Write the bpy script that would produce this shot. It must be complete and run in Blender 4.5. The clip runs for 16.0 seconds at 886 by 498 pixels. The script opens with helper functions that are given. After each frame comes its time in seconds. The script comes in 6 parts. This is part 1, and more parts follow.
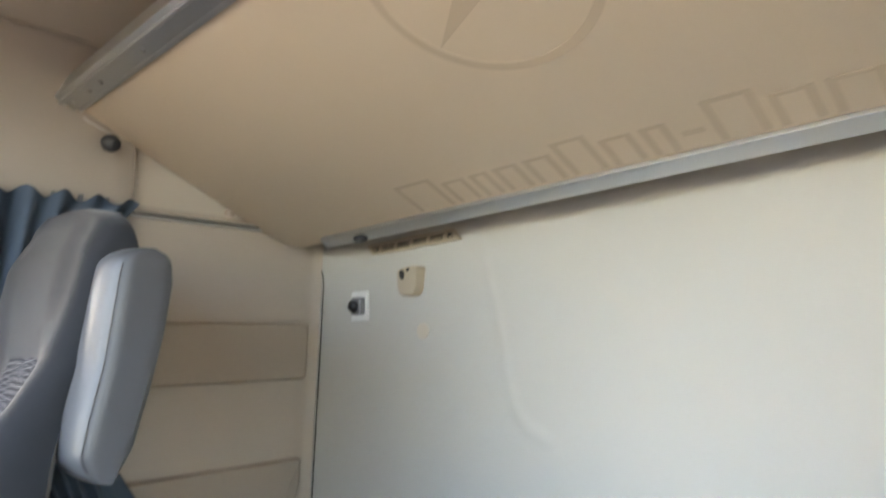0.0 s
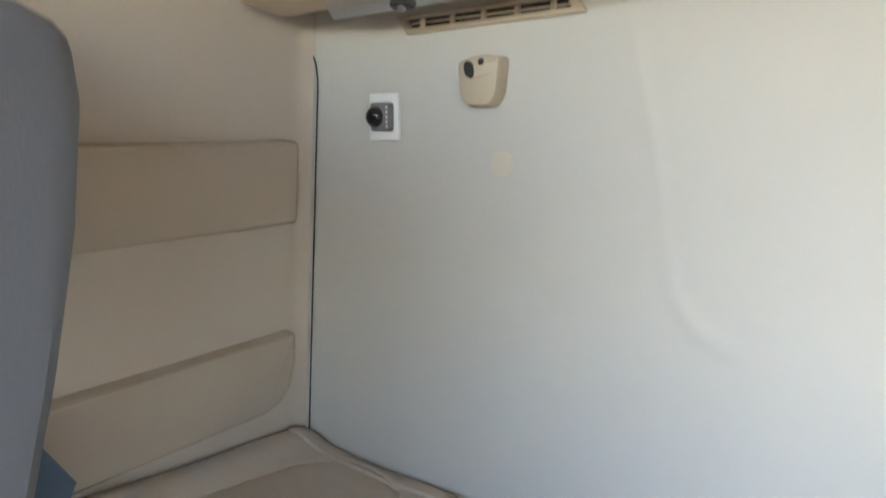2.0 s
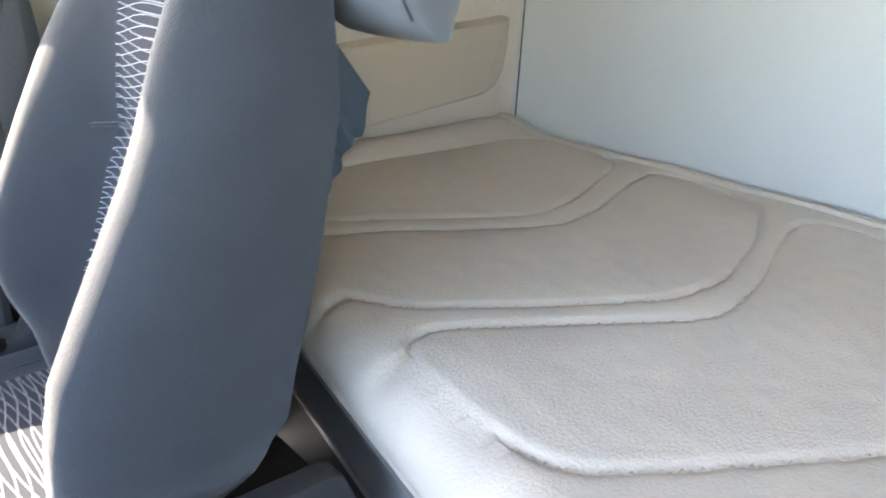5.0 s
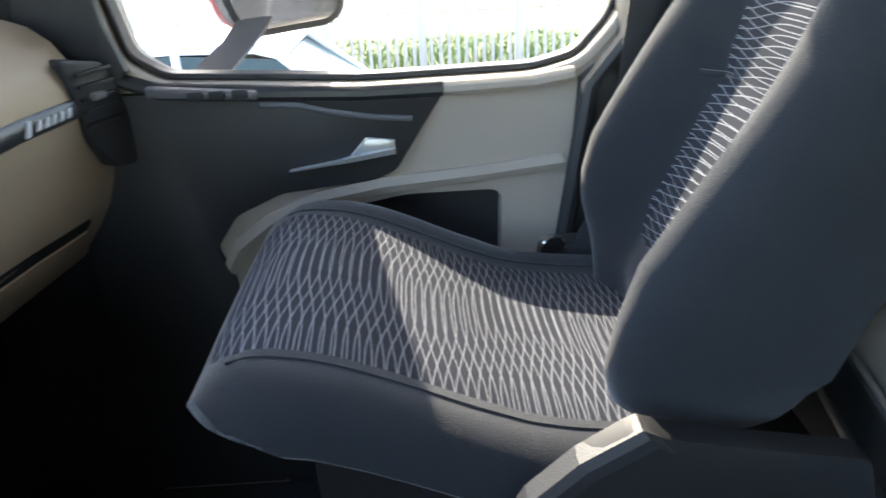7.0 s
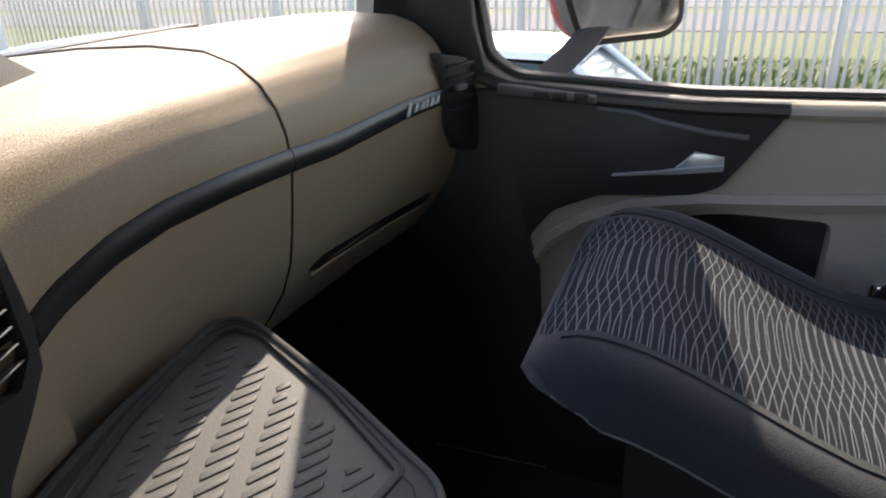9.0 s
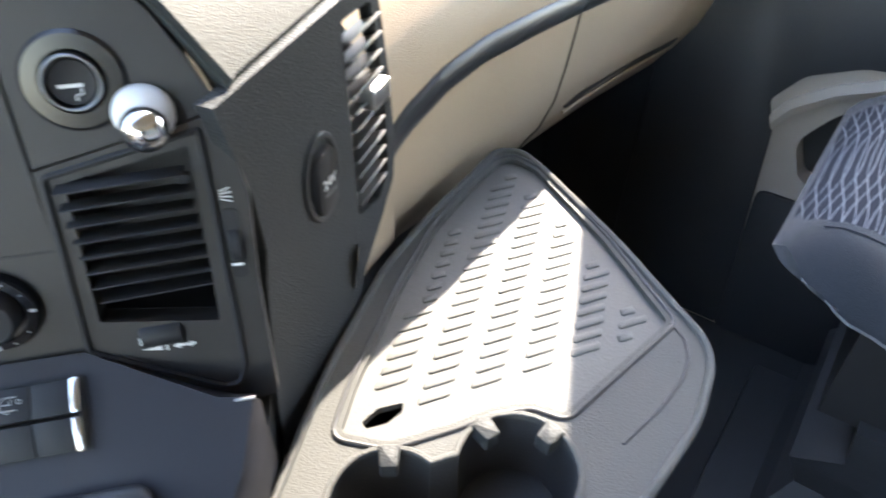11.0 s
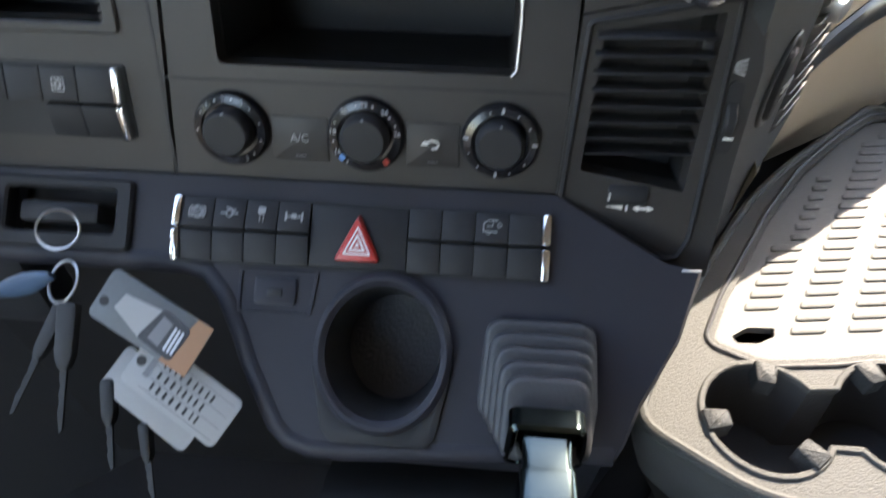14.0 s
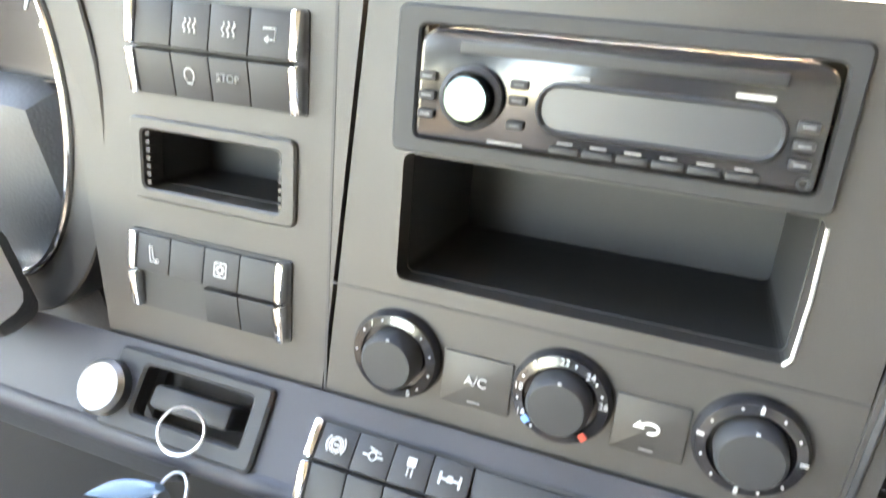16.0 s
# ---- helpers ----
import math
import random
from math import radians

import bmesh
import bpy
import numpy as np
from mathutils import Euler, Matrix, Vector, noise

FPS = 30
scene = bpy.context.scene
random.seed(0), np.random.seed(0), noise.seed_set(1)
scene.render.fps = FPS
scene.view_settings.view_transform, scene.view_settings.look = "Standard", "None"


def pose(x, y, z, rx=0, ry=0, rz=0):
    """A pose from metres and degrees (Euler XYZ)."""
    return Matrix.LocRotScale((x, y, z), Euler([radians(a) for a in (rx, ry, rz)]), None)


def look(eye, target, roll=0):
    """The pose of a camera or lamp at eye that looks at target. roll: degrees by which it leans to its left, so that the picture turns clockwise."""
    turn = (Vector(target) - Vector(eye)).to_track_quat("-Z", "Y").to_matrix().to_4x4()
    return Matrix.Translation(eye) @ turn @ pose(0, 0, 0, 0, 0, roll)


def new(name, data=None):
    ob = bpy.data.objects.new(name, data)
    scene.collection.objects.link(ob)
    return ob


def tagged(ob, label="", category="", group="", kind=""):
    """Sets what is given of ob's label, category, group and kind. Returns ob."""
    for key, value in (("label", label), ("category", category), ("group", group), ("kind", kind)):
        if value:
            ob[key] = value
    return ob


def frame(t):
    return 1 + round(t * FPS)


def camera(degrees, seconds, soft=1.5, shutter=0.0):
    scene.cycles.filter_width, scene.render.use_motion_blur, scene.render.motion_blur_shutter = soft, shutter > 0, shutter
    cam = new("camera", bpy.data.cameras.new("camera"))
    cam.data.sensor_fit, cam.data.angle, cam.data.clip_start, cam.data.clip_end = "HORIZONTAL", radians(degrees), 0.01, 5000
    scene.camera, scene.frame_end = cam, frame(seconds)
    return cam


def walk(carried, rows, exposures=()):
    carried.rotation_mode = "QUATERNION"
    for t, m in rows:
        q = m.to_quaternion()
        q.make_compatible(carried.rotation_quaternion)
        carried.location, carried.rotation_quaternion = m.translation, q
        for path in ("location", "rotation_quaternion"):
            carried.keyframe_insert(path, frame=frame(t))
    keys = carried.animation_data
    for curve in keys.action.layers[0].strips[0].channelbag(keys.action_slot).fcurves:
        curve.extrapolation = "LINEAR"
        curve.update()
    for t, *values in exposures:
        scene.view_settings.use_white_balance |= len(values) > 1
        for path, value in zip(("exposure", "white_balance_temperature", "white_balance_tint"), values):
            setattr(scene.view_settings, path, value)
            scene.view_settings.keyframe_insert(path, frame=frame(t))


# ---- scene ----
cam = camera(65.7, 16.0, soft=1.6, shutter=0.4)
PATH = [
    (0, (-0.555, 1.201, 1.344), (0.795, -0.224, 1.603), -0.7),
    (0.2, (-0.497, 1.223, 1.393), (0.871, -0.222, 1.473), -0.3),
    (0.5, (-0.41, 1.232, 1.471), (0.946, -0.234, 1.379), -0.4),
    (0.7, (-0.369, 1.217, 1.479), (0.988, -0.243, 1.315), -0.3),
    (1, (-0.281, 1.17, 1.472), (1.046, -0.294, 1.167), -0.4),
    (1.2, (-0.208, 1.137, 1.49), (0.977, -0.181, 1.177), -0.1),
    (1.5, (-0.075, 1.06, 1.509), (1.153, -0.481, 1.165), 0.3),
    (2, (0.087, 0.91, 1.427), (1.264, -0.666, 1.065), 0.4),
    (2.3, (0.11, 0.907, 1.356), (1.236, -0.698, 0.962), 0.1),
    (2.5, (0.082, 0.905, 1.325), (1.228, -0.685, 0.926), 0.1),
    (2.8, (0.058, 0.922, 1.298), (1.231, -0.638, 0.862), -0.1),
    (3, (0.047, 0.917, 1.28), (1.255, -0.61, 0.818), -0.1),
    (3.2, (0.082, 0.97, 1.271), (1.274, -0.55, 0.752), -0.4),
    (5.3, (0.121, 1.17, 1.231), (1.461, 0.018, 0.294), -1.4),
    (5.5, (0.121, 1.184, 1.226), (1.52, 0.102, 0.291), -1.9),
    (6, (0.118, 1.194, 1.212), (1.815, 0.63, 0.318), -3.4),
    (6.5, (0.109, 1.218, 1.213), (1.885, 0.975, 0.327), -3.3),
    (7, (0.096, 1.262, 1.204), (1.899, 1.235, 0.34), -3),
    (7.5, (0.089, 1.292, 1.203), (1.901, 1.439, 0.371), -3),
    (8, (0.068, 1.318, 1.206), (1.875, 1.652, 0.416), -3),
    (8.5, (0.046, 1.335, 1.214), (1.82, 1.856, 0.452), -2.8),
    (8.7, (0.039, 1.34, 1.211), (1.792, 1.932, 0.451), -2.7),
    (10.8, (-0.04, 1.416, 1.262), (1.24, 2.28, -0.007), 0.6),
    (11, (-0.057, 1.448, 1.27), (1.208, 2.333, -0.004), 1.2),
    (11.5, (-0.081, 1.477, 1.285), (1.127, 2.431, 0.008), 0.8),
    (12, (-0.111, 1.499, 1.295), (1.083, 2.484, 0.029), 0.6),
    (12.5, (-0.154, 1.534, 1.301), (1.03, 2.559, 0.059), 0.9),
    (13, (-0.196, 1.556, 1.326), (0.936, 2.651, 0.093), 1.4),
    (13.3, (-0.203, 1.552, 1.311), (0.881, 2.694, 0.078), 1.2),
    (13.5, (-0.2, 1.549, 1.302), (0.808, 2.691, 0.006), 1.2),
    (13.7, (-0.208, 1.538, 1.277), (0.761, 2.697, -0.033), 0.9),
    (14, (-0.207, 1.529, 1.236), (0.673, 2.718, -0.11), 1.0),
    (14.3, (-0.203, 1.518, 1.189), (0.564, 2.763, -0.175), 0.8),
    (14.5, (-0.174, 1.516, 1.171), (0.507, 2.772, -0.23), 0.8),
    (14.8, (-0.165, 1.536, 1.174), (0.458, 2.813, -0.233), 0.9),
    (15, (-0.169, 1.563, 1.173), (0.388, 2.899, -0.207), 0.8),
    (15.3, (-0.177, 1.595, 1.18), (0.283, 2.934, 0.07), 0.7),
    (15.5, (-0.168, 1.616, 1.192), (0.357, 3.171, 0.05), 0.4),
    (15.7, (-0.173, 1.624, 1.206), (0.335, 3.048, 0.23), 0.5),
    (16, (-0.168, 1.633, 1.229), (0.404, 3.241, 0.188), 0.7),
]
EXPOSURE = [(0, 3.92, 8000, 16), (2.0, 4.12, 8000, 18), (3.2, 4.45, 8000, 20), (5.3, 4.7, 7700, 12), (5.6, 4.5, 7700, 12), (6.0, 3.85, 7200, 12), (6.5, 3.4, 7250, 10), (7.0, 3.15, 7250, 8), (7.5, 3.0, 7250, 10), (8.0, 2.45, 7200, 10), (8.7, 1.9, 7600, 14), (11, 4.15, 7200, 12), (12.5, 3.75, 7400, 12), (13.2, 3.25, 7600, 14), (13.8, 3.45, 7600, 14), (14.5, 4.15, 7600, 12), (15.0, 5.05, 9000, 12), (15.5, 5.85, 9200, 12), (16, 6.15, 9200, 12)]
walk(cam, [(t, look(eye, target, roll)) for t, eye, target, roll in PATH], EXPOSURE)

# ---- world and sun ----
SUN_AZ, SUN_EL = 18.0, 38.0          # degrees from +x towards +y, and above the horizon
world = bpy.data.worlds.new("sky")
scene.world = world
world.use_nodes = True
wn = world.node_tree.nodes
sky = wn.new("ShaderNodeTexSky")
sky.sky_type, sky.sun_disc = "NISHITA", False
sky.sun_elevation, sky.sun_rotation = radians(SUN_EL), radians(90 - SUN_AZ)
wn["Background"].inputs[1].default_value = 0.15
world.node_tree.links.new(sky.outputs[0], wn["Background"].inputs[0])
sun_data = bpy.data.lights.new("sun", "SUN")
sun_data.energy, sun_data.angle, sun_data.color = 2.0, radians(0.5), (1.0, 0.95, 0.87)
sun = new("sun", sun_data)
sun.matrix_world = look((3 * math.cos(radians(SUN_AZ)), 3 * math.sin(radians(SUN_AZ)), 3 * math.tan(radians(SUN_EL))), (0, 0, 0))


# ---- materials ----
def mat(name, color, rough=0.6, metal=0.0, vary=0.12, scale=30.0, bump=0.0, grain=400.0, coat=0.0, second=None, spec=0.5):
    """A surface with colour variation at a coarse and a fine scale and a fine relief."""
    m = bpy.data.materials.new(name)
    m.use_nodes = True
    nt = m.node_tree
    n, l = nt.nodes, nt.links
    b = n["Principled BSDF"]
    b.inputs["Roughness"].default_value = rough
    b.inputs["Metallic"].default_value = metal
    b.inputs["Coat Weight"].default_value = coat
    b.inputs["Specular IOR Level"].default_value = spec
    tc = n.new("ShaderNodeTexCoord")
    big = n.new("ShaderNodeTexNoise")
    big.inputs["Scale"].default_value, big.inputs["Detail"].default_value = scale * 0.25, 5
    fine = n.new("ShaderNodeTexNoise")
    fine.inputs["Scale"].default_value, fine.inputs["Detail"].default_value = grain, 3
    for t in (big, fine):
        l.new(tc.outputs["Object"], t.inputs["Vector"])
    mix = n.new("ShaderNodeMix")
    mix.data_type = "RGBA"
    c = Vector(color[:3])
    d = Vector(second) if second else c * (1 - vary)
    e = c * (1 + vary)
    mix.inputs[6].default_value, mix.inputs[7].default_value = (*d, 1), (*e, 1)
    add = n.new("ShaderNodeMath")
    add.operation = "MULTIPLY_ADD"
    add.inputs[1].default_value = 0.45
    l.new(fine.outputs[0], add.inputs[0])
    sub = n.new("ShaderNodeMath")
    sub.operation = "MULTIPLY"
    sub.inputs[1].default_value = 0.55
    l.new(big.outputs[0], sub.inputs[0])
    l.new(sub.outputs[0], add.inputs[2])
    l.new(add.outputs[0], mix.inputs[0])
    l.new(mix.outputs[2], b.inputs["Base Color"])
    rr = n.new("ShaderNodeMapRange")
    rr.inputs[3].default_value, rr.inputs[4].default_value = max(rough - 0.09, 0.02), min(rough + 0.09, 1)
    l.new(big.outputs[0], rr.inputs[0])
    l.new(rr.outputs[0], b.inputs["Roughness"])
    if bump:
        bp = n.new("ShaderNodeBump")
        bp.inputs["Strength"].default_value, bp.inputs["Distance"].default_value = bump, 0.001
        l.new(fine.outputs[0], bp.inputs["Height"])
        l.new(bp.outputs[0], b.inputs["Normal"])
    return m


def leather_grain(m, cells=260.0, strength=0.5):
    """Moulded leather grain: cell edges as relief."""
    nt = m.node_tree
    n, l = nt.nodes, nt.links
    tc = n.new("ShaderNodeTexCoord")
    v = n.new("ShaderNodeTexVoronoi")
    v.feature = "SMOOTH_F1"
    v.inputs["Scale"].default_value = cells
    bp = n.new("ShaderNodeBump")
    bp.inputs["Strength"].default_value, bp.inputs["Distance"].default_value = strength, 0.0012
    l.new(tc.outputs["Object"], v.inputs["Vector"])
    l.new(v.outputs["Distance"], bp.inputs["Height"])
    l.new(bp.outputs[0], n["Principled BSDF"].inputs["Normal"])
    return m


def net_fabric(name, axis):
    """Dark woven cloth with a net of pale wavy lines. axis: the object axis across which the lines follow one another (1 or 2)."""
    m = mat(name, (0.030, 0.033, 0.042), 0.9, spec=0.1, bump=0.4, grain=900, vary=0.25)
    nt = m.node_tree
    n, l = nt.nodes, nt.links
    b = n["Principled BSDF"]
    old = b.inputs["Base Color"].links[0].from_socket
    tc = n.new("ShaderNodeTexCoord")
    sep = n.new("ShaderNodeSeparateXYZ")
    l.new(tc.outputs["Object"], sep.inputs[0])

    def op(kind, a, c=None, d=None):
        q = n.new("ShaderNodeMath")
        q.operation = kind
        for i, v in enumerate((a, c, d)):
            if v is None:
                continue
            if isinstance(v, (int, float)):
                q.inputs[i].default_value = v
            else:
                l.new(v, q.inputs[i])
        return q.outputs[0]
    h, v = sep.outputs[0], sep.outputs[axis]
    slow = op("MULTIPLY", op("SINE", op("MULTIPLY", v, 31.0)), 0.9)
    lines = None
    for sign, ph, k, amp in ((1, 0.0, 37.0, 0.0034), (-1, 0.8, 31.0, 0.0034)):
        wave = op("MULTIPLY", op("SINE", op("ADD", op("MULTIPLY_ADD", h, k, ph), slow)), amp)
        drift = op("MULTIPLY", h, 0.10 * sign)
        u = op("FRACT", op("MULTIPLY", op("ADD", op("ADD", v, wave), drift), 1 / 0.0105))
        edge = op("ABSOLUTE", op("SUBTRACT", u, 0.5))
        line = op("LESS_THAN", edge, 0.052)
        lines = line if lines is None else op("MAXIMUM", lines, line)
    mix = n.new("ShaderNodeMix")
    mix.data_type = "RGBA"
    l.new(op("MULTIPLY", lines, 0.85), mix.inputs[0])
    l.new(old, mix.inputs[6])
    mix.inputs[7].default_value = (0.26, 0.27, 0.29, 1)
    l.new(mix.outputs[2], b.inputs["Base Color"])
    return m


def glass(name, tint=(1, 1, 1)):
    m = bpy.data.materials.new(name)
    m.use_nodes = True
    nt = m.node_tree
    n, l = nt.nodes, nt.links
    n.remove(n["Principled BSDF"])
    clear, gloss, mix, fr = (n.new(k) for k in ("ShaderNodeBsdfTransparent", "ShaderNodeBsdfGlossy", "ShaderNodeMixShader", "ShaderNodeFresnel"))
    clear.inputs[0].default_value = (*tint, 1)
    gloss.inputs["Roughness"].default_value = 0.02
    fr.inputs[0].default_value = 1.22
    l.new(fr.outputs[0], mix.inputs[0])
    l.new(clear.outputs[0], mix.inputs[1])
    l.new(gloss.outputs[0], mix.inputs[2])
    l.new(mix.outputs[0], n["Material Output"].inputs[0])
    return m


M_WALL = mat("wall_felt", (0.50, 0.49, 0.455), 0.95, bump=0.25, grain=700, vary=0.05)
M_TRIM = leather_grain(mat("beige_trim", (0.47, 0.41, 0.345), 0.6, vary=0.05), 420, 0.15)
M_POCKET = mat("pocket_trim", (0.40, 0.335, 0.27), 0.62, vary=0.05, bump=0.1)
M_ROOF = mat("roof_felt", (0.56, 0.50, 0.42), 0.95, bump=0.25, grain=700, vary=0.05)
M_BUNK = leather_grain(mat("bunk_vinyl", (0.62, 0.51, 0.385), 0.5, vary=0.05), 600, 0.1)
M_MARK = mat("bunk_mark", (0.52, 0.42, 0.31), 0.6, vary=0.05)
M_ALU = mat("brushed_aluminium", (0.62, 0.63, 0.64), 0.38, 1.0, vary=0.06, grain=900, bump=0.05)
M_STEEL = mat("screw_steel", (0.6, 0.6, 0.6), 0.3, 1.0)
M_MATTRESS = mat("mattress_plush", (0.46, 0.40, 0.335), 0.95, bump=0.9, grain=330, vary=0.10, scale=60)
M_THREAD = mat("seam_thread", (0.44, 0.38, 0.31), 0.8, vary=0.05)
M_BLUE = mat("curtain_cloth", (0.055, 0.082, 0.118), 0.9, bump=0.4, grain=600, vary=0.2)
M_SEAT = mat("seat_velour", (0.030, 0.033, 0.039), 0.95, spec=0.08, bump=0.6, grain=700, vary=0.3, scale=80)
M_SEAT.node_tree.nodes["Principled BSDF"].inputs["Sheen Weight"].default_value = 0.35
M_SEAT.node_tree.nodes["Principled BSDF"].inputs["Sheen Roughness"].default_value = 0.45
M_NET_SEAT = net_fabric("seat_net_cloth", 1)
M_NET_BACK = net_fabric("backrest_net_cloth", 2)
M_LEATHER = leather_grain(mat("grey_leather", (0.095, 0.102, 0.115), 0.40, vary=0.08), 500, 0.15)
M_BLACK = leather_grain(mat("black_plastic", (0.034, 0.035, 0.038), 0.5, vary=0.15), 520, 0.2)
M_PANEL = mat("console_plastic", (0.026, 0.0235, 0.0225), 0.48, vary=0.12, bump=0.12, grain=1200)
M_LOWER = mat("console_lower_plastic", (0.025, 0.025, 0.032), 0.48, spec=0.3, vary=0.10, bump=0.1, grain=1200)
M_BUTTON = mat("button_plastic", (0.021, 0.021, 0.023), 0.55, spec=0.3, vary=0.1, bump=0.08, grain=1500)
# M_DARK: black parts, and sheets whose darkness stands in for shade in recesses
M_DARK = mat("deep_black", (0.014, 0.014, 0.015), 0.6, vary=0.1)
M_GLOSS = mat("gloss_black", (0.010, 0.010, 0.012), 0.18, vary=0.1)
M_SIDE = leather_grain(mat("grained_black", (0.040, 0.043, 0.045), 0.55, spec=0.2, vary=0.12), 700, 0.5)
M_TRAY = leather_grain(mat("tray_plastic", (0.082, 0.083, 0.080), 0.6, spec=0.18, vary=0.10), 900, 0.35)
M_MAT = mat("tray_rubber", (0.098, 0.099, 0.095), 0.6, vary=0.12, bump=0.3, grain=500)
M_DASH = leather_grain(mat("dash_tan", (0.44, 0.34, 0.235), 0.5, vary=0.05), 800, 0.3)
M_CHROME = mat("chrome", (0.78, 0.79, 0.8), 0.12, 1.0, vary=0.03)
M_SATIN = mat("satin_silver", (0.55, 0.56, 0.57), 0.35, 1.0, vary=0.05)
M_WHITE = mat("white_print", (0.75, 0.75, 0.73), 0.6, vary=0.03)
M_PRINT = mat("pale_print", (0.36, 0.36, 0.36), 0.6, vary=0.05)
M_PLATE = mat("white_plate", (0.72, 0.73, 0.72), 0.45, vary=0.03)
M_TAN = mat("hook_plastic", (0.44, 0.37, 0.28), 0.45, vary=0.05)
M_RED = mat("red_button", (0.42, 0.022, 0.016), 0.32, vary=0.08)
M_RUBBER = mat("floor_rubber", (0.040, 0.040, 0.042), 0.8, vary=0.2, bump=0.6, grain=300)
M_STRIP = mat("dark_strip", (0.028, 0.030, 0.034), 0.38, vary=0.1, bump=0.06, grain=900)
M_HANDLE = mat("bright_alloy", (0.72, 0.73, 0.75), 0.5, 0.4, vary=0.04)
M_LEVER = mat("lever_chrome", (0.050, 0.066, 0.066), 0.16, 1.0, vary=0.04)
M_DIAL = mat("dial_metal", (0.17, 0.17, 0.175), 0.32, 1.0, vary=0.06)
M_HOOD = leather_grain(mat("hood_plastic", (0.048, 0.051, 0.049), 0.68, spec=0.15, vary=0.25, scale=18), 900, 0.4)
M_GREY = mat("grey_plastic", (0.16, 0.16, 0.165), 0.5, vary=0.08, bump=0.1)
M_GLASS = glass("window_glass")
M_GREEN = glass("edge_glass", (0.9, 1.0, 0.95))


# ---- building helpers ----
def smooth01(t):
    t = max(0.0, min(1.0, t))
    return t * t * (3 - 2 * t)


def thing(name, label, category, at=None, group="", kind=""):
    ob = new(name)
    ob.empty_display_size = 0.05
    if at is not None:
        ob.matrix_world = at
    return tagged(ob, label, category, group, kind)


def mesh_of(name, bm, material, smooth=True):
    me = bpy.data.meshes.new(name)
    bmesh.ops.recalc_face_normals(bm, faces=bm.faces)
    if smooth:
        for f in bm.faces:
            f.smooth = True
        for e in bm.edges:
            if len(e.link_faces) == 2 and e.calc_face_angle(0) > 0.6:
                e.smooth = False
    bm.to_mesh(me)
    bm.free()
    me.materials.append(material)
    return me


def part(name, bm, material, parent=None, label="", smooth=True):
    ob = new(name, mesh_of(name, bm, material, smooth))
    ob.parent = parent
    return tagged(ob, label)


def setting(name, bm, material, label, category="", smooth=True):
    ob = new(name, mesh_of(name, bm, material, smooth))
    return tagged(ob, label, category or name.split("_")[0], kind="structure")


def axes(o, x, y):
    """A frame with origin o, first axis x and second axis near y."""
    x = Vector(x).normalized()
    z = x.cross(Vector(y)).normalized()
    y = z.cross(x)
    return Matrix(((x.x, y.x, z.x, o[0]), (x.y, y.y, z.y, o[1]), (x.z, y.z, z.z, o[2]), (0, 0, 0, 1)))


def rect(x0, y0, x1, y1, r=0.0, n=4):
    if r <= 0:
        return [(x0, y0), (x1, y0), (x1, y1), (x0, y1)]
    out = []
    for cx, cy, a in ((x1 - r, y0 + r, -90), (x1 - r, y1 - r, 0), (x0 + r, y1 - r, 90), (x0 + r, y0 + r, 180)):
        for i in range(n + 1):
            t = radians(a + 90 * i / n)
            out.append((cx + r * math.cos(t), cy + r * math.sin(t)))
    return out


def disc(cx, cy, r, n=28, rx=None):
    return [(cx + (rx or r) * math.cos(2 * math.pi * i / n), cy + r * math.sin(2 * math.pi * i / n)) for i in range(n)]


def rounded(pts, r, n=4):
    """A polygon with its corners rounded by about r."""
    out = []
    m = len(pts)
    for i in range(m):
        p, a, b = Vector(pts[i]), Vector(pts[i - 1]), Vector(pts[(i + 1) % m])
        da, db = (a - p), (b - p)
        k = min(r, da.length * 0.45, db.length * 0.45)
        s, e = p + da.normalized() * k, p + db.normalized() * k
        for j in range(n + 1):
            t = j / n
            q = s * (1 - t) ** 2 + p * 2 * t * (1 - t) + e * t * t
            out.append((q.x, q.y))
    return out


def area2(pts):
    return sum(a[0] * b[1] - b[0] * a[1] for a, b in zip(pts, pts[1:] + pts[:1]))


def inset(pts, d):
    """The outline moved inwards by d."""
    s = 1 if area2(pts) > 0 else -1
    out = []
    for i, p in enumerate(pts):
        a, b = Vector(pts[i - 1]), Vector(pts[(i + 1) % len(pts)])
        p = Vector(p)
        ea, eb = (p - a), (b - p)
        if ea.length < 1e-9 or eb.length < 1e-9:
            out.append((p.x, p.y))
            continue
        na, nb = Vector((-ea.y, ea.x)).normalized(), Vector((-eb.y, eb.x)).normalized()
        k = na + nb
        k = k / max(k.length_squared / 2, 0.4)
        q = p + k * d * s
        out.append((q.x, q.y))
    return out


def slab(pts, z0, z1, bev=0.0, F=None, bm=None, steps=2):
    """An outline raised from z0 to z1 with a rounded upper edge."""
    bm = bm or bmesh.new()
    F = F or Matrix()
    rings = [(pts, z0)]
    if bev > 0:
        for i in range(steps + 1):
            t = i / steps * math.pi / 2
            rings.append((inset(pts, bev * (1 - math.cos(t))), z1 - bev + bev * math.sin(t)))
    else:
        rings.append((pts, z1))
    vs = [[bm.verts.new(F @ Vector((x, y, z))) for x, y in ring] for ring, z in rings]
    n = len(pts)
    for a, b in zip(vs, vs[1:]):
        for i in range(n):
            bm.faces.new((a[i], a[(i + 1) % n], b[(i + 1) % n], b[i]))
    bm.faces.new(vs[0])
    bm.faces.new(vs[-1])
    return bm


def plate(outer, holes, z0, z1, F=None, bm=None, floor=True, walls=True):
    """A plate with openings that go through it."""
    bm = bm or bmesh.new()
    F = F or Matrix()
    for z, keep in ((z1, True), (z0, floor)):
        if not keep:
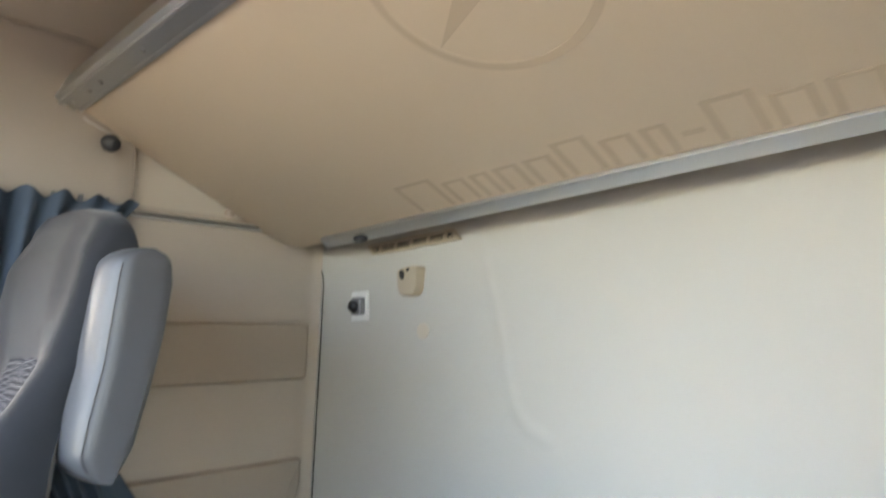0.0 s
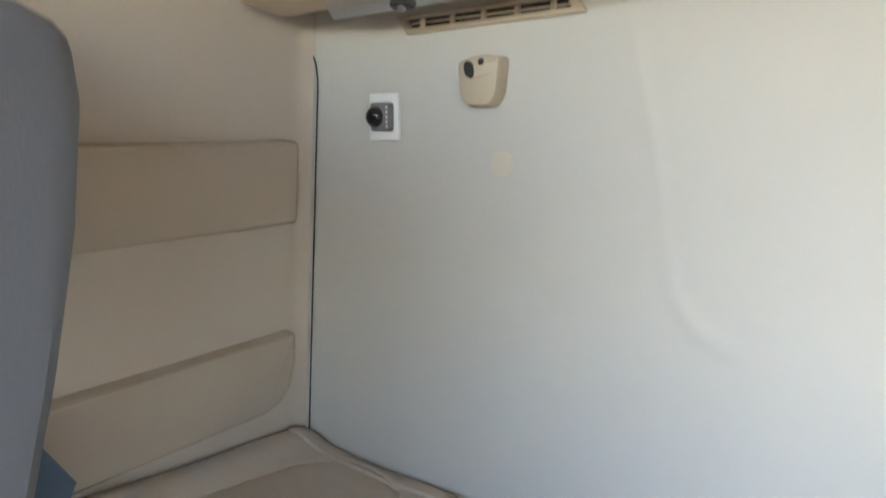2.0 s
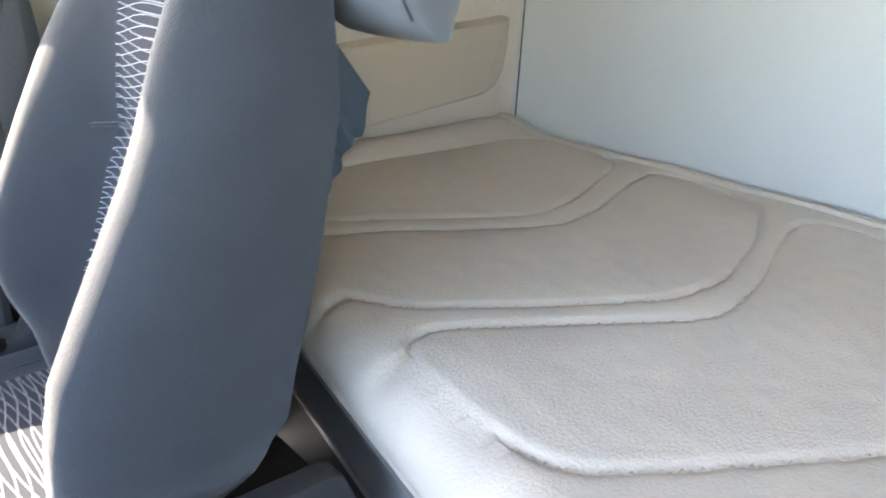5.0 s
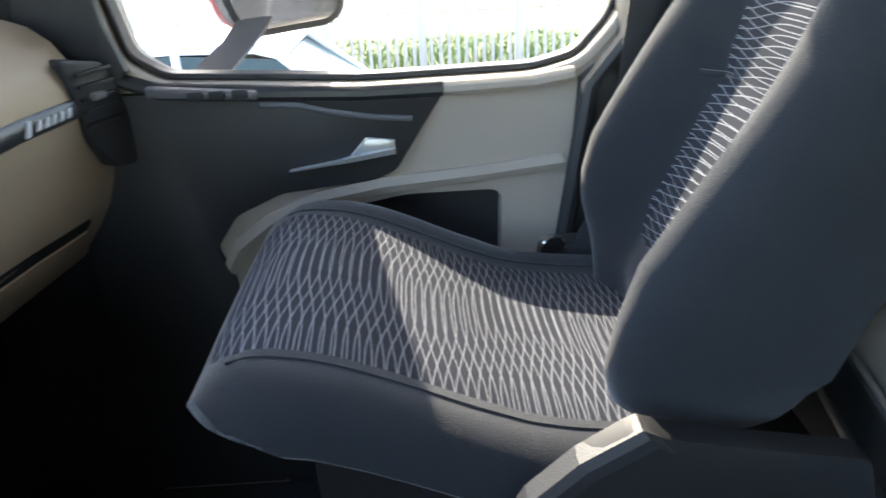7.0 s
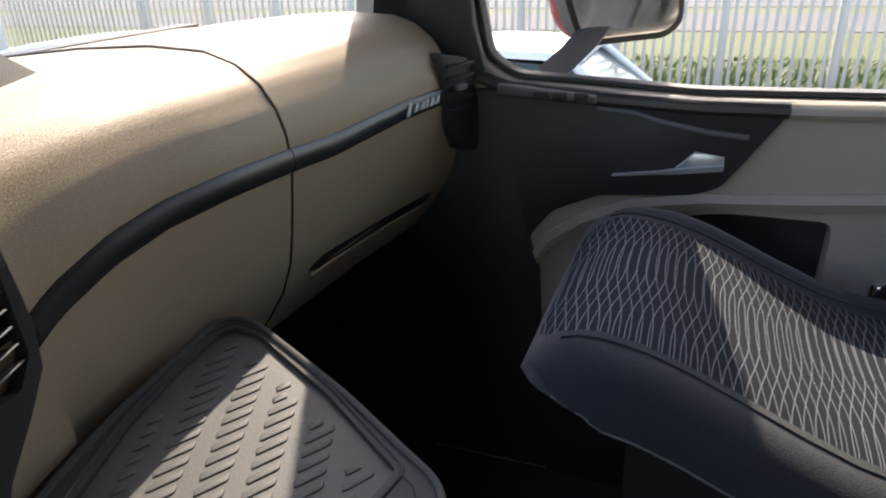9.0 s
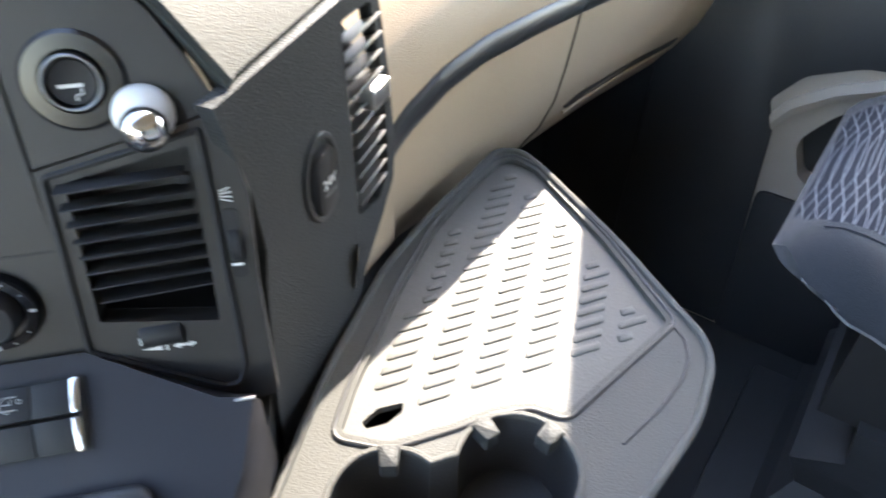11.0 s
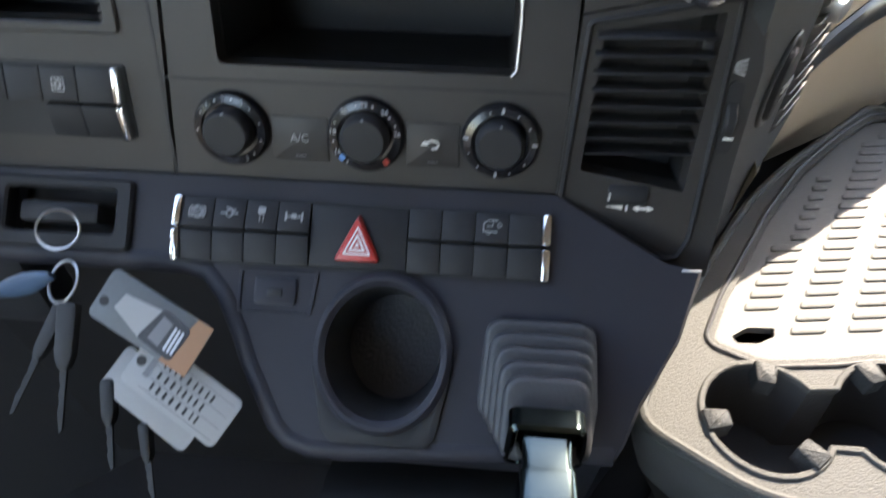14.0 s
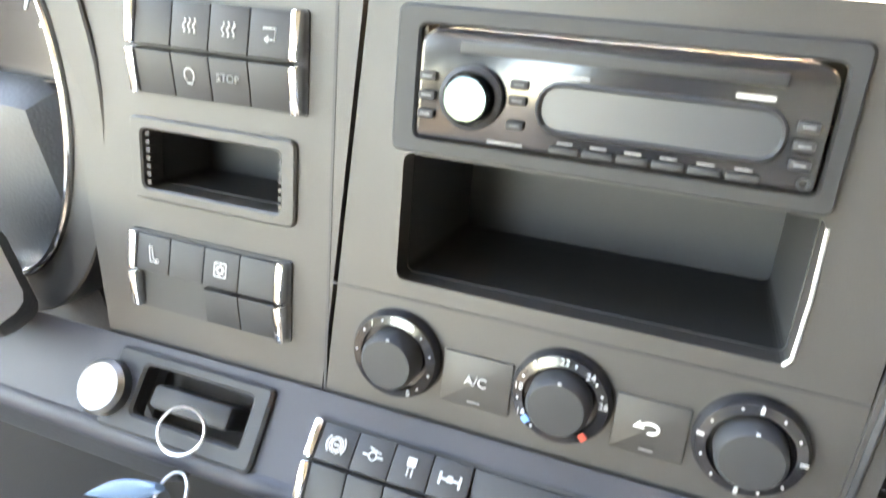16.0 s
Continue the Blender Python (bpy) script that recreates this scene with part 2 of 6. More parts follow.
            continue
        edges = []
        for loop in [outer] + list(holes):
            vs = [bm.verts.new(F @ Vector((x, y, z))) for x, y in loop]
            edges += [bm.edges.new((vs[i], vs[(i + 1) % len(vs)])) for i in range(len(vs))]
        bmesh.ops.triangle_fill(bm, use_beauty=True, use_dissolve=False, edges=edges, normal=F.to_3x3() @ Vector((0, 0, 1)))
    if walls:
        for loop in [outer] + list(holes):
            lo = [bm.verts.new(F @ Vector((x, y, z0))) for x, y in loop]
            hi = [bm.verts.new(F @ Vector((x, y, z1))) for x, y in loop]
            for i in range(len(loop)):
                j = (i + 1) % len(loop)
                bm.faces.new((lo[i], lo[j], hi[j], hi[i]))
    bmesh.ops.remove_doubles(bm, verts=bm.verts, dist=1e-5)
    return bm


def ring(outer, inner, z0, z1, bev=0.0, F=None, bm=None):
    """A frame between two outlines of as many points."""
    bm = bm or bmesh.new()
    F = F or Matrix()
    loops = [(outer, z0), (outer, z1 - bev), (inset(outer, bev), z1), (inset(inner, -bev), z1), (inner, z1 - bev), (inner, z0)]
    vs = [[bm.verts.new(F @ Vector((x, y, z))) for x, y in p] for p, z in loops]
    n = len(outer)
    for a, b in zip(vs, vs[1:] + vs[:1]):
        for i in range(n):
            bm.faces.new((a[i], a[(i + 1) % n], b[(i + 1) % n], b[i]))
    return bm


def box(x0, y0, z0, x1, y1, z1, bev=0.0, F=None, bm=None, seg=2):
    b2 = bmesh.new()
    bmesh.ops.create_cube(b2, size=1, matrix=Matrix.Translation(((x0 + x1) / 2, (y0 + y1) / 2, (z0 + z1) / 2)) @ Matrix.Diagonal((abs(x1 - x0), abs(y1 - y0), abs(z1 - z0), 1)))
    if bev > 0:
        bmesh.ops.bevel(b2, geom=b2.edges[:], offset=bev, segments=seg, affect="EDGES", profile=0.5)
    if F:
        b2.transform(F)
    return merge(bm, b2)


def merge(bm, other):
    if bm is None:
        return other
    me = bpy.data.meshes.new("tmp")
    other.to_mesh(me)
    other.free()
    bm.from_mesh(me)
    bpy.data.meshes.remove(me)
    return bm


def loft(sections, bm=None, close=True, caps=True):
    """A skin over rings of points."""
    bm = bm or bmesh.new()
    vs = [[bm.verts.new(p) for p in s] for s in sections]
    n = len(sections[0])
    for a, b in zip(vs, vs[1:]):
        for i in range(n if close else n - 1):
            bm.faces.new((a[i], a[(i + 1) % n], b[(i + 1) % n], b[i]))
    if caps and close:
        bm.faces.new(vs[0])
        bm.faces.new(vs[-1])
    return bm


def lathe(profile, F=None, n=32, bm=None, caps=True):
    """(radius, height) pairs turned about z."""
    F = F or Matrix()
    secs = [[F @ Vector((r * math.cos(2 * math.pi * i / n), r * math.sin(2 * math.pi * i / n), z)) for i in range(n)] for r, z in profile]
    return loft(secs, bm, caps=caps)


def tube(points, r, n=10, bm=None, caps=True):
    """A round bar along points; r: a radius or one for each point."""
    pts = [Vector(p) for p in points]
    rs = r if isinstance(r, (list, tuple)) else [r] * len(pts)
    secs = []
    side = None
    for i, p in enumerate(pts):
        d = (pts[min(i + 1, len(pts) - 1)] - pts[max(i - 1, 0)]).normalized()
        if side is None:
            side = d.cross(Vector((0, 0, 1)) if abs(d.z) < 0.9 else Vector((1, 0, 0))).normalized()
        side = (side - d * side.dot(d)).normalized()
        up = d.cross(side)
        secs.append([p + (side * math.cos(2 * math.pi * k / n) + up * math.sin(2 * math.pi * k / n)) * rs[i] for k in range(n)])
    return loft(secs, bm, caps=caps)


def grid(fn, nu, nv, bm=None):
    """A sheet from fn(u, v), u and v from 0 to 1."""
    bm = bm or bmesh.new()
    vs = [[bm.verts.new(fn(i / nu, j / nv)) for j in range(nv + 1)] for i in range(nu + 1)]
    for i in range(nu):
        for j in range(nv):
            bm.faces.new((vs[i][j], vs[i + 1][j], vs[i + 1][j + 1], vs[i][j + 1]))
    return bm


def words(name, text, size, F, material, parent, label="", thick=0.0003):
    """Raised lettering in the built-in font, centred on the frame F."""
    cu = bpy.data.curves.new(name, "FONT")
    cu.body, cu.size, cu.extrude = text, size, thick
    cu.align_x, cu.align_y = "CENTER", "CENTER"
    tmp = bpy.data.objects.new(name, cu)
    me = bpy.data.meshes.new_from_object(tmp)
    me.transform(F)
    bpy.data.objects.remove(tmp)
    bpy.data.curves.remove(cu)
    me.materials.clear()
    me.materials.append(material)
    me.name = name
    ob = new(name, me)
    ob.parent = parent
    return tagged(ob, label)


def lerp(table, x):
    """Piecewise linear with smooth joints through (x, value) pairs."""
    if x <= table[0][0]:
        return table[0][1]
    for (a, p), (b, q) in zip(table, table[1:]):
        if x <= b:
            t = (x - a) / (b - a)
            return p + (q - p) * t
    return table[-1][1]


# ---- structure of the cab ----
FLOOR, ROOF, GROUND = 0.25, 2.20, -1.10
setting("floor", box(-1.14, -0.02, FLOOR - 0.06, 1.14, 2.35, FLOOR), M_RUBBER, "black ribbed rubber cab floor", "floor")
setting("ceiling", box(-1.14, -0.06, ROOF, 1.14, 1.75, ROOF + 0.04), M_ROOF, "beige felt cab ceiling", "ceiling")


FOLD = ((0.47, 1.64), (0.455, 1.55), (0.43, 1.45), (0.408, 1.36), (0.392, 1.26), (0.374, 1.195), (0.342, 1.155), (0.29, 1.135))     # a raised crease in the felt


def dist_seg(p, a, b):
    ax, ay = a
    bx, by = b
    dx, dy = bx - ax, by - ay
    t = max(0, min(1, ((p[0] - ax) * dx + (p[1] - ay) * dy) / (dx * dx + dy * dy)))
    return math.hypot(p[0] - ax - t * dx, p[1] - ay - t * dy)


def rear_wall():
    """The felt back wall with a faint crease."""
    def fn(u, v):
        x, z = -1.16 + 2.32 * u, FLOOR + (ROOF - FLOOR) * v
        y = 0.0
        d = min(dist_seg((x, z), p, q) for p, q in zip(FOLD, FOLD[1:])) if 0.2 < x < 0.55 and z > 1.05 else 1.0
        return (x, y + 0.0035 * math.exp(-(d / 0.013) ** 2), z)
    bm = grid(fn, 330, 160)
    merge(bm, box(-1.16, -0.06, FLOOR, 1.16, -0.012, ROOF))
    return setting("wall_rear", bm, M_WALL, "off-white felt rear wall of the sleeper cab", "wall")


rear_wall()


def lean(z):
    """Half the cab's width at a height: the sides lean inwards."""
    return 1.135 - 0.075 * (z - 0.8)


def side_wall(s, name):
    """Moulded side trim of the sleeper, its edge rounded into the back wall."""
    bm = bmesh.new()

    def fn(u, v):
        y, z = 0.003 + 0.937 * u, FLOOR + (1.669 - FLOOR) * v
        r = 0.035
        x = lean(z)
        if y < r:
            x += 0.0 - (r - math.sqrt(max(r * r - (r - y) ** 2, 0))) * 0.7
        return (s * x, y, z)
    grid(fn, 60, 40, bm)
    merge(bm, box(s * 1.19, 0.0, FLOOR, s * 1.21, 0.94, ROOF))
    return setting(name, bm, M_TRIM, "beige moulded side wall trim of the sleeper", "wall")


side_wall(1, "wall_side_right")
setting("trim_corner", tube([(lean(z) - 0.0265, 0.0035, z) for z in [0.74 + 0.076 * k for k in range(11)]] + [(lean(1.5) - 0.0265 + dx, 0.0035, z) for dx, z in ((0.004, 1.53), (0.014, 1.555), (0.030, 1.575), (0.050, 1.588))], 0.0016, 6), M_DARK, "dark joint in the corner of the rear wall", "trim")
side_wall(-1, "wall_side_left")
for s, nm in ((1, "trim_upper_right"), (-1, "trim_upper_left")):
    def up_fn(u, v, s=s):
        y, z = 0.0 + 1.72 * u, 1.662 + (ROOF - 1.662) * v
        return (s * (1.082 - 0.10 * (z - 1.66)), y, z)
    bm = grid(up_fn, 30, 14)
    merge(bm, box(s * 1.12, 0.0, 1.64, s * 1.14, 1.72, ROOF))
    setting(nm, bm, M_ROOF, "beige upper side trim above the bunk rail", "wall")


# ---- sleeper: side pockets, rail, bunks ----
def pocket(z0, z1, y0, y1, round_end, label):
    """A shallow net-less pocket pressed out of the side trim: bulged front, open top lip."""
    th = thing("storage_pocket", label, "pocket", group="side wall pockets")
    out = [(y0, z0), (y1, z0), (y1, z1), (y0, z1)]
    loop = rounded(out, 0.014) if not round_end else (
        rounded([(y1, z0), (y1, z1), (y0, z1)] , 0.006)[:] and
        [(y1, z0), (y1, z1), (y0 + 0.004, z1), (y0, z1 - 0.006), (y0 + 0.002, z0 + 0.09), (y0 + 0.012, z0 + 0.045), (y0 + 0.035, z0 + 0.016), (y0 + 0.07, z0 + 0.004)])
    if area2(loop) < 0:
        loop = loop[::-1]
    zm = (z0 + z1) / 2
    F = axes((lean(zm) - 0.001, 0, 0), (0, 1, 0), (0.075, 0, 1))
    # frame whose third axis points into the cab
    F = Matrix(((0, -0.075, -1, lean(0) + 0.002), (1, 0, 0, 0), (0, 1, -0.075, 0), (0, 0, 0, 1)))
    part("pocket_front", slab(loop, -0.01, 0.032, 0.010, F, None, 4), M_POCKET, th)
    lip = tube([F @ Vector((y0 + 0.012, z1 - 0.006, 0.029)), F @ Vector(((y0 + y1) / 2, z1 - 0.005, 0.030)), F @ Vector((y1 - 0.014, z1 - 0.006, 0.029))], 0.0035, 8)
    part("lip", lip, M_POCKET, th)
    return th


pocket(1.24, 1.395, 0.045, 0.60, False, "beige moulded storage pocket on the sleeper side wall")
pocket(0.868, 1.022, 0.045, 0.62, True, "lower beige storage pocket with a rounded corner")

rail = thing("curtain_rail", "thin aluminium curtain rail along the side wall", "rail")
part("rail_profile", box(1.062, 0.16, 1.640, 1.085, 1.60, 1.656, 0.003), M_ALU, rail)
# near-black strip on the solid profile paints the shade in its slot
part("rail_groove", box(1.0605, 0.165, 1.646, 1.0625, 1.595, 1.650), M_DARK, rail, "dark strip for the shaded slot of the rail")

panel = thing("upper_side_panel", "beige padded panel above the curtain", "panel")


def pan_fn():
    out = rounded([(0.545, 1.655), (1.60, 1.665), (1.60, 2.02), (0.64, 2.02), (0.558, 1.86)], 0.06, 6)
    F = Matrix(((0, -0.10, -1, 1.0825 + 0.166), (1, 0, 0, 0), (0, 1, -0.10, 0), (0, 0, 0, 1)))
    return slab(out, -0.005, 0.020, 0.012, F)


part("pad", pan_fn(), M_TRIM, panel)
PF = Matrix(((0, -0.10, -1, 1.0825 + 0.166), (1, 0, 0, 0), (0, 1, -0.10, 0), (0, 0, 0, 1)))
part("edge_piping", tube([PF @ Vector((y, z, 0.009)) for y, z in rounded([(1.59, 1.662), (0.542, 1.652), (0.555, 1.862), (0.638, 2.025), (1.59, 2.025)], 0.05, 6)[3:-3]], 0.0035, 8), M_ROOF, panel, "beige edge piping")

bump = thing("bunk_stop", "small dark rubber stop on the side trim", "stop")
part("stop_body", lathe([(0.0005, 0.022), (0.009, 0.021), (0.013, 0.014), (0.014, 0.0), (0.001, -0.002)], Matrix(((0, 0, -1, 1.083), (1, 0, 0, 0.295), (0, 1, 0, 1.681), (0, 0, 0, 1))), 16), M_POCKET, bump)

# upper bunk, raised to its stop: its underside slopes up towards the front
B0, B1 = Vector((0, 0.105, 1.600)), Vector((0, 0.70, 1.875))
BD = (B1 - B0).normalized()
BN = Vector((0, BD.z, -BD.y))            # out of the underside, down and forwards
BL = (B1 - B0).length
FB = Matrix(((1, 0, 0, 0), (0, BD.y, BN.y, B0.y), (0, BD.z, BN.z, B0.z), (0, 0, 0, 1)))   # x, along the slope, out of the underside
FB = Matrix.Translation((0.9, 0, 0)) @ pose(0, 0, 0, 0, 1.8, 0) @ Matrix.Translation((-0.9, 0, 0)) @ FB
bunk = thing("upper_bunk", "tan vinyl underside of the raised upper bunk with aluminium rails", "bunk")
b_out = rounded([(-1.0, 0.0), (0.985, 0.0), (1.02, 0.06), (1.00, BL), (-1.0, BL)], 0.05, 5)
part("underside", slab(b_out, -0.05, 0.0, 0.006, FB), M_BUNK, bunk)
part("front_rail", slab([(-1.0, BL - 0.012), (1.005, BL - 0.012), (1.010, BL + 0.038), (-1.0, BL + 0.038)], -0.05, 0.012, 0.004, FB), M_ALU, bunk, "aluminium front profile")
part("front_rail_rib", box(-1.0, BL + 0.018, 0.012, 1.006, BL + 0.026, 0.019, 0.002, FB), M_ALU, bunk)
part("front_rail_lip", box(-1.0, BL - 0.024, 0.001, 1.0, BL - 0.012, 0.006, 0.002, FB), M_ALU, bunk)
part("rear_rail", slab([(-1.0, -0.012), (0.865, -0.012), (0.845, 0.030), (-1.0, 0.030)], 0.001, 0.010, 0.002, FB), M_ALU, bunk, "flat aluminium rear profile")
for x in (0.985, 0.955, 0.86, 0.80, 0.60):
    part("screw", lathe([(0.0055, 0.0), (0.0055, 0.003), (0.003, 0.0045), (0.0005, 0.0048)], FB @ Matrix.Translation((x, BL + 0.004 + 0.01 * (x > 0.97), 0.012)), 12), M_STEEL, bunk)
la = part("latch", slab(rect(-0.020, -0.010, 0.020, 0.010, 0.006), 0.0, 0.010, 0.003, FB @ Matrix.Translation((0.705, 0.006, 0.010))), M_BLACK, bunk, "small black plastic latch")
part("latch_pin", lathe([(0.006, 0.0), (0.006, 0.004), (0.001, 0.005)], FB @ Matrix.Translation((0.705, 0.006, 0.020)), 12), M_GREY, la)

# emblem and name printed on the underside, as plain shapes
EX, EY = -0.05, 0.475


def mark_ring(r0, r1):
    return ring(disc(EX, EY, r1, 64), disc(EX, EY, r0, 64), 0.0, 0.0008, 0.0002, FB)


part("emblem_ring", mark_ring(0.160, 0.176), M_MARK, bunk, "darker tan printed ring")
for k in range(3):
    a = radians(90 + 120 * k)
    t = (EX + 0.158 * math.cos(a), EY + 0.158 * math.sin(a))
    w1, w2 = a + radians(60), a - radians(60)
    part("emblem_wedge", slab([t, (EX + 0.026 * math.cos(w1), EY + 0.026 * math.sin(w1)), (EX, EY), (EX + 0.026 * math.cos(w2), EY + 0.026 * math.sin(w2))][::-1], 0.0, 0.0008, 0, FB), M_MARK, bunk, smooth=False)
x = 0.465
for wdt, hgt in ((0.120, 0.095), (0.075, 0.072), (0.060, 0.072), (0.072, 0.072), (0.075, 0.072), (0.085, 0.095), (0.075, 0.072), (0.060, 0.072), (0.050, 0.012), (0.090, 0.095), (0.075, 0.072), (0.085, 0.072), (0.070, 0.072)):
    zb = 0.036 + (0.03 if hgt < 0.02 else 0.0)
    sw = 0.008
    for (p, q, r2, s2) in (((0, 0, wdt - 0.014, hgt),) if hgt < 0.02 else ((0, 0, 0.013, hgt), (wdt - 0.027, 0, wdt - 0.014, hgt), (0, hgt - sw, wdt - 0.014, hgt))):
        part("printed_bar", slab([(x - p, zb + q), (x - r2, zb + q), (x - r2, zb + s2), (x - p, zb + s2)][::-1], 0.0, 0.0008, 0, FB), M_MARK, bunk, smooth=False)
    x -= wdt

knob = thing("bunk_release", "black ball knob on a thin wire under the bunk rail", "knob")
K0, K1 = FB @ Vector((1.0, BL + 0.0, 0.0)), Vector((1.020, 0.622, 1.812))
part("wire", tube([K0, K0 + (K1 - K0) * 0.5 + Vector((0.0, 0.006, -0.004)), K1], 0.0018, 8), M_STEEL, knob)
part("ball", lathe([(0.002, -0.021), (0.013, -0.017), (0.020, -0.006), (0.020, 0.006), (0.013, 0.017), (0.002, 0.021)], Matrix.Translation(K1 + Vector((0, 0.002, -0.020))) @ pose(0, 0, 0, 0, 70, 30), 20), M_BLACK, knob)
part("washer", lathe([(0.009, 0.019), (0.009, 0.023), (0.002, 0.024)], Matrix.Translation(K1 + Vector((0, 0.002, -0.020))) @ pose(0, 0, 0, 75, 0, 60), 16), M_GREY, knob)


# ---- lower bunk ----
base = thing("lower_bunk_base", "grey bunk base with an aluminium front rail", "bunk")


def bunk_front(x):
    """The bunk's front edge swings forward towards the middle of the cab."""
    return 0.852 + 0.20 * (0.66 - max(0.24, min(abs(x), 1.1)) - 0.06 * (1 - min(abs(x) / 0.24, 1)) ** 2)


BX = [-1.08 + 0.03 * i for i in range(73)]
part("box", box(-1.08, 0.01, FLOOR, 1.08, 0.74, 0.70, 0.01), M_BLACK, base)
part("front_rail", loft([[Vector((x, bunk_front(x) + dy, z)) for dy, z in ((-0.10, 0.704), (-0.004, 0.704), (0.0, 0.708), (0.001, 0.716), (-0.004, 0.770), (-0.008, 0.775), (-0.10, 0.776))] for x in BX]), M_ALU, base, "broad aluminium front rail")
part("rail_groove", tube([(x, bunk_front(x) - 0.0005, 0.7245) for x in BX], 0.0030, 6), M_ALU, base)
mattress = thing("lower_mattress", "beige plush mattress with stitched panels on the lower bunk", "mattress")


# outlines of the stitched fields
STITCH = [
    rounded([(1.040, 0.300), (1.020, 0.110), (0.970, 0.040), (0.905, 0.030), (0.808, 0.062), (0.775, 0.120), (0.712, 0.310), (0.693, 0.425), (0.722, 0.490), (0.787, 0.590), (0.845, 0.690), (0.95, 0.765), (1.04, 0.740)], 0.035, 5),
    rounded([(0.826, 0.763), (0.780, 0.660), (0.700, 0.545), (0.648, 0.447), (0.656, 0.350), (0.706, 0.167), (0.720, 0.080), (0.648, 0.060), (0.522, 0.100), (0.494, 0.136), (0.446, 0.262), (0.413, 0.426), (0.425, 0.526), (0.514, 0.661), (0.581, 0.763), (0.618, 0.786), (0.660, 0.808), (0.770, 0.812)], 0.030, 5),
    rounded([(0.436, 0.170), (0.426, 0.104), (0.358, 0.087), (0.275, 0.112), (0.190, 0.160), (0.130, 0.260), (0.105, 0.400), (0.125, 0.530), (0.199, 0.664), (0.270, 0.762), (0.324, 0.834), (0.358, 0.850), (0.416, 0.851), (0.500, 0.836), (0.538, 0.815), (0.542, 0.783), (0.487, 0.694), (0.384, 0.545), (0.370, 0.507), (0.382, 0.384), (0.412, 0.280)], 0.025, 5),
    rounded([(-0.02, 0.06), (-0.22, 0.06), (-0.30, 0.25), (-0.28, 0.50), (-0.15, 0.82), (0.10, 0.82), (0.14, 0.68), (0.03, 0.45), (0.06, 0.24)], 0.05, 5),
    rounded([(-0.30, 0.06), (-0.50, 0.06), (-0.58, 0.25), (-0.56, 0.50), (-0.43, 0.82), (-0.20, 0.82), (-0.32, 0.50), (-0.34, 0.24)], 0.05, 5),
    rounded([(-0.60, 0.06), (-0.98, 0.06), (-1.0, 0.76), (-0.48, 0.82), (-0.60, 0.50), (-0.63, 0.24)], 0.05, 5)]
SEGS = [(lp[i], lp[(i + 1) % len(lp)]) for lp in STITCH for i in range(len(lp))]


def mattress_z(x, y):
    p = (x, y)
    d = min((dist_seg(p, a, b) for a, b in SEGS if abs(a[0] - x) < 0.25 or abs(b[0] - x) < 0.25), default=1)
    z = 0.781 + 0.106 * y + 0.005 * noise.noise((x * 5, y * 5, 0)) + 0.0008 * noise.noise((x * 40, y * 40, 3))
    z += 0.003 * min(d / 0.05, 1) ** 0.6 - 0.0065 * math.exp(-(d / 0.0046) ** 2) * (0.75 + 0.5 * noise.noise((x * 60, y * 60, 8)))
    z += 0.018 * smooth01((abs(x) - 1.02) / 0.08)
    e = y - 0.012
    if e < 0.04:
        z += 0.008 * max(1 - y / 0.15, 0) - 0.008 * (1 - max(e, 0) / 0.04) ** 2
    return z


def mattress_mesh():
    fr = [j / 170 for j in range(171)]
    xs = [-1.118 + 1.018 * i / 90 for i in range(90)] + [-0.10 + 1.218 * i / 260 for i in range(261)]
    bm = bmesh.new()
    rows = []
    for x in xs:
        ye = bunk_front(x) - 0.052
        row = [bm.verts.new((x, y, mattress_z(x, y))) for y in [0.012 + (ye - 0.012) * q for q in fr]]
        z0 = row[-1].co.z
        for k in range(1, 13):
            a = math.pi * k / 12
            h = (z0 - 0.778) / 2
            row.append(bm.verts.new((x, ye + 0.054 * math.sin(a) ** 0.8, 0.778 + h + h * math.cos(a) + 0.002 * noise.noise((x * 9, k * 0.4, 1)))))
        row.append(bm.verts.new((x, 0.012, 0.72)))
        rows.append(row)
    n = len(rows[0])
    for a, b in zip(rows, rows[1:]):
        for i in range(n):
            bm.faces.new((a[i], b[i], b[(i + 1) % n], a[(i + 1) % n]))
    bm.faces.new(rows[0])
    bm.faces.new(rows[-1])
    return bm


part("cover", mattress_mesh(), M_MATTRESS, mattress)


def seam(loop):
    """The thread of one stitched field: short raised stitches end to end."""
    bm = bmesh.new()
    pts = []
    for (x0, y0), (x1, y1) in zip(loop, loop[1:] + loop[:1]):
        n = max(1, int(math.hypot(x1 - x0, y1 - y0) / 0.011))
        pts += [(x0 + (x1 - x0) * i / n, y0 + (y1 - y0) * i / n) for i in range(n)]
    for (x0, y0), (x1, y1) in zip(pts, pts[1:]):
        dx, dy = (x1 - x0) * 0.33, (y1 - y0) * 0.33
        mx, my = (x0 + x1) / 2, (y0 + y1) / 2
        z = mattress_z(mx, my) + 0.0012
        tube([(mx - dx, my - dy, z - 0.0012), (mx, my, z), (mx + dx, my + dy, z - 0.0012)], 0.0009, 5, bm)
    return bm


for lp in STITCH:
    part("seam", seam(lp), M_THREAD, mattress, "beige stitched seam")
part("front_piping", tube([(x, bunk_front(x) - 0.014, 0.780) for x in BX], 0.004, 8), M_MATTRESS, mattress)
cap = thing("corner_cap", "small black cap in the corner behind the mattress", "cap")
part("cap_body", box(1.092, 0.006, 0.780, 1.118, 0.034, 0.796, 0.004), M_BLACK, cap)

# ---- fittings on the back wall ----
FW = Matrix(((-1, 0, 0, 0), (0, 0, 1, 0.0), (0, 1, 0, 0), (0, 0, 0, 1)))     # -x, z, out of the wall


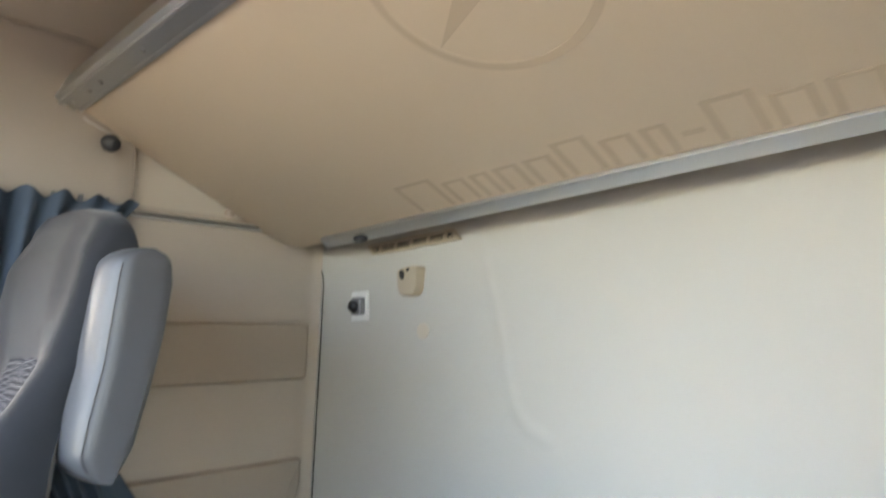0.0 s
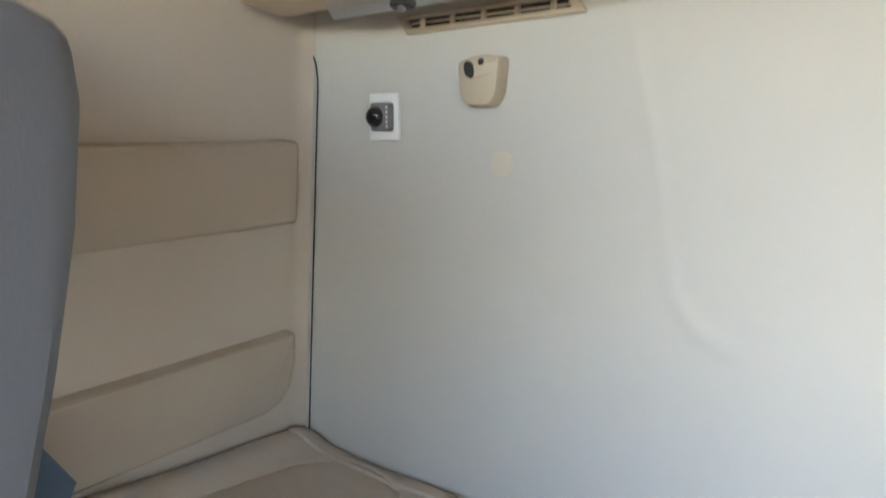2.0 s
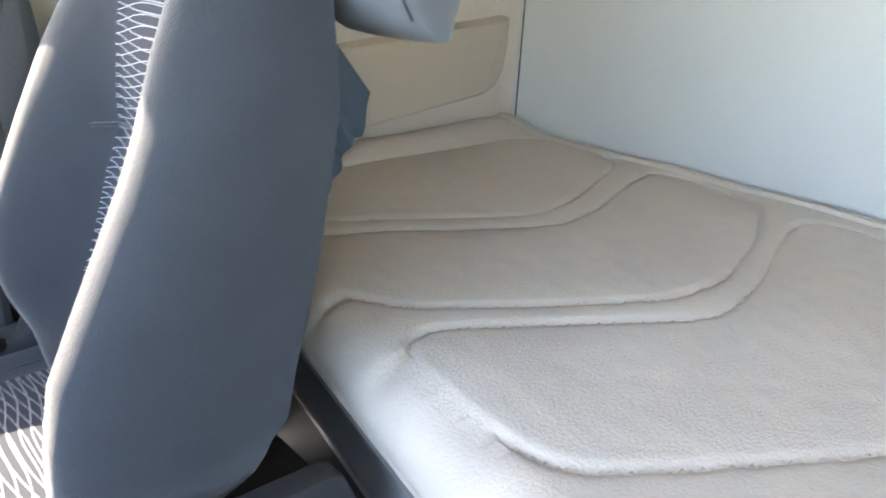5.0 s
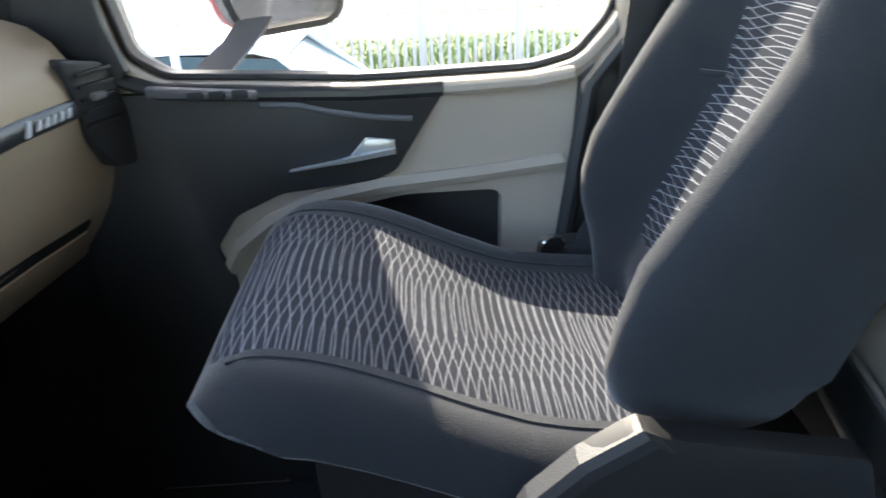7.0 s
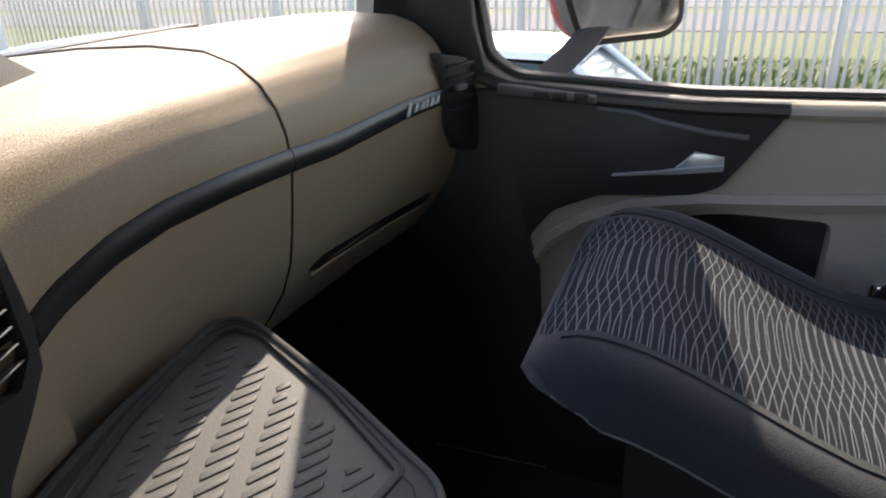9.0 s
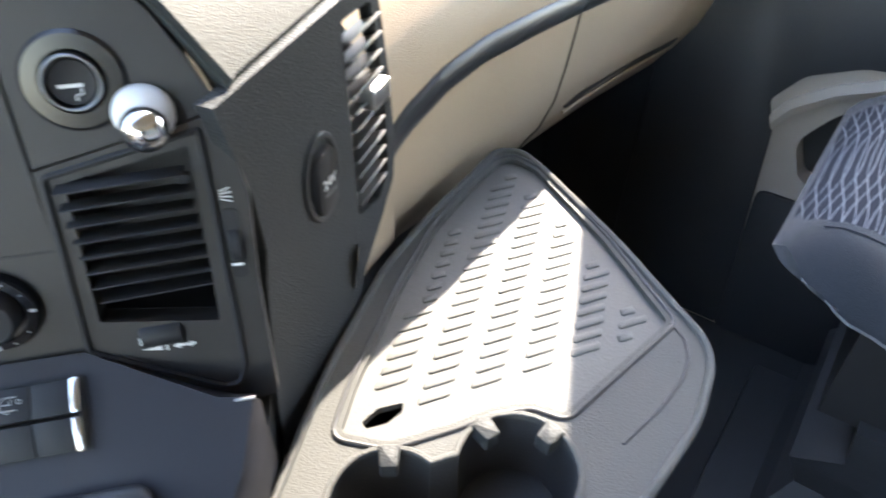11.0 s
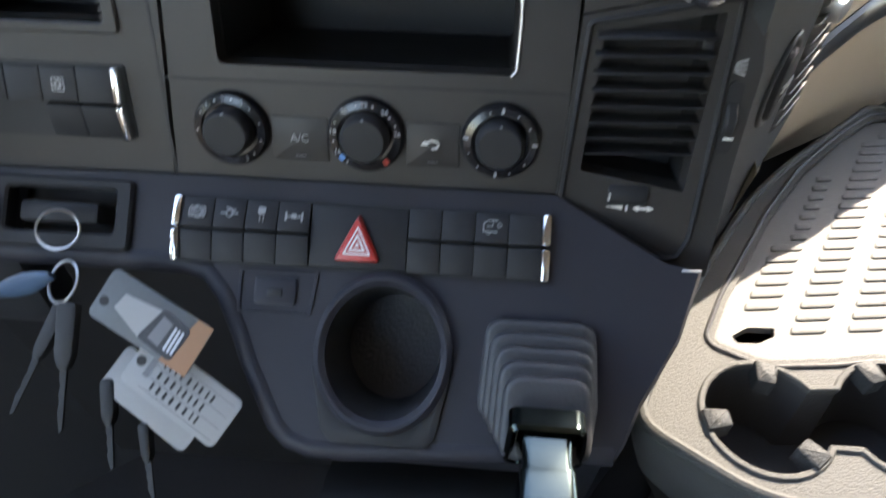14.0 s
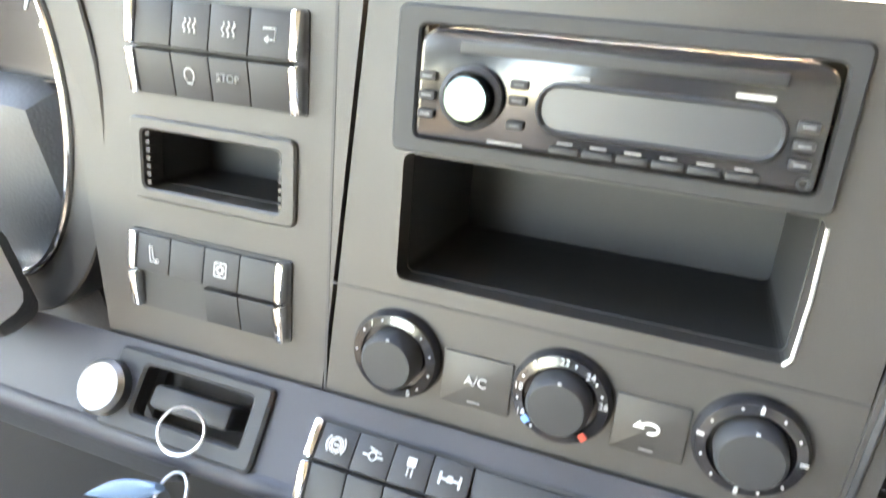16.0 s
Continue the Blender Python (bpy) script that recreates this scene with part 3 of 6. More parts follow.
def fw(x, z, turn=0.0):
    return Matrix.Translation((x, 0.0, z)) @ Matrix(((-1, 0, 0, 0), (0, 0, 1, 0), (0, 1, 0, 0), (0, 0, 0, 1))) @ pose(0, 0, 0, 0, 0, turn)


vent = thing("rear_vent", "beige slotted air vent in the rear wall", "vent")
vf = fw(0.690, 1.588, 1.0)
vo = rounded([(-0.170, 0.014), (0.150, 0.018), (0.172, -0.013), (-0.150, -0.017)][::-1], 0.006)
vi = rounded([(-0.150, 0.006), (0.140, 0.009), (0.148, -0.004), (-0.140, -0.007)][::-1], 0.003)
part("frame", ring(vo, vi, -0.002, 0.008, 0.002, vf), M_TAN, vent)
part("backing", slab(vi, -0.004, 0.001, 0, vf), M_DARK, vent)
for k in range(5):
    xx = -0.118 + k * 0.059
    part("divider", box(xx - 0.004, -0.008, 0.0, xx + 0.004, 0.009, 0.006, 0.001, vf), M_TAN, vent)
part("slat", box(-0.143, -0.001, 0.001, 0.143, 0.002, 0.005, 0.0005, vf), M_TAN, vent)

camp = thing("wall_camera", "small dome camera on a white square wall plate", "camera")
cf = fw(0.892, 1.436)
part("plate", slab(rect(-0.033, -0.040, 0.033, 0.040, 0.004), 0.0, 0.007, 0.002, cf), M_PLATE, camp)
ho = part("housing", slab(rect(-0.020, -0.024, 0.024, 0.024, 0.006), 0.007, 0.020, 0.004, cf), M_GREY, camp, "grey plastic housing")
part("dome", lathe([(0.018, 0.018), (0.0175, 0.024), (0.013, 0.030), (0.006, 0.033), (0.0005, 0.034)], cf @ Matrix.Translation((-0.007, 0, 0)), 24), M_GLOSS, camp, "glossy black dome lens")
part("lens", lathe([(0.006, 0.031), (0.006, 0.0355), (0.0005, 0.037)], cf @ Matrix.Translation((-0.007, 0, 0)), 16), M_GLOSS, ho)
for k in range(8):
    a = k * math.pi / 4
    part("diode", lathe([(0.0015, 0.02), (0.0015, 0.0285), (0.0003, 0.029)], cf @ Matrix.Translation((-0.007 + 0.012 * math.cos(a), 0.012 * math.sin(a), 0)), 8), M_GREY, ho)
for yy in (-0.016, -0.008, 0.0, 0.008, 0.016):
    part("print_bar", box(0.0175, yy - 0.002, 0.0205, 0.0215, yy + 0.002, 0.021, 0, cf), M_WHITE, camp)

hook = thing("wall_holder", "beige plastic lamp holder clipped to the rear wall", "holder")
hf = fw(0.684, 1.490)
part("body", slab(rounded([(-0.038, 0.030), (-0.034, -0.022), (-0.022, -0.038), (0.022, -0.038), (0.034, -0.022), (0.040, 0.034), (0.020, 0.038), (-0.006, 0.037)][::-1], 0.010), 0.0, 0.030, 0.009, hf), M_TAN, hook)
# slot and hole are not cut: near-black sheets paint their shade
part("slot", slab(rounded([(-0.014, 0.0), (-0.024, 0.018), (-0.020, 0.030), (-0.006, 0.026), (-0.004, 0.006)], 0.006), 0.0290, 0.0312, 0, hf), M_DARK, hook)
part("hole", slab(disc(0.008, 0.027, 0.005, 14), 0.0290, 0.0312, 0, hf), M_DARK, hook)
part("lip", tube([hf @ Vector(p) for p in ((-0.030, 0.012, 0.028), (-0.010, 0.001, 0.031), (0.012, 0.008, 0.031), (0.030, 0.012, 0.028))], 0.002, 8), M_TAN, hook)
capd = thing("blanking_plug", "round beige blanking cap on the rear wall", "plug")
part("disc", lathe([(0.020, 0.0), (0.020, 0.003), (0.017, 0.0042), (0.0005, 0.0045)], fw(0.653, 1.365), 28), M_ROOF, capd)


# ---- curtain ----
curtain = thing("curtain", "dark blue pleated cloth curtain gathered beside the passenger seat", "curtain")


EDGE_R = ((0.0, 0.545), (0.10, 0.60), (0.35, 0.72), (0.62, 0.70), (0.78, 0.640), (1.0, 0.558))     # rear edge of the cloth from the rail down

EDGE_F = ((0.0, 0.985), (0.30, 0.94), (0.50, 0.85), (0.75, 0.765), (1.0, 0.735))     # front edge of the cloth


def cur_fn(u, v):
    bottom = 0.992 - 0.060 * min(u / 0.13, 1.0) - 0.22 * max(u - 0.2, 0)
    z = 1.665 + (bottom - 1.665) * v
    y0 = lerp(EDGE_R, v)
    y = y0 + (lerp(EDGE_F, v) - y0) * u
    w = (0.020 * math.sin(u * 46 + 1.6 * math.sin(v * 3)) + 0.010 * math.sin(u * 21 + 2)) * (0.35 + 0.65 * v ** 0.5) * (0.25 + 0.75 * min(1, u * 4 + (1 - v))) * (1 - 0.75 * smooth01((v - 0.60) / 0.30))
    ruffle = 0.010 * math.sin(u * 38) * (v < 0.02)
    return (1.035 - 0.13 * v + w, y, z + ruffle)


part("cloth", grid(cur_fn, 150, 40), M_BLUE, curtain)
for k in range(9):
    yy = 0.56 + 0.055 * k
    part("glider", box(1.045, yy - 0.004, 1.652, 1.062, yy + 0.004, 1.672, 0.002), M_GREY, curtain)


# ---- seats ----
CUSH = ((0.98, 0.752), (1.05, 0.755), (1.09, 0.759), (1.14, 0.766), (1.18, 0.776), (1.23, 0.797), (1.28, 0.821), (1.33, 0.844), (1.37, 0.859), (1.41, 0.867), (1.44, 0.867), (1.465, 0.854), (1.478, 0.842), (1.486, 0.832), (1.496, 0.818))
BACK_NEAR = ((0.759, 1.056), (0.775, 1.083), (0.803, 1.109), (0.841, 1.119), (0.891, 1.112), (0.944, 1.096), (0.989, 1.069), (1.032, 1.042), (1.073, 1.016), (1.112, 0.995), (1.149, 0.975), (1.2, 0.943), (1.26, 0.893), (1.32, 0.856), (1.38, 0.838), (1.42, 0.828), (1.5, 0.813), (1.56, 0.783))      # crest of the aisle-side bolster
BACK_FAR = ((0.8, 1.046), (0.857, 1.06), (0.895, 1.06), (0.943, 1.048), (0.978, 1.03), (1.046, 0.99), (1.11, 0.95), (1.157, 0.918), (1.22, 0.88), (1.296, 0.854), (1.411, 0.84), (1.487, 0.825), (1.544, 0.795))       # crest of the door-side bolster
BACK_MID = ((0.80, 1.020), (0.86, 0.990), (0.92, 0.962), (0.98, 0.935), (1.03, 0.910), (1.06, 0.906), (1.10, 0.898), (1.20, 0.868), (1.30, 0.845), (1.42, 0.836), (1.50, 0.822), (1.56, 0.793))
BACK_R = ((0.755, 0.985), (0.79, 0.960), (0.82, 0.942), (0.84, 0.936), (0.90, 0.922), (0.95, 0.903), (1.00, 0.886), (1.05, 0.872), (1.12, 0.852), (1.20, 0.824), (1.25, 0.808), (1.35, 0.772), (1.42, 0.746), (1.50, 0.726), (1.56, 0.742))
BACK_W = ((0.755, 0.180), (0.80, 0.215), (0.84, 0.228), (0.90, 0.235), (1.0, 0.237), (1.10, 0.236), (1.17, 0.220), (1.25, 0.200), (1.34, 0.200), (1.42, 0.212), (1.48, 0.219), (1.53, 0.205), (1.548, 0.190), (1.562, 0.160), (1.571, 0.120), (1.575, 0.085))
ARM_F = ((1.140, 0.796), (1.155, 0.818), (1.18, 0.832), (1.23, 0.824), (1.315, 0.806), (1.40, 0.796), (1.46, 0.788), (1.49, 0.780))
ARM_R = ((1.140, 0.784), (1.165, 0.768), (1.19, 0.753), (1.27, 0.731), (1.36, 0.711), (1.437, 0.701), (1.49, 0.706))


def seat(cx, s, label, group):
    """A suspension seat; s: the side (sign of x) on which its folded armrest sits."""
    th = thing("suspension_seat", label, "seat", group=group)
    X = lambda a: cx + a

    def arm(q):
        return [Vector((X(s * x), y, z)) for x, y, z in q]

    # cushion: rings across the seat, from back to front
    def cush_top(x, y):
        z = lerp(CUSH, y)
        a = abs(x)
        side = smooth01((a - 0.150) / 0.04)
        z += 0.012 * side * smooth01((1.46 - y) / 0.16) * (x * s < 0) + 0.003 * (1 - (x / 0.17) ** 2) * (a < 0.17)
        if a > 0.200 and x * s < 0:
            z -= 0.075 * smooth01((1.21 - y) / 0.14) * smooth01((a - 0.20) / 0.03)
        lip = 0.172 if x * s > 0 else 0.195
        if a > lip:
            z -= 0.042 * ((a - lip) / (0.237 - lip)) ** 2.2 * (1 - smooth01((y - 1.43) / 0.05))
        return z
    secs = []
    for j in range(41):
        y = 0.98 + 0.507 * j / 40
        w = 0.237 - 0.030 * smooth01((y - 1.40) / 0.095) - 0.028 * smooth01((y - 1.45) / 0.045)
        ring_ = []
        for i in range(33):
            x = -w + 2 * w * i / 32
            z = cush_top(x * 0.237 / w, min(y, 1.492))
            ring_.append(Vector((X(x), y, z)))
        top_z = lerp(CUSH, min(y, 1.492))
        lo = min(max(top_z - 0.070, 0.690 + 0.126 * smooth01((y - 1.30) / 0.14)), top_z - 0.015)
        k = min(1.0, (top_z - lo) / 0.07)
        for x, z in ((w + 0.001, lo + 0.022 * k), (w - 0.010, lo + 0.010 * k), (w - 0.030, lo + 0.002), (w - 0.07, lo), (-w + 0.07, lo), (-w + 0.030, lo + 0.002), (-w + 0.010, lo + 0.010 * k), (-w - 0.001, lo + 0.022 * k)):
            sag = 0.085 * smooth01((1.21 - y) / 0.14) * (x * s < 0)
            ring_.append(Vector((X(x), min(y, 1.478), z - sag)))
        secs.append(ring_)
    part("cushion", loft(secs), M_SEAT, th)
    part("seat_pan", loft([[Vector((X(x * 0.195), y, z)) for x, z in ((-1, 0.655), (-1, zt), (1, zt), (1, 0.655))] for y, zt in ((0.99, 0.70), (1.20, 0.73), (1.32, 0.78), (1.38, 0.79))]), M_DARK, th, "black pan under the cushion", smooth=False)
    ins = lambda u, v: (X(-0.166 + 0.332 * u), 1.0 + 0.486 * v, cush_top(-0.166 + 0.332 * u, min(1.0 + 0.486 * v, 1.492)) + 0.0035 - 0.006 * (2 * abs(u - 0.5)) ** 8 - 0.006 * (2 * abs(v - 0.5)) ** 14)
    part("seat_panel", grid(ins, 40, 60), M_NET_SEAT, th, "dark cloth panel with a pale net pattern")
    for q in (-1, 1):
        part("piping", tube([(X(q * 0.168), 1.02 + 0.43 * k / 24, cush_top(q * 0.168, 1.02 + 0.43 * k / 24) + 0.001) for k in range(25)], 0.0013, 6), M_SEAT, th)

    # backrest: rings upwards
    def front(x, z):
        w = lerp(BACK_W, z)
        mid = lerp(BACK_MID, z)
        crest = lerp(BACK_NEAR if x * s > 0 else BACK_FAR, z)
        return mid + (crest - mid) * smooth01((abs(x) - 0.42 * w) / (0.36 * w))
    secs = []
    for j in range(53):
        z = 0.755 + 0.82 * j / 52
        w, yr = lerp(BACK_W, z), lerp(BACK_R, z)
        r = []
        for i in range(41):
            t = -1 + 2 * i / 40
            x = w * math.copysign(abs(t) ** 0.9, t)
            yf = front(x, z)
            e = max(0.0, (abs(x) / w - 0.80) / 0.20)
            r.append(Vector((X(x), yf + (yr - yf) * (0.08 * e + 0.47 * e ** 3), z)))
        for i in range(15):
            t = 1 - 2 * i / 14
            x = w * 0.99 * t
            e = smooth01((abs(t) - 0.7) / 0.3)
            r.append(Vector((X(x), yr - 0.012 * smooth01((1.2 - z) / 0.1) * (z > 0.84) + (0.022 - 0.008 * smooth01((z - 1.2) / 0.2)) * e ** 2, z)))
        secs.append(r)
    part("backrest", loft(secs), M_SEAT, th)

    def bins(u, v):
        z = 0.82 + 0.515 * v
        far, near = 0.122 - 0.040 * smooth01((v - 0.72) / 0.28), 0.124 + 0.024 * smooth01((v - 0.30) / 0.40) - 0.016 * smooth01((v - 0.85) / 0.15)
        x = s * (near * u - far * (1 - u))
        return (X(x), front(x, z) + 0.004 - 0.007 * (2 * abs(u - 0.5)) ** 8 - 0.008 * (2 * abs(v - 0.5)) ** 14, z)
    part("back_panel", grid(bins, 36, 60), M_NET_BACK, th, "dark cloth panel with a pale net pattern")
    part("back_crease", tube([(X(-0.13 + 0.26 * k / 12), front(-0.13 + 0.26 * k / 12, 1.03) + 0.002, 1.03) for k in range(13)], 0.003, 6), M_SEAT, th)

    # armrest folded up beside the backrest, on the aisle side
    a = []
    for k in range(41):
        t = k / 40
        z = 1.142 + 0.350 * t
        yr, yf = lerp(ARM_R, z), lerp(ARM_F, z)
        end = math.sqrt(max(1 - max((t - 0.93) / 0.075, 0) ** 2, 0.05))
        low = 0.45 + 0.55 * smooth01(t / 0.25)
        inner, outer = 0.088 + 0.11 * (1 - low), 0.268
        hx, hy = (outer - inner) / 2 * (0.80 + 0.20 * end), (yf - yr) / 2 * end
        sec = []
        for i in range(36):
            g = 2 * math.pi * (i + 0.5) / 36
            cxx, cyy = math.cos(g), math.sin(g)
            f = (abs(cxx) ** 7 + abs(cyy) ** 7) ** (-1 / 7)
            bulge = 0.016 * (cyy > 0.2) * (1 - (f * cxx) ** 2) * low
            sec.append(Vector((X(s * ((outer + inner) / 2 + hx * f * cxx)), (yf + yr) / 2 + hy * f * cyy + bulge, z)))
        a.append(sec)
    ar = part("armrest", loft(a), M_LEATHER, th, "grey leather armrest folded upright")
    part("stitch", tube([(X(s * 0.2635), lerp(ARM_F, 1.16 + 0.305 * k / 24) - 0.0012, 1.16 + 0.305 * k / 24) for k in range(25)], 0.0011, 6), M_BLACK, ar, "dark corner seam")

    # side cover of the recliner, buckle, base
    cov = rounded([(1.235, 0.70), (1.195, 0.772), (1.157, 0.812), (1.110, 0.843), (1.086, 0.833), (1.01, 0.817), (0.92, 0.80), (0.89, 0.70), (0.90, 0.60), (1.20, 0.58)], 0.014)
    # shaded side in the darker black, sunlit front edge in the lighter one
    part("side_cover", slab(cov, 0, 0.024, 0.006, Matrix(((0, 0, s, X(s * 0.242)), (1, 0, 0, 0), (0, 1, 0, 0), (0, 0, 0, 1)))), M_DARK, th, "black plastic recliner cover")
    part("front_band", loft([[Vector((X(s * x), y + dy, z + dz)) for x, dy, dz in ((0.242, 0.002, 0.0015), (0.264, 0.0025, 0.002), (0.268, -0.003, -0.004), (0.268, -0.010, -0.013), (0.242, -0.010, -0.013))] for y, z in ((1.094, 0.8345), (1.107, 0.8405), (1.155, 0.8105), (1.195, 0.7715), (1.236, 0.70))]), M_BLACK, th, "sunlit front edge of the recliner cover, in a lighter black", smooth=False)
    part("recliner_link", box(X(-0.20), 0.895, 0.60, X(0.20), 1.02, 0.735, 0.02), M_DARK, th)
    bk = part("buckle", box(-0.012, -0.028, -0.06, 0.012, 0.028, 0.03, 0.006, Matrix.Translation((X(s * 0.33), 1.205, 0.700)) @ pose(0, 0, 0, -20, 0, 0)), M_BLACK, th, "black belt buckle")
    part("release_button", box(-0.009, -0.022, 0.028, 0.009, 0.022, 0.038, 0.003, Matrix.Translation((X(s * 0.33), 1.205, 0.700)) @ pose(0, 0, 0, -20, 0, 0)), M_RED, bk, "red release button")
    part("buckle_strap", tube([(X(s * 0.325), 1.18, 0.65), (X(s * 0.31), 1.12, 0.60), (X(s * 0.28), 1.05, 0.56)], 0.010, 8), M_BLACK, th)
    part("suspension", loft([[Vector((X(a_ * w_), 1.18 + b_ * d_, z_)) for a_, b_ in ((-1, -1), (1, -1), (1, 1), (-1, 1))] for z_, w_, d_ in ((0.30, 0.19, 0.20), (0.36, 0.20, 0.21), (0.40, 0.17, 0.18), (0.46, 0.19, 0.20), (0.50, 0.17, 0.18), (0.56, 0.19, 0.20), (0.60, 0.20, 0.15), (0.668, 0.215, 0.16))]), M_BLACK, th, "black rubber bellows", smooth=False)
    part("base_plate", box(X(-0.22), 1.0, FLOOR, X(0.22), 1.46, 0.30, 0.008), M_BLACK, th)
    return th


seat(0.77, -1, "dark blue-grey cloth passenger seat with net pattern and folded armrest", "cab seats")
seat(-0.756, 1, "dark blue-grey cloth driver seat with folded armrest", "cab seats")

# door-side lever and belt at the passenger seat
lever = thing("belt_anchor", "black seat belt anchor with a chrome fitting beside the seat", "belt")
part("bracket", box(1.005, 1.005, 0.690, 1.055, 1.095, 0.765, 0.014), M_BLACK, lever)
part("fitting", slab(rounded([(0, 0), (0.05, 0.012), (0.046, 0.034), (0.010, 0.038)], 0.010), 0, 0.012, 0.004, Matrix.Translation((1.0, 1.115, 0.742)) @ pose(0, 0, 0, 90, 0, -70)), M_CHROME, lever, "chrome buckle tongue")
part("tongue_slot", box(1.002, 1.078, 0.758, 1.012, 1.108, 0.772, 0.004), M_LEVER, lever, "chrome slot of the tongue")
part("hinge", tube([(1.0, 1.02, 0.705), (1.0, 1.07, 0.712), (1.005, 1.105, 0.735)], [0.012, 0.014, 0.010], 10), M_BLACK, lever)
for yy, zz in ((1.030, 0.742), (1.018, 0.708)):
    part("rivet", lathe([(0.004, 0.0), (0.004, 0.002), (0.001, 0.003)], Matrix.Translation((1.003, yy, zz)) @ pose(0, 0, 0, 0, -90, 0), 10), M_STEEL, lever)
part("strap", loft([[Vector((x0, y0 - 0.02, z0)), Vector((x0, y0 + 0.02, z0)), Vector((x0 + 0.003, y0 + 0.02, z0)), Vector((x0 + 0.003, y0 - 0.02, z0))] for x0, y0, z0 in ((1.015, 1.045, 0.745), (1.035, 0.99, 0.83), (1.045, 0.96, 1.15), (1.05, 0.945, 1.60))]), M_BLACK, lever, "black belt webbing")


# ---- doors ----
def door(s, name, label):
    """Cab door: window opening, beige trim, black handle panel. Built on the plane x = 1.1 s."""
    root = thing(name, label, "door", kind="structure")
    F = Matrix(((0, 0, -s, s * 1.10), (1, 0, 0, 0), (0, 1, 0, 0), (0, 0, 0, 1)))      # y, z, into the cab
    win = rounded([(1.690, 1.045), (1.640, 1.012), (1.35, 0.995), (1.10, 0.998), (1.035, 1.014), (0.985, 1.070), (0.965, 1.16), (0.955, 1.62), (1.60, 1.62), (1.72, 1.20)], 0.02, 4)
    outer = [(0.925, FLOOR), (1.80, FLOOR), (1.80, 1.22), (1.66, 1.66), (0.90, 1.66), (0.915, 1.2)]
    pocket_hole = rounded([(1.150, 0.822), (1.30, 0.822), (1.42, 0.800), (1.50, 0.755), (1.545, 0.690), (1.52, 0.62), (1.30, 0.60), (1.155, 0.62)], 0.022, 4)
    part("trim_panel", plate(outer, [inset(win, -0.006), pocket_hole], -0.045, 0.0, F), M_TRIM, root, "beige door trim", smooth=False)
    part("pocket_back", slab(inset(pocket_hole, -0.006), -0.062, -0.046, 0, F), M_BLACK, root, "dark door pocket")
    part("outer_skin", plate([(0.90, FLOOR), (1.83, FLOOR), (1.83, 1.24), (1.68, 1.68), (0.88, 1.68)], [inset(win, -0.004)], -0.10, -0.085, F), M_BLACK, root)
    part("window_reveal", ring(inset(win, -0.016), win, -0.085, 0.004, 0.003, F), M_TRIM, root)
    edge = [(1.72, 1.040), (1.68, 1.024), (1.640, 1.010), (1.50, 1.000), (1.35, 0.993), (1.22, 0.993), (1.10, 0.996), (1.045, 1.004)]
    def sill(pts):
        return loft([[F @ Vector((y, z + dz, q)) for dz, q in ((0.002, -0.012), (0.003, 0.006), (0.001, 0.012), (-0.004, 0.017), (-0.012, 0.018), (-0.019, 0.012), (-0.021, -0.012))] for y, z in pts])
    part("sill", sill([(1.2335, 0.9931)] + edge[5:]), M_TRIM, root, "rounded beige window sill")
    part("sill_cap", sill(edge[:5] + [(1.2350, 0.9931)]), M_STRIP, root, "dark plastic top of the handle panel")
    part("mirror_triangle", slab([(1.676, 1.034), (1.694, 1.10), (1.702, 1.20), (1.585, 1.62), (1.58, 1.68), (1.70, 1.70), (1.87, 1.25), (1.87, 1.0), (1.70, 1.008)], 0.005, 0.020, 0.005, F), M_BLACK, root, "black cover in front of the window")
    part("arch_rib", loft([[F @ Vector((y + dy, z + dz, q)) for dy, dz, q in ((0, 0, -0.01), (0.0, 0.0, 0.008), (-0.006, -0.012, 0.014), (-0.010, -0.024, 0.008), (-0.010, -0.026, -0.01))] for y, z in ((1.060, 0.876), (1.20, 0.862), (1.34, 0.852), (1.44, 0.835), (1.52, 0.800), (1.575, 0.760), (1.597, 0.725))]), M_TRIM, root)
    # black handle panel
    bp = rounded([(1.233, 0.981), (1.311, 0.864), (1.345, 0.850), (1.49, 0.836), (1.565, 0.803), (1.605, 0.750), (1.585, 0.700), (1.56, 0.26), (1.815, 0.26), (1.80, 1.000), (1.66, 1.000), (1.50, 0.988), (1.40, 0.982)], 0.012)
    # added black sheet darkens the lower trim as the footwell's shadow would
    part("footwell_shade_panel", slab(rounded([(0.95, 0.25), (1.565, 0.25), (1.575, 0.585), (0.95, 0.575)], 0.02), -0.002, 0.008, 0.004, F), M_BLACK, root, "black sheet for the footwell shade on the lower door")
    hp = part("handle_panel", slab(bp, -0.002, 0.010, 0.004, F), M_BLACK, root, "black plastic panel round the handle")
    # flat near-black sheet paints the shade inside the grab bowl
    part("grab_shade_sheet", slab(rounded([(1.265, 0.978), (1.285, 0.948), (1.36, 0.955), (1.448, 0.974), (1.445, 0.986), (1.30, 0.988)], 0.008), 0.010, 0.0115, 0, F), M_DARK, hp)
    part("grab_edge", tube([F @ Vector(p) for p in ((1.282, 0.945, 0.016), (1.34, 0.951, 0.018), (1.40, 0.962, 0.018), (1.446, 0.973, 0.014), (1.50, 0.976, 0.011))], 0.0045, 8), M_GREY, hp, "grey edge of the grab recess")
    part("handle_blade", loft([[F @ Vector((y, z + dz, 0.012 + dq)) for dz, dq in ((-h, 0), (-h, 0.006), (h, 0.012), (h, 0))] for y, z, h in ((1.470, 0.875, 0.0018), (1.40, 0.884, 0.0030), (1.375, 0.888, 0.0045), (1.310, 0.898, 0.005))]), M_HANDLE, hp, "chrome door handle")
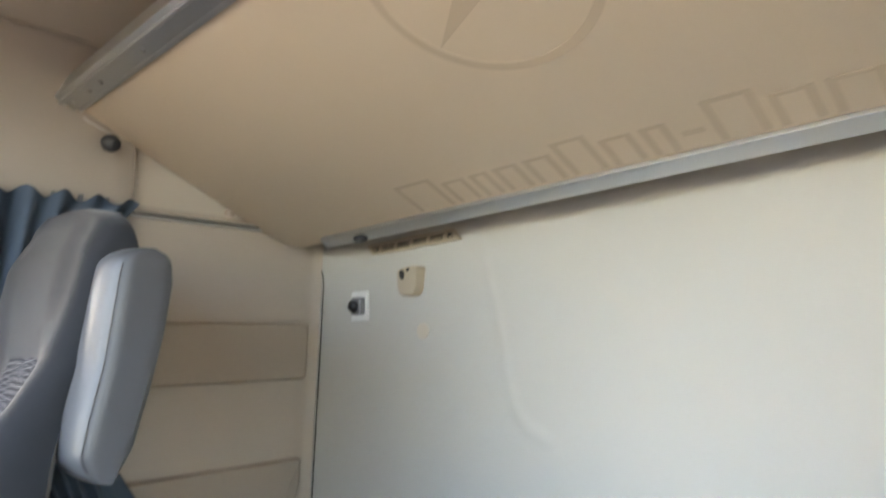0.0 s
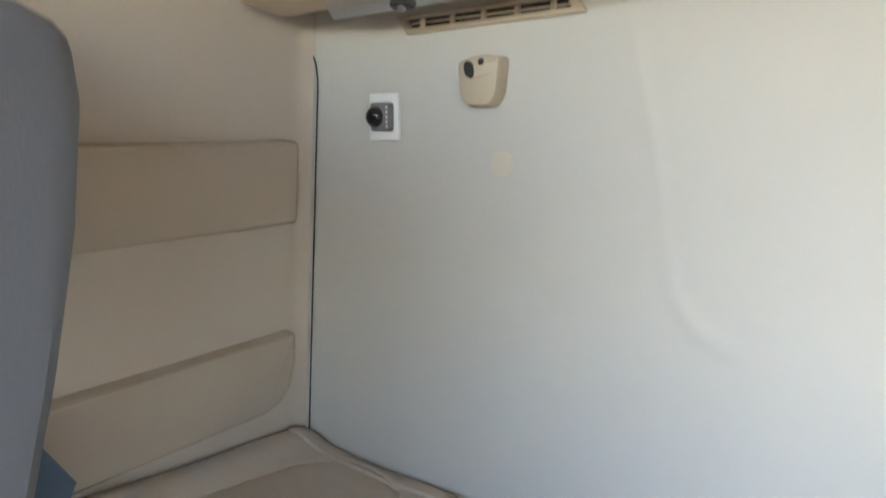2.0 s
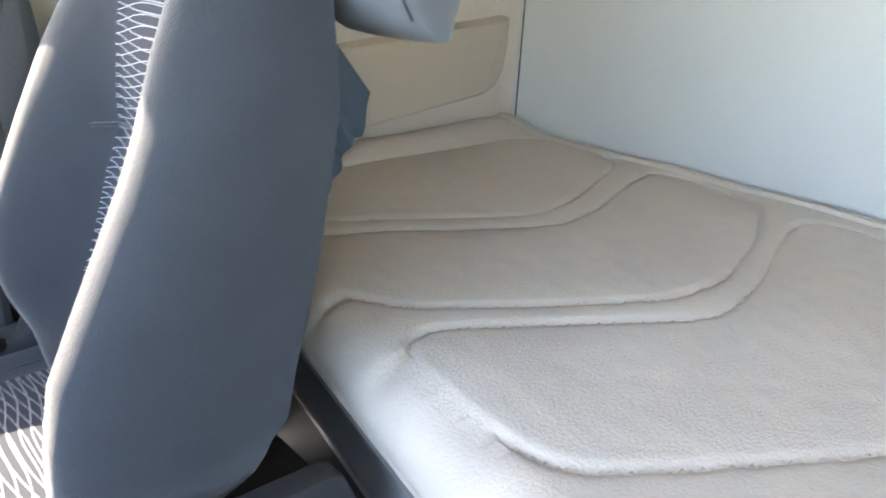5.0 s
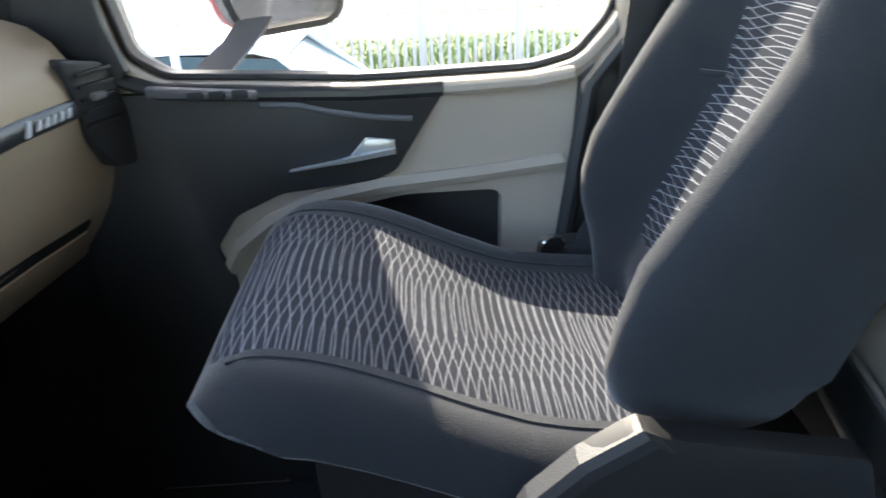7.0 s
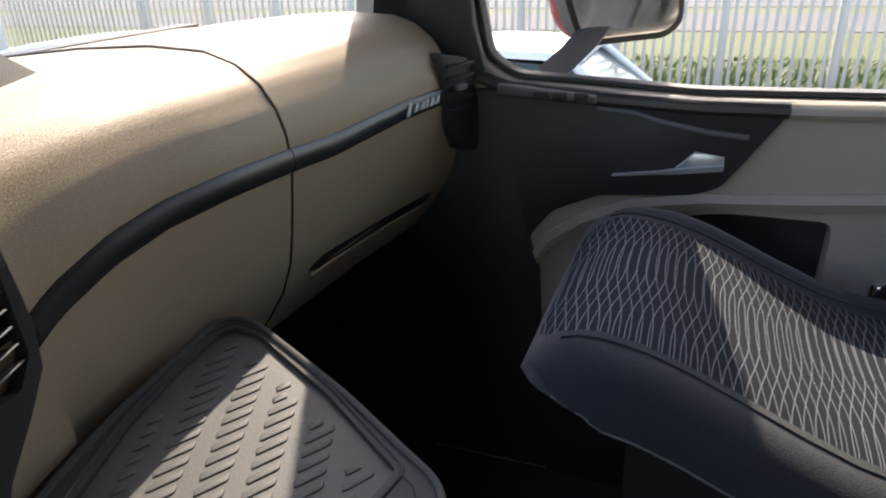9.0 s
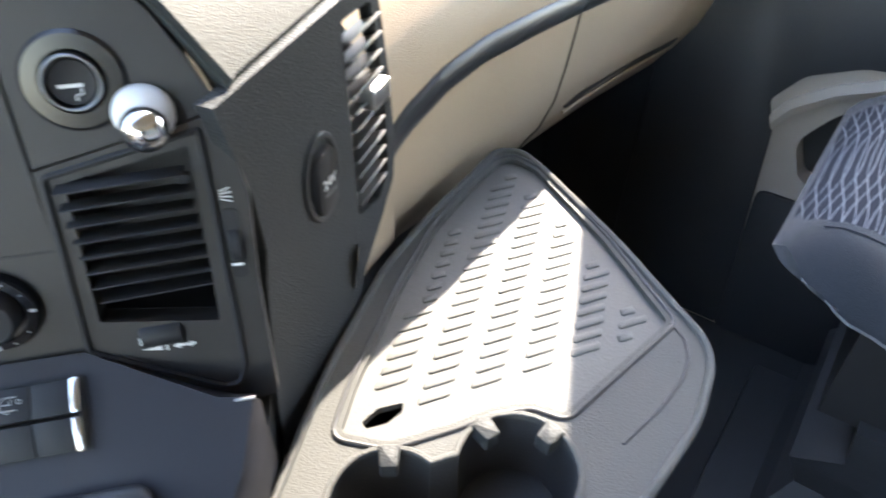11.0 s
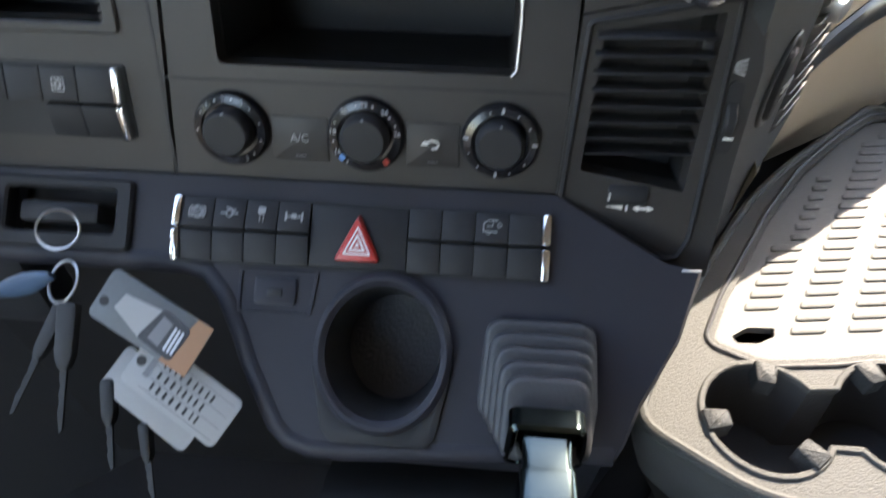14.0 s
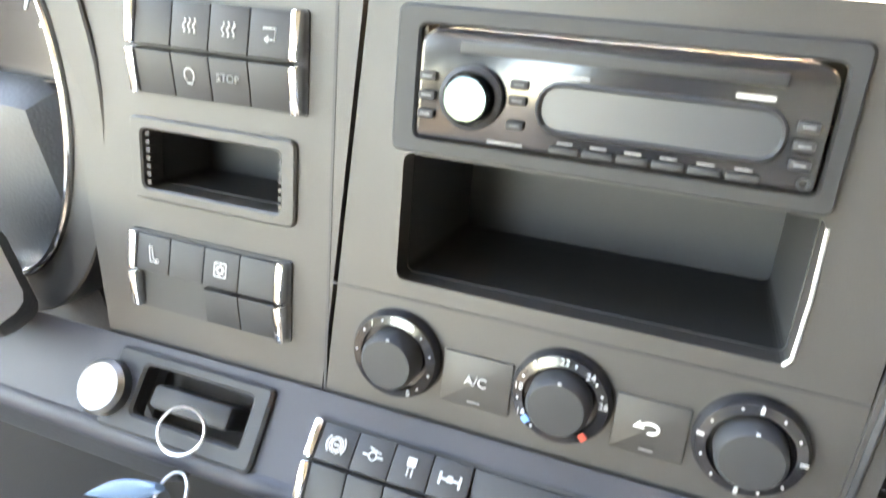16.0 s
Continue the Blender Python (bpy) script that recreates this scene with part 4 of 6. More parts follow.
    part("plate_edge", tube([F @ Vector(p) for p in ((1.312, 0.902, 0.0145), (1.311, 0.913, 0.0145), (1.352, 0.919, 0.0145), (1.376, 0.893, 0.0145))], 0.0014, 6), M_HANDLE, hp, "bright edge of the handle plate")
    part("handle_plate", slab([(1.310, 0.912), (1.352, 0.918), (1.378, 0.893), (1.312, 0.900)], 0.010, 0.013, 0.001, F), M_SATIN, hp, "dark plate over the handle")
    # switch block at the front of the sill
    sp = part("switch_plate", slab(rounded([(1.655, 1.012), (1.50, 0.998), (1.50, 0.985), (1.655, 0.996)], 0.004), 0.010, 0.026, 0.004, F), M_GREY, root, "grey window switch plate")
    for y in (1.585, 1.555, 1.522):
        part("switch", box(y - 0.011, 0.990, 0.024, y + 0.011, 1.003, 0.031, 0.002, F), M_BLACK, sp)
    gl = part("pane", slab(inset(win, -0.008), -0.060, -0.056, 0, F), M_GLASS, root, "clear side window", smooth=False)
    gl.visible_shadow = False
    part("edge_seal", slab([(1.038, 0.990), (1.045, 0.865), (1.062, 0.744), (1.085, 0.27), (0.93, 0.27), (0.93, 1.64), (0.944, 1.64), (0.950, 1.16), (0.970, 1.062), (1.000, 1.020)], 0.004, 0.022, 0.006, F), M_BLACK, root, "black rubber edge seal")
    # frame above the sill
    part("seal", ring(inset(win, 0.0012), inset(win, 0.010), -0.05, -0.02, 0.002, F), M_BLACK, root, "black rubber window seal")
    return root


door(1, "door_1", "passenger door with beige trim, black handle panel and clear window")
d2 = door(-1, "door_2", "unseen driver door set ajar to admit daylight, beige trim and clear window")
# the angle is only there to set how much daylight comes in
d2.matrix_world = Matrix.Translation((-1.14, 1.80, 0)) @ pose(0, 0, 0, 0, 0, -42) @ Matrix.Translation((1.14, -1.80, 0))

for s, nm in ((1, "pillar_right"), (-1, "pillar_left")):
    # door pillar with its rubber seal, and the sloping windscreen pillar
    bm = box(s * 1.045, 0.925, FLOOR, s * 1.16, 0.985, 1.66, 0.012)
    merge(bm, tube([(s * 1.058, 0.995, FLOOR), (s * 1.062, 1.060, 0.75), (s * 1.062, 1.028, 0.985), (s * 1.060, 0.978, 1.05), (s * 1.056, 0.955, 1.16), (s * 1.04, 0.945, 1.64)], 0.013, 8))
    setting(nm, bm, M_BLACK, "dark door pillar with a rubber seal", "pillar")
    bm = loft([[Vector((s * x, y, z)) for x, y, z in row] for row in (
        ((1.05, 1.86, 1.02), (1.19, 1.70, 1.00), (1.23, 1.77, 1.00), (1.11, 1.92, 1.02)),
        ((1.04, 1.84, 1.15), (1.17, 1.71, 1.15), (1.21, 1.77, 1.15), (1.10, 1.90, 1.15)),
        ((1.00, 1.72, 1.70), (1.09, 1.63, 1.70), (1.13, 1.68, 1.70), (1.04, 1.77, 1.70)),
        ((0.94, 1.62, 2.20), (1.03, 1.55, 2.20), (1.07, 1.62, 2.20), (0.98, 1.75, 2.20)))])
    setting("pillar_front_" + nm[7:], bm, M_BLACK, "dark sloping windscreen pillar", "pillar")
setting("wall_front", box(-1.16, 2.28, FLOOR, 1.16, 2.32, 1.09), M_BLACK, "black bulkhead under the windscreen", "wall")
for s, nm in ((1, "wall_front_right"), (-1, "wall_front_left")):
    setting(nm, box(s * 1.10, 1.80, FLOOR, s * 1.16, 2.28, 1.06), M_BLACK, "black footwell side", "wall")
bm = loft([[Vector((x, y, z)) for x in (-1.0, 1.0)] + [Vector((x, y + 0.03, z)) for x in (1.0, -1.0)] for y, z in ((1.66, 1.98), (1.60, 2.20))])
setting("trim_header", bm, M_ROOF, "beige header above the windscreen", "trim")
screen = thing("window_1", "large clear windscreen", "window", kind="structure")
pg = part("pane", loft([[Vector((x, y - 0.10 * (x / 1.05) ** 2, z)) for x in [-1.06 + 0.106 * i for i in range(21)]] for y, z in ((2.27, 1.08), (2.02, 1.55), (1.70, 2.00))], close=False, caps=False), M_GLASS, screen)
pg.visible_shadow = False

# ---- passenger side of the dashboard ----
dash = thing("dashboard", "tan grained passenger dashboard with a dark trim strip", "dashboard")
STRIP_Y = ((0.174, 1.683), (0.258, 1.749), (0.298, 1.761), (0.337, 1.766), (0.397, 1.768), (0.457, 1.767), (0.536, 1.761), (0.65, 1.757), (0.75, 1.752), (0.904, 1.740), (1.10, 1.715))   # plan of the front face at the strip
STRIP_Z = ((0.258, 0.946), (0.298, 0.971), (0.337, 0.988), (0.397, 1.003), (0.457, 1.010), (0.536, 1.011), (0.62, 1.007), (0.73, 1.000), (0.90, 1.003), (1.10, 1.000))   # height of the strip's middle


def face_y(x):
    return lerp(STRIP_Y, x)


UPPER = ((0.0, 1.033), (0.002, 1.050), (0.010, 1.072), (0.026, 1.092), (0.052, 1.108), (0.09, 1.118), (0.16, 1.122), (0.26, 1.118), (0.40, 1.105), (0.56, 1.085))
LOWER = ((0.0, 0.992), (0.004, 0.96), (0.010, 0.92), (0.018, 0.88), (0.034, 0.84), (0.060, 0.80), (0.10, 0.75), (0.20, 0.70), (0.40, 0.66))


def dash_sheet(x0, x1, profile, n, up):
    """A face of the dashboard that starts at the strip's edge; up: +1 above the strip, -1 below."""
    bm = bmesh.new()
    keys = [i / (len(profile) - 1) for i in range(len(profile))]
    ys, zs = list(zip(keys, [p[0] for p in profile])), list(zip(keys, [p[1] for p in profile]))

    def fn(u, v):
        x = x0 + (x1 - x0) * u
        shift = lerp(STRIP_Z, x) + 0.011 * up - profile[0][1]
        return (x, face_y(x) + lerp(ys, v), lerp(zs, v) + shift * (1 - smooth01(v / 0.6)))
    grid(fn, n, (len(profile) - 1) * 3, bm)
    return bm


JX = 0.640
part("top_left", dash_sheet(0.300, JX - 0.0015, UPPER, 24, 1), M_DASH, dash)
part("top_right", dash_sheet(JX + 0.0015, 1.045, UPPER, 30, 1), M_DASH, dash)
part("front_left", dash_sheet(0.232, JX - 0.0015, LOWER, 26, -1), M_DASH, dash)
part("glove_lid", dash_sheet(JX + 0.0015, 1.10, LOWER, 30, -1), M_DASH, dash, "tan glove box lid")


def joint_line():
    """A thin dark cord that follows the faces just inside the joint."""
    pts = []
    for profile, up in ((LOWER[:7][::-1], -1), (UPPER[:9], 1)):
        for k, (dy, z) in enumerate(profile):
            v = (len(LOWER[:7]) - 1 - k) / (len(LOWER) - 1) if up < 0 else k / (len(UPPER) - 1)
            shift = lerp(STRIP_Z, JX) + 0.011 * up - (LOWER if up < 0 else UPPER)[0][1]
            pts.append(Vector((JX, face_y(JX) + dy + 0.0012, z + shift * (1 - smooth01(v / 0.6)))))
    return tube(pts, 0.0026, 8)


part("joint_gap", joint_line(), M_DARK, dash, "dark joint line")


def strip_mesh(x0, x1, n):
    rows = []
    for i in range(n + 1):
        x = x0 + (x1 - x0) * i / n
        rows.append([Vector((x, face_y(x) + dy, lerp(STRIP_Z, x) + dz)) for dy, dz in ((0.012, -0.0135), (-0.001, -0.0130), (-0.004, -0.0100), (-0.006, 0.0), (-0.004, 0.0100), (-0.001, 0.0130), (0.012, 0.0135))])
    return loft(rows)


part("strip_left", strip_mesh(0.312, JX - 0.001, 20), M_STRIP, dash, "dark grey trim strip")
st = part("strip_right", strip_mesh(JX + 0.001, 1.035, 20), M_STRIP, dash, "dark grey trim strip")
for k, (dx, sl) in enumerate(((0.0, 0.010), (0.022, 0.004), (0.038, 0.004), (0.052, 0.004), (0.068, 0.004), (0.084, 0.004))):
    xx = 0.905 + dx
    yy = face_y(xx) - 0.0066
    h = 0.0085 if k == 0 else 0.0055
    F = Matrix(((1, 0, 0, xx), (0, 0, -1, yy), (0, 1, 0, lerp(STRIP_Z, xx)), (0, 0, 0, 1)))
    part("badge_bar", slab([(-0.007, -h), (0.004, -h), (0.007 + sl * 0.4, h), (0.000 + sl * 0.4, h)], -0.001, 0.002, 0.0004, F), M_HANDLE, st, "silver badge piece")


def low_dy(z):
    return lerp([(p[1], p[0]) for p in LOWER[::-1]], z)


def grip_sec(x):
    zc = 0.847 - 0.022 * (x - 0.70) / 0.34
    h = 0.011 * min(1, (x - 0.688) / 0.03, (1.048 - x) / 0.014)
    return [Vector((x, face_y(x) + low_dy(zc + dz * h) + dq, zc + dz * h)) for dz, dq in ((1, 0.004), (1, -0.0012), (-1, -0.0012), (-1, 0.004))]


# no hollow here: the slot's shade is a near-black sheet on the lid
part("grip_shade_sheet", loft([grip_sec(0.693 + 0.35 * k / 40) for k in range(41)]), M_DARK, dash, "dark sheet for the shade in the glove box grip slot")
part("grip_lip", tube([Vector((x, face_y(x) + low_dy(0.836 - 0.022 * (x - 0.70) / 0.34) - 0.0015, 0.836 - 0.022 * (x - 0.70) / 0.34)) for x in [0.698 + 0.34 * k / 30 for k in range(31)]], 0.0028, 8), M_DASH, dash)
dv = part("side_vent", slab(rounded([(0.0, 1.068), (0.075, 1.052), (0.10, 0.97), (0.095, 0.90), (0.055, 0.905), (0.018, 0.955), (0.012, 1.0)][::-1], 0.012), -0.03, 0.012, 0.005, Matrix(((0.93, 0, -0.36, 1.005), (-0.36, 0, -0.93, 1.735), (0, 1, 0, 0), (0, 0, 0, 1)))), M_BLACK, dash, "black corner air vent")
for k in range(5):
    part("vane", box(0.018, 1.042 - k * 0.017, 0.010, 0.080, 1.047 - k * 0.017, 0.018, 0.001, Matrix(((0.93, 0, -0.36, 1.005), (-0.36, 0, -0.93, 1.735), (0, 1, 0, 0), (0, 0, 0, 1)))), M_STRIP, dv)
part("vent_tab", box(0.030, 1.008, 0.016, 0.052, 1.018, 0.026, 0.002, Matrix(((0.93, 0, -0.36, 1.005), (-0.36, 0, -0.93, 1.735), (0, 1, 0, 0), (0, 0, 0, 1)))), M_GREY, dv)
part("footwell_back", box(0.15, 2.0, FLOOR, 1.10, 2.03, 0.80), M_BLACK, dash, "black footwell lining")

# ---- centre console ----
CON = Matrix.Translation((0.05, 1.711, 0.0)) @ pose(0, 0, 0, 0, 0, -36.87)
con = thing("centre_console", "black instrument console angled towards the driver", "console", CON)
UPF = axes((0, 0.020, 1.040), (1, 0, 0), (0, 0.33, 1))
LPF = axes((0, 0.0, 1.013), (1, 0, 0), (0, 1.25, 1))


def rad(F, x, y, z=0.0):
    return F @ Matrix.Translation((x, y, z))


SLOT = rect(-0.189, 0.047, -0.024, 0.1055, 0.004)
RADIO = rect(-0.182, 0.113, -0.026, 0.161, 0.003)
part("main_panel", plate([(-0.2235, -0.026), (0.0065, -0.026), (0.0065, 0.165), (0.002, 0.178), (-0.208, 0.182)], [SLOT, RADIO], -0.012, 0.0, UPF), M_PANEL, con, smooth=False)
part("slot_box", plate(inset(SLOT, -0.001), [inset(SLOT, 0.0005)], -0.10, -0.012, UPF, floor=False), M_DARK, con, "deep open storage slot", smooth=False)
part("slot_back", slab(SLOT, -0.104, -0.100, 0, UPF), M_DARK, con)
part("slot_edge", tube([UPF @ Vector(p) for p in ((-0.0235, 0.102, 0.0), (-0.0228, 0.075, 0.0008), (-0.0235, 0.050, 0.0005), (-0.026, 0.047, 0.0))], 0.0009, 6), M_SATIN, con)
part("row_seam", box(-0.222, 0.0375, -0.001, 0.0065, 0.0388, 0.0004, 0, UPF), M_DARK, con)
part("row_seam_left", box(-0.2245, -0.026, -0.004, -0.2230, 0.180, 0.0002, 0, UPF), M_DARK, con)
left_out = [(-0.362, -0.028), (-0.226, -0.028), (-0.2105, 0.182), (-0.340, 0.196), (-0.392, 0.190), (-0.376, 0.10)]
SL2 = rect(-0.3305, 0.067, -0.2495, 0.0970, 0.003)
part("left_panel", plate(left_out, [SL2], -0.012, 0.0, UPF), M_PANEL, con, smooth=False)
part("slot_frame", ring(rect(-0.338, 0.061, -0.2415, 0.103, 0.004), SL2, -0.001, 0.0025, 0.001, UPF), M_PANEL, con)
part("small_slot_box", plate(inset(SL2, -0.001), [inset(SL2, 0.0005)], -0.05, -0.012, UPF, floor=False), M_DARK, con, smooth=False)
part("small_slot_back", slab(SL2, -0.053, -0.050, 0, UPF), M_DARK, con)
for sx in (-0.3300, -0.2520):
    for k in range(7):
        part("slot_tooth", box(sx, 0.0685 + k * 0.0041, -0.006, sx + 0.0025, 0.0708 + k * 0.0041, 0.0, 0, UPF), M_PANEL, con)

# console hood and body behind the panels
hood_pts = [(-0.395, 0.186, 0.0), (-0.34, 0.196, 0.0), (-0.21, 0.186, 0.0), (0.0, 0.182, 0.0), (0.030, 0.178, 0.0), (0.052, 0.168, 0.0), (0.072, 0.150, 0.0), (0.0905, 0.122, 0.0), (0.1005, 0.1065, 0.0)]


def hood():
    rows = []
    for x, v, _ in hood_pts:
        p = UPF @ Vector((x, v, -0.006))
        q = UPF @ Vector((x + 0.004 * (x > 0), v + 0.004, 0.004))
        t = smooth01((x - 0.0) / 0.112)
        back = Vector((0.575, 0.818, 0.0)) * 0.25 * t + Vector((0.0, 0.42, 0.0)) * (1 - t)
        r = UPF @ Vector((x + 0.008 * (x > 0), v + 0.010, -0.004))
        e = r + back
        e.z = max(1.140, r.z - 0.10 * (1 - t) * 0.5) if t > 0.4 else r.z - 0.04
        rows.append([p, q, UPF @ Vector((x + 0.006 * (x > 0), v + 0.008, 0.003)), r, r.lerp(e, 0.5), e])
    return loft(rows, close=False, caps=False)


part("hood", hood(), M_HOOD, con, "grey grained console hood")

# right-hand pod: lighter above, air vent below
pod_out = [(0.0085, 0.0815), (0.0975, 0.1010), (0.0955, 0.108), (0.0875, 0.126), (0.076, 0.147), (0.0615, 0.1645), (0.046, 0.1735), (0.030, 0.178), (0.0085, 0.180)]
LIT = disc(0.0375, 0.1205, 0.0160, 28)
part("lighter_pod", plate(pod_out, [LIT], -0.012, 0.001, UPF), M_PANEL, con, smooth=False)
lt = part("lighter_bezel", ring(disc(0.0375, 0.1205, 0.0232, 40), disc(0.0375, 0.1205, 0.0130, 40), 0.0005, 0.0032, 0.0018, UPF), M_GLOSS, con)
part("lighter_ring", ring(disc(0.0375, 0.1205, 0.0131, 40), disc(0.0375, 0.1205, 0.0114, 40), -0.01, 0.0068, 0.0006, UPF), M_DIAL, lt, "dull metal lighter ring")
part("lighter_plug", lathe([(0.0113, -0.012), (0.0113, 0.003), (0.0100, 0.0042), (0.008, 0.0034), (0.0005, 0.0030)], rad(UPF, 0.0375, 0.1205), 32), M_BUTTON, lt)
part("lighter_sign", box(-0.006, 0.0005, 0.0, 0.005, 0.0022, 0.0003, 0, rad(UPF, 0.0365, 0.1175, 0.0032)), M_WHITE, lt)
part("lighter_smoke", tube([rad(UPF, 0.0365, 0.1175, 0.0035) @ Vector(p) for p in ((0.004, 0.0, 0), (0.004, -0.0025, 0), (0.0015, -0.003, 0), (0.001, -0.0055, 0))], 0.0005, 5), M_WHITE, lt)
ball = thing("ball_knob", "chrome ball on a white round base stuck to the console", "knob", CON @ rad(UPF, 0.064, 0.103))
part("foot", lathe([(0.0138, 0.001), (0.0143, 0.004), (0.0130, 0.008), (0.009, 0.012), (0.0005, 0.015)], None, 32), M_PLATE, ball, "white plastic base")
part("ball", lathe([(0.0108 * math.sin(math.pi * i / 14) + 0.0001, 0.0155 - 0.0108 * math.cos(math.pi * i / 14)) for i in range(15)], Matrix.Translation((0.001, -0.004, 0.0)), 32), M_CHROME, ball, "mirror chrome ball")

v_out = [(0.0045, -0.0290), (0.088, -0.0720), (0.1000, -0.0700), (0.1005, 0.0012), (0.1040, 0.0557), (0.0985, 0.1000), (0.0085, 0.0803)]
V_IN = rounded([(0.0165, -0.0050), (0.0765, -0.0150), (0.0805, 0.0850), (0.0205, 0.0735)], 0.002)
vp = part("vent_frame", plate(v_out, [V_IN], -0.012, 0.002, UPF), M_PANEL, con, smooth=False)
vb = rounded([(0.0060, -0.0225), (0.072, -0.0600), (0.0815, -0.0585), (0.0865, -0.0450), (0.0880, 0.0945), (0.0110, 0.0785)], 0.004)
part("vent_border", ring(vb, inset(vb, 0.0030), 0.0015, 0.0045, 0.0012, UPF), M_BUTTON, vp)
part("vent_depth", slab(V_IN, -0.045, -0.040, 0, UPF), M_DARK, vp)
part("vent_duct", plate(inset(V_IN, -0.001), [inset(V_IN, 0.0004)], -0.042, -0.012, UPF, floor=False), M_DARK, vp, smooth=False)
for k in range(8):
    z = 0.0035 + k * 0.0096
    part("slat", box(0.0185, z, -0.012, 0.0785, z + 0.0011, -0.001, 0.0004, UPF @ pose(0, 0, 0, 10, 0, 2.0)), M_BUTTON, vp)
part("slat_tab", box(0.071, 0.060, -0.006, 0.0775, 0.070, 0.001, 0.001, UPF), M_BUTTON, vp)
part("thumb_wheel", lathe([(0.0065, -0.011), (0.0072, -0.009), (0.0072, 0.009), (0.0065, 0.011)], rad(UPF, 0.045, -0.0185, -0.001) @ pose(0, 0, 0, 0, 90, 0), 20), M_BUTTON, vp)
part("wheel_mark", box(0.0342, -0.0205, 0.0058, 0.0348, -0.0160, 0.0066, 0, UPF), M_WHITE, vp)
part("flow_mark", slab([(0.0340, -0.0260), (0.0435, -0.0278), (0.0435, -0.0250)], 0.002, 0.0026, 0, UPF), M_WHITE, vp, smooth=False)
part("flow_bar", box(0.0455, -0.0285, 0.002, 0.0465, -0.0245, 0.0026, 0, UPF), M_WHITE, vp)
part("flow_arrow", slab([(0.0495, -0.0265), (0.0530, -0.0245), (0.0530, -0.0258), (0.0580, -0.0258), (0.0580, -0.0245), (0.0615, -0.0265), (0.0580, -0.0285), (0.0580, -0.0272), (0.0530, -0.0272), (0.0530, -0.0285)][::-1], 0.002, 0.0026, 0, UPF), M_WHITE, vp, smooth=False)
part("side_slot", slab(rect(0.0885, 0.010, 0.0965, 0.050, 0.003), 0.0015, 0.003, 0, UPF), M_DARK, vp)
part("side_wheel", lathe([(0.011, -0.003), (0.0117, -0.002), (0.0117, 0.002), (0.011, 0.003)], rad(UPF, 0.0925, 0.029, -0.004) @ pose(0, 0, 0, 0, 90, 0), 24), M_BUTTON, vp)
part("side_mark", box(0.0898, 0.0195, 0.0072, 0.0952, 0.0207, 0.0080, 0, UPF), M_WHITE, vp)
for k in range(4):
    part("ray_mark", box(-0.0030, -0.0003, 0.002, 0.0030, 0.0003, 0.0026, 0, rad(UPF, 0.0925, 0.0545 + k * 0.0020) @ pose(0, 0, 0, 0, 0, 12 * (k - 1.5))), M_WHITE, vp)

# radio
radio = thing("car_radio", "dark car radio with a silver dial in the console", "radio", CON @ UPF @ Matrix.Translation((-0.0025, 0.0092, 0.0)) @ Matrix.Diagonal((1.03, 1, 1, 1)))
part("sleeve", ring(rect(-0.186, 0.0975, -0.0205, 0.157, 0.004), rect(-0.176, 0.1045, -0.0270, 0.1495, 0.003), -0.001, 0.0035, 0.001), M_BUTTON, radio)
body = part("face", slab(rounded([(-0.1745, 0.1055), (-0.0285, 0.1055), (-0.0285, 0.1445), (-0.034, 0.1490), (-0.169, 0.1490), (-0.1745, 0.1445)], 0.003), -0.01, 0.0065, 0.002), M_GLOSS, radio)
part("disc_slot", box(-0.158, 0.1400, 0.0060, -0.044, 0.1445, 0.0072, 0.0005), M_DARK, body)
part("dial_bezel", lathe([(0.0125, 0.006), (0.0125, 0.010), (0.0105, 0.0115), (0.0105, 0.008)], Matrix.Translation((-0.1515, 0.1235, 0)), 32), M_BUTTON, body)
part("dial", lathe([(0.0092, 0.006), (0.0092, 0.015), (0.0082, 0.0165), (0.0005, 0.0168)], Matrix.Translation((-0.1515, 0.1235, 0)), 36), M_LEVER, body, "chrome volume dial")
part("display_rim", ring(rect(-0.1265, 0.1135, -0.0405, 0.1335, 0.009), rect(-0.1245, 0.1155, -0.0425, 0.1315, 0.007), 0.0055, 0.0085, 0.001), M_BUTTON, body)
part("display", slab(rect(-0.1245, 0.1155, -0.0425, 0.1315, 0.007), 0.006, 0.0068, 0), M_STRIP, body, "dim dark display")
for k in range(6):
    part("preset_button", box(-0.1195 + k * 0.0125, 0.1065, 0.006, -0.1085 + k * 0.0125, 0.1092, 0.0082, 0.0006), M_BUTTON, body)
    part("print_bar", box(-0.117 + k * 0.0125, 0.1102, 0.0064, -0.111 + k * 0.0125, 0.1109, 0.0068), M_GREY, body)
for xx, yy in ((-0.1700, 0.1300), (-0.1700, 0.1225), (-0.1700, 0.1150), (-0.1335, 0.1305), (-0.1335, 0.1245), (-0.1335, 0.1150), (-0.0350, 0.1280), (-0.0350, 0.1215), (-0.0350, 0.1150)):
    part("key", box(xx - 0.0035, yy - 0.0018, 0.006, xx + 0.0035, yy + 0.0018, 0.0085, 0.0008), M_BUTTON, body)
    part("key_print", box(xx - 0.002, yy - 0.0003, 0.0085, xx + 0.002, yy + 0.0003, 0.0088), M_GREY, body)
part("maker_bar", box(-0.0590, 0.1350, 0.0064, -0.0465, 0.1365, 0.0069), M_PRINT, body)
part("model_bar", box(-0.1215, 0.1347, 0.0064, -0.1080, 0.1358, 0.0069), M_GREY, body)
part("preset_print", box(-0.1440, 0.1068, 0.0064, -0.1300, 0.1078, 0.0069), M_GREY, body)
part("jack", lathe([(0.0022, 0.006), (0.0022, 0.0075), (0.0014, 0.0075), (0.0012, 0.005)], Matrix.Translation((-0.0325, 0.1085, 0)), 12), M_DARK, body)


# heater controls
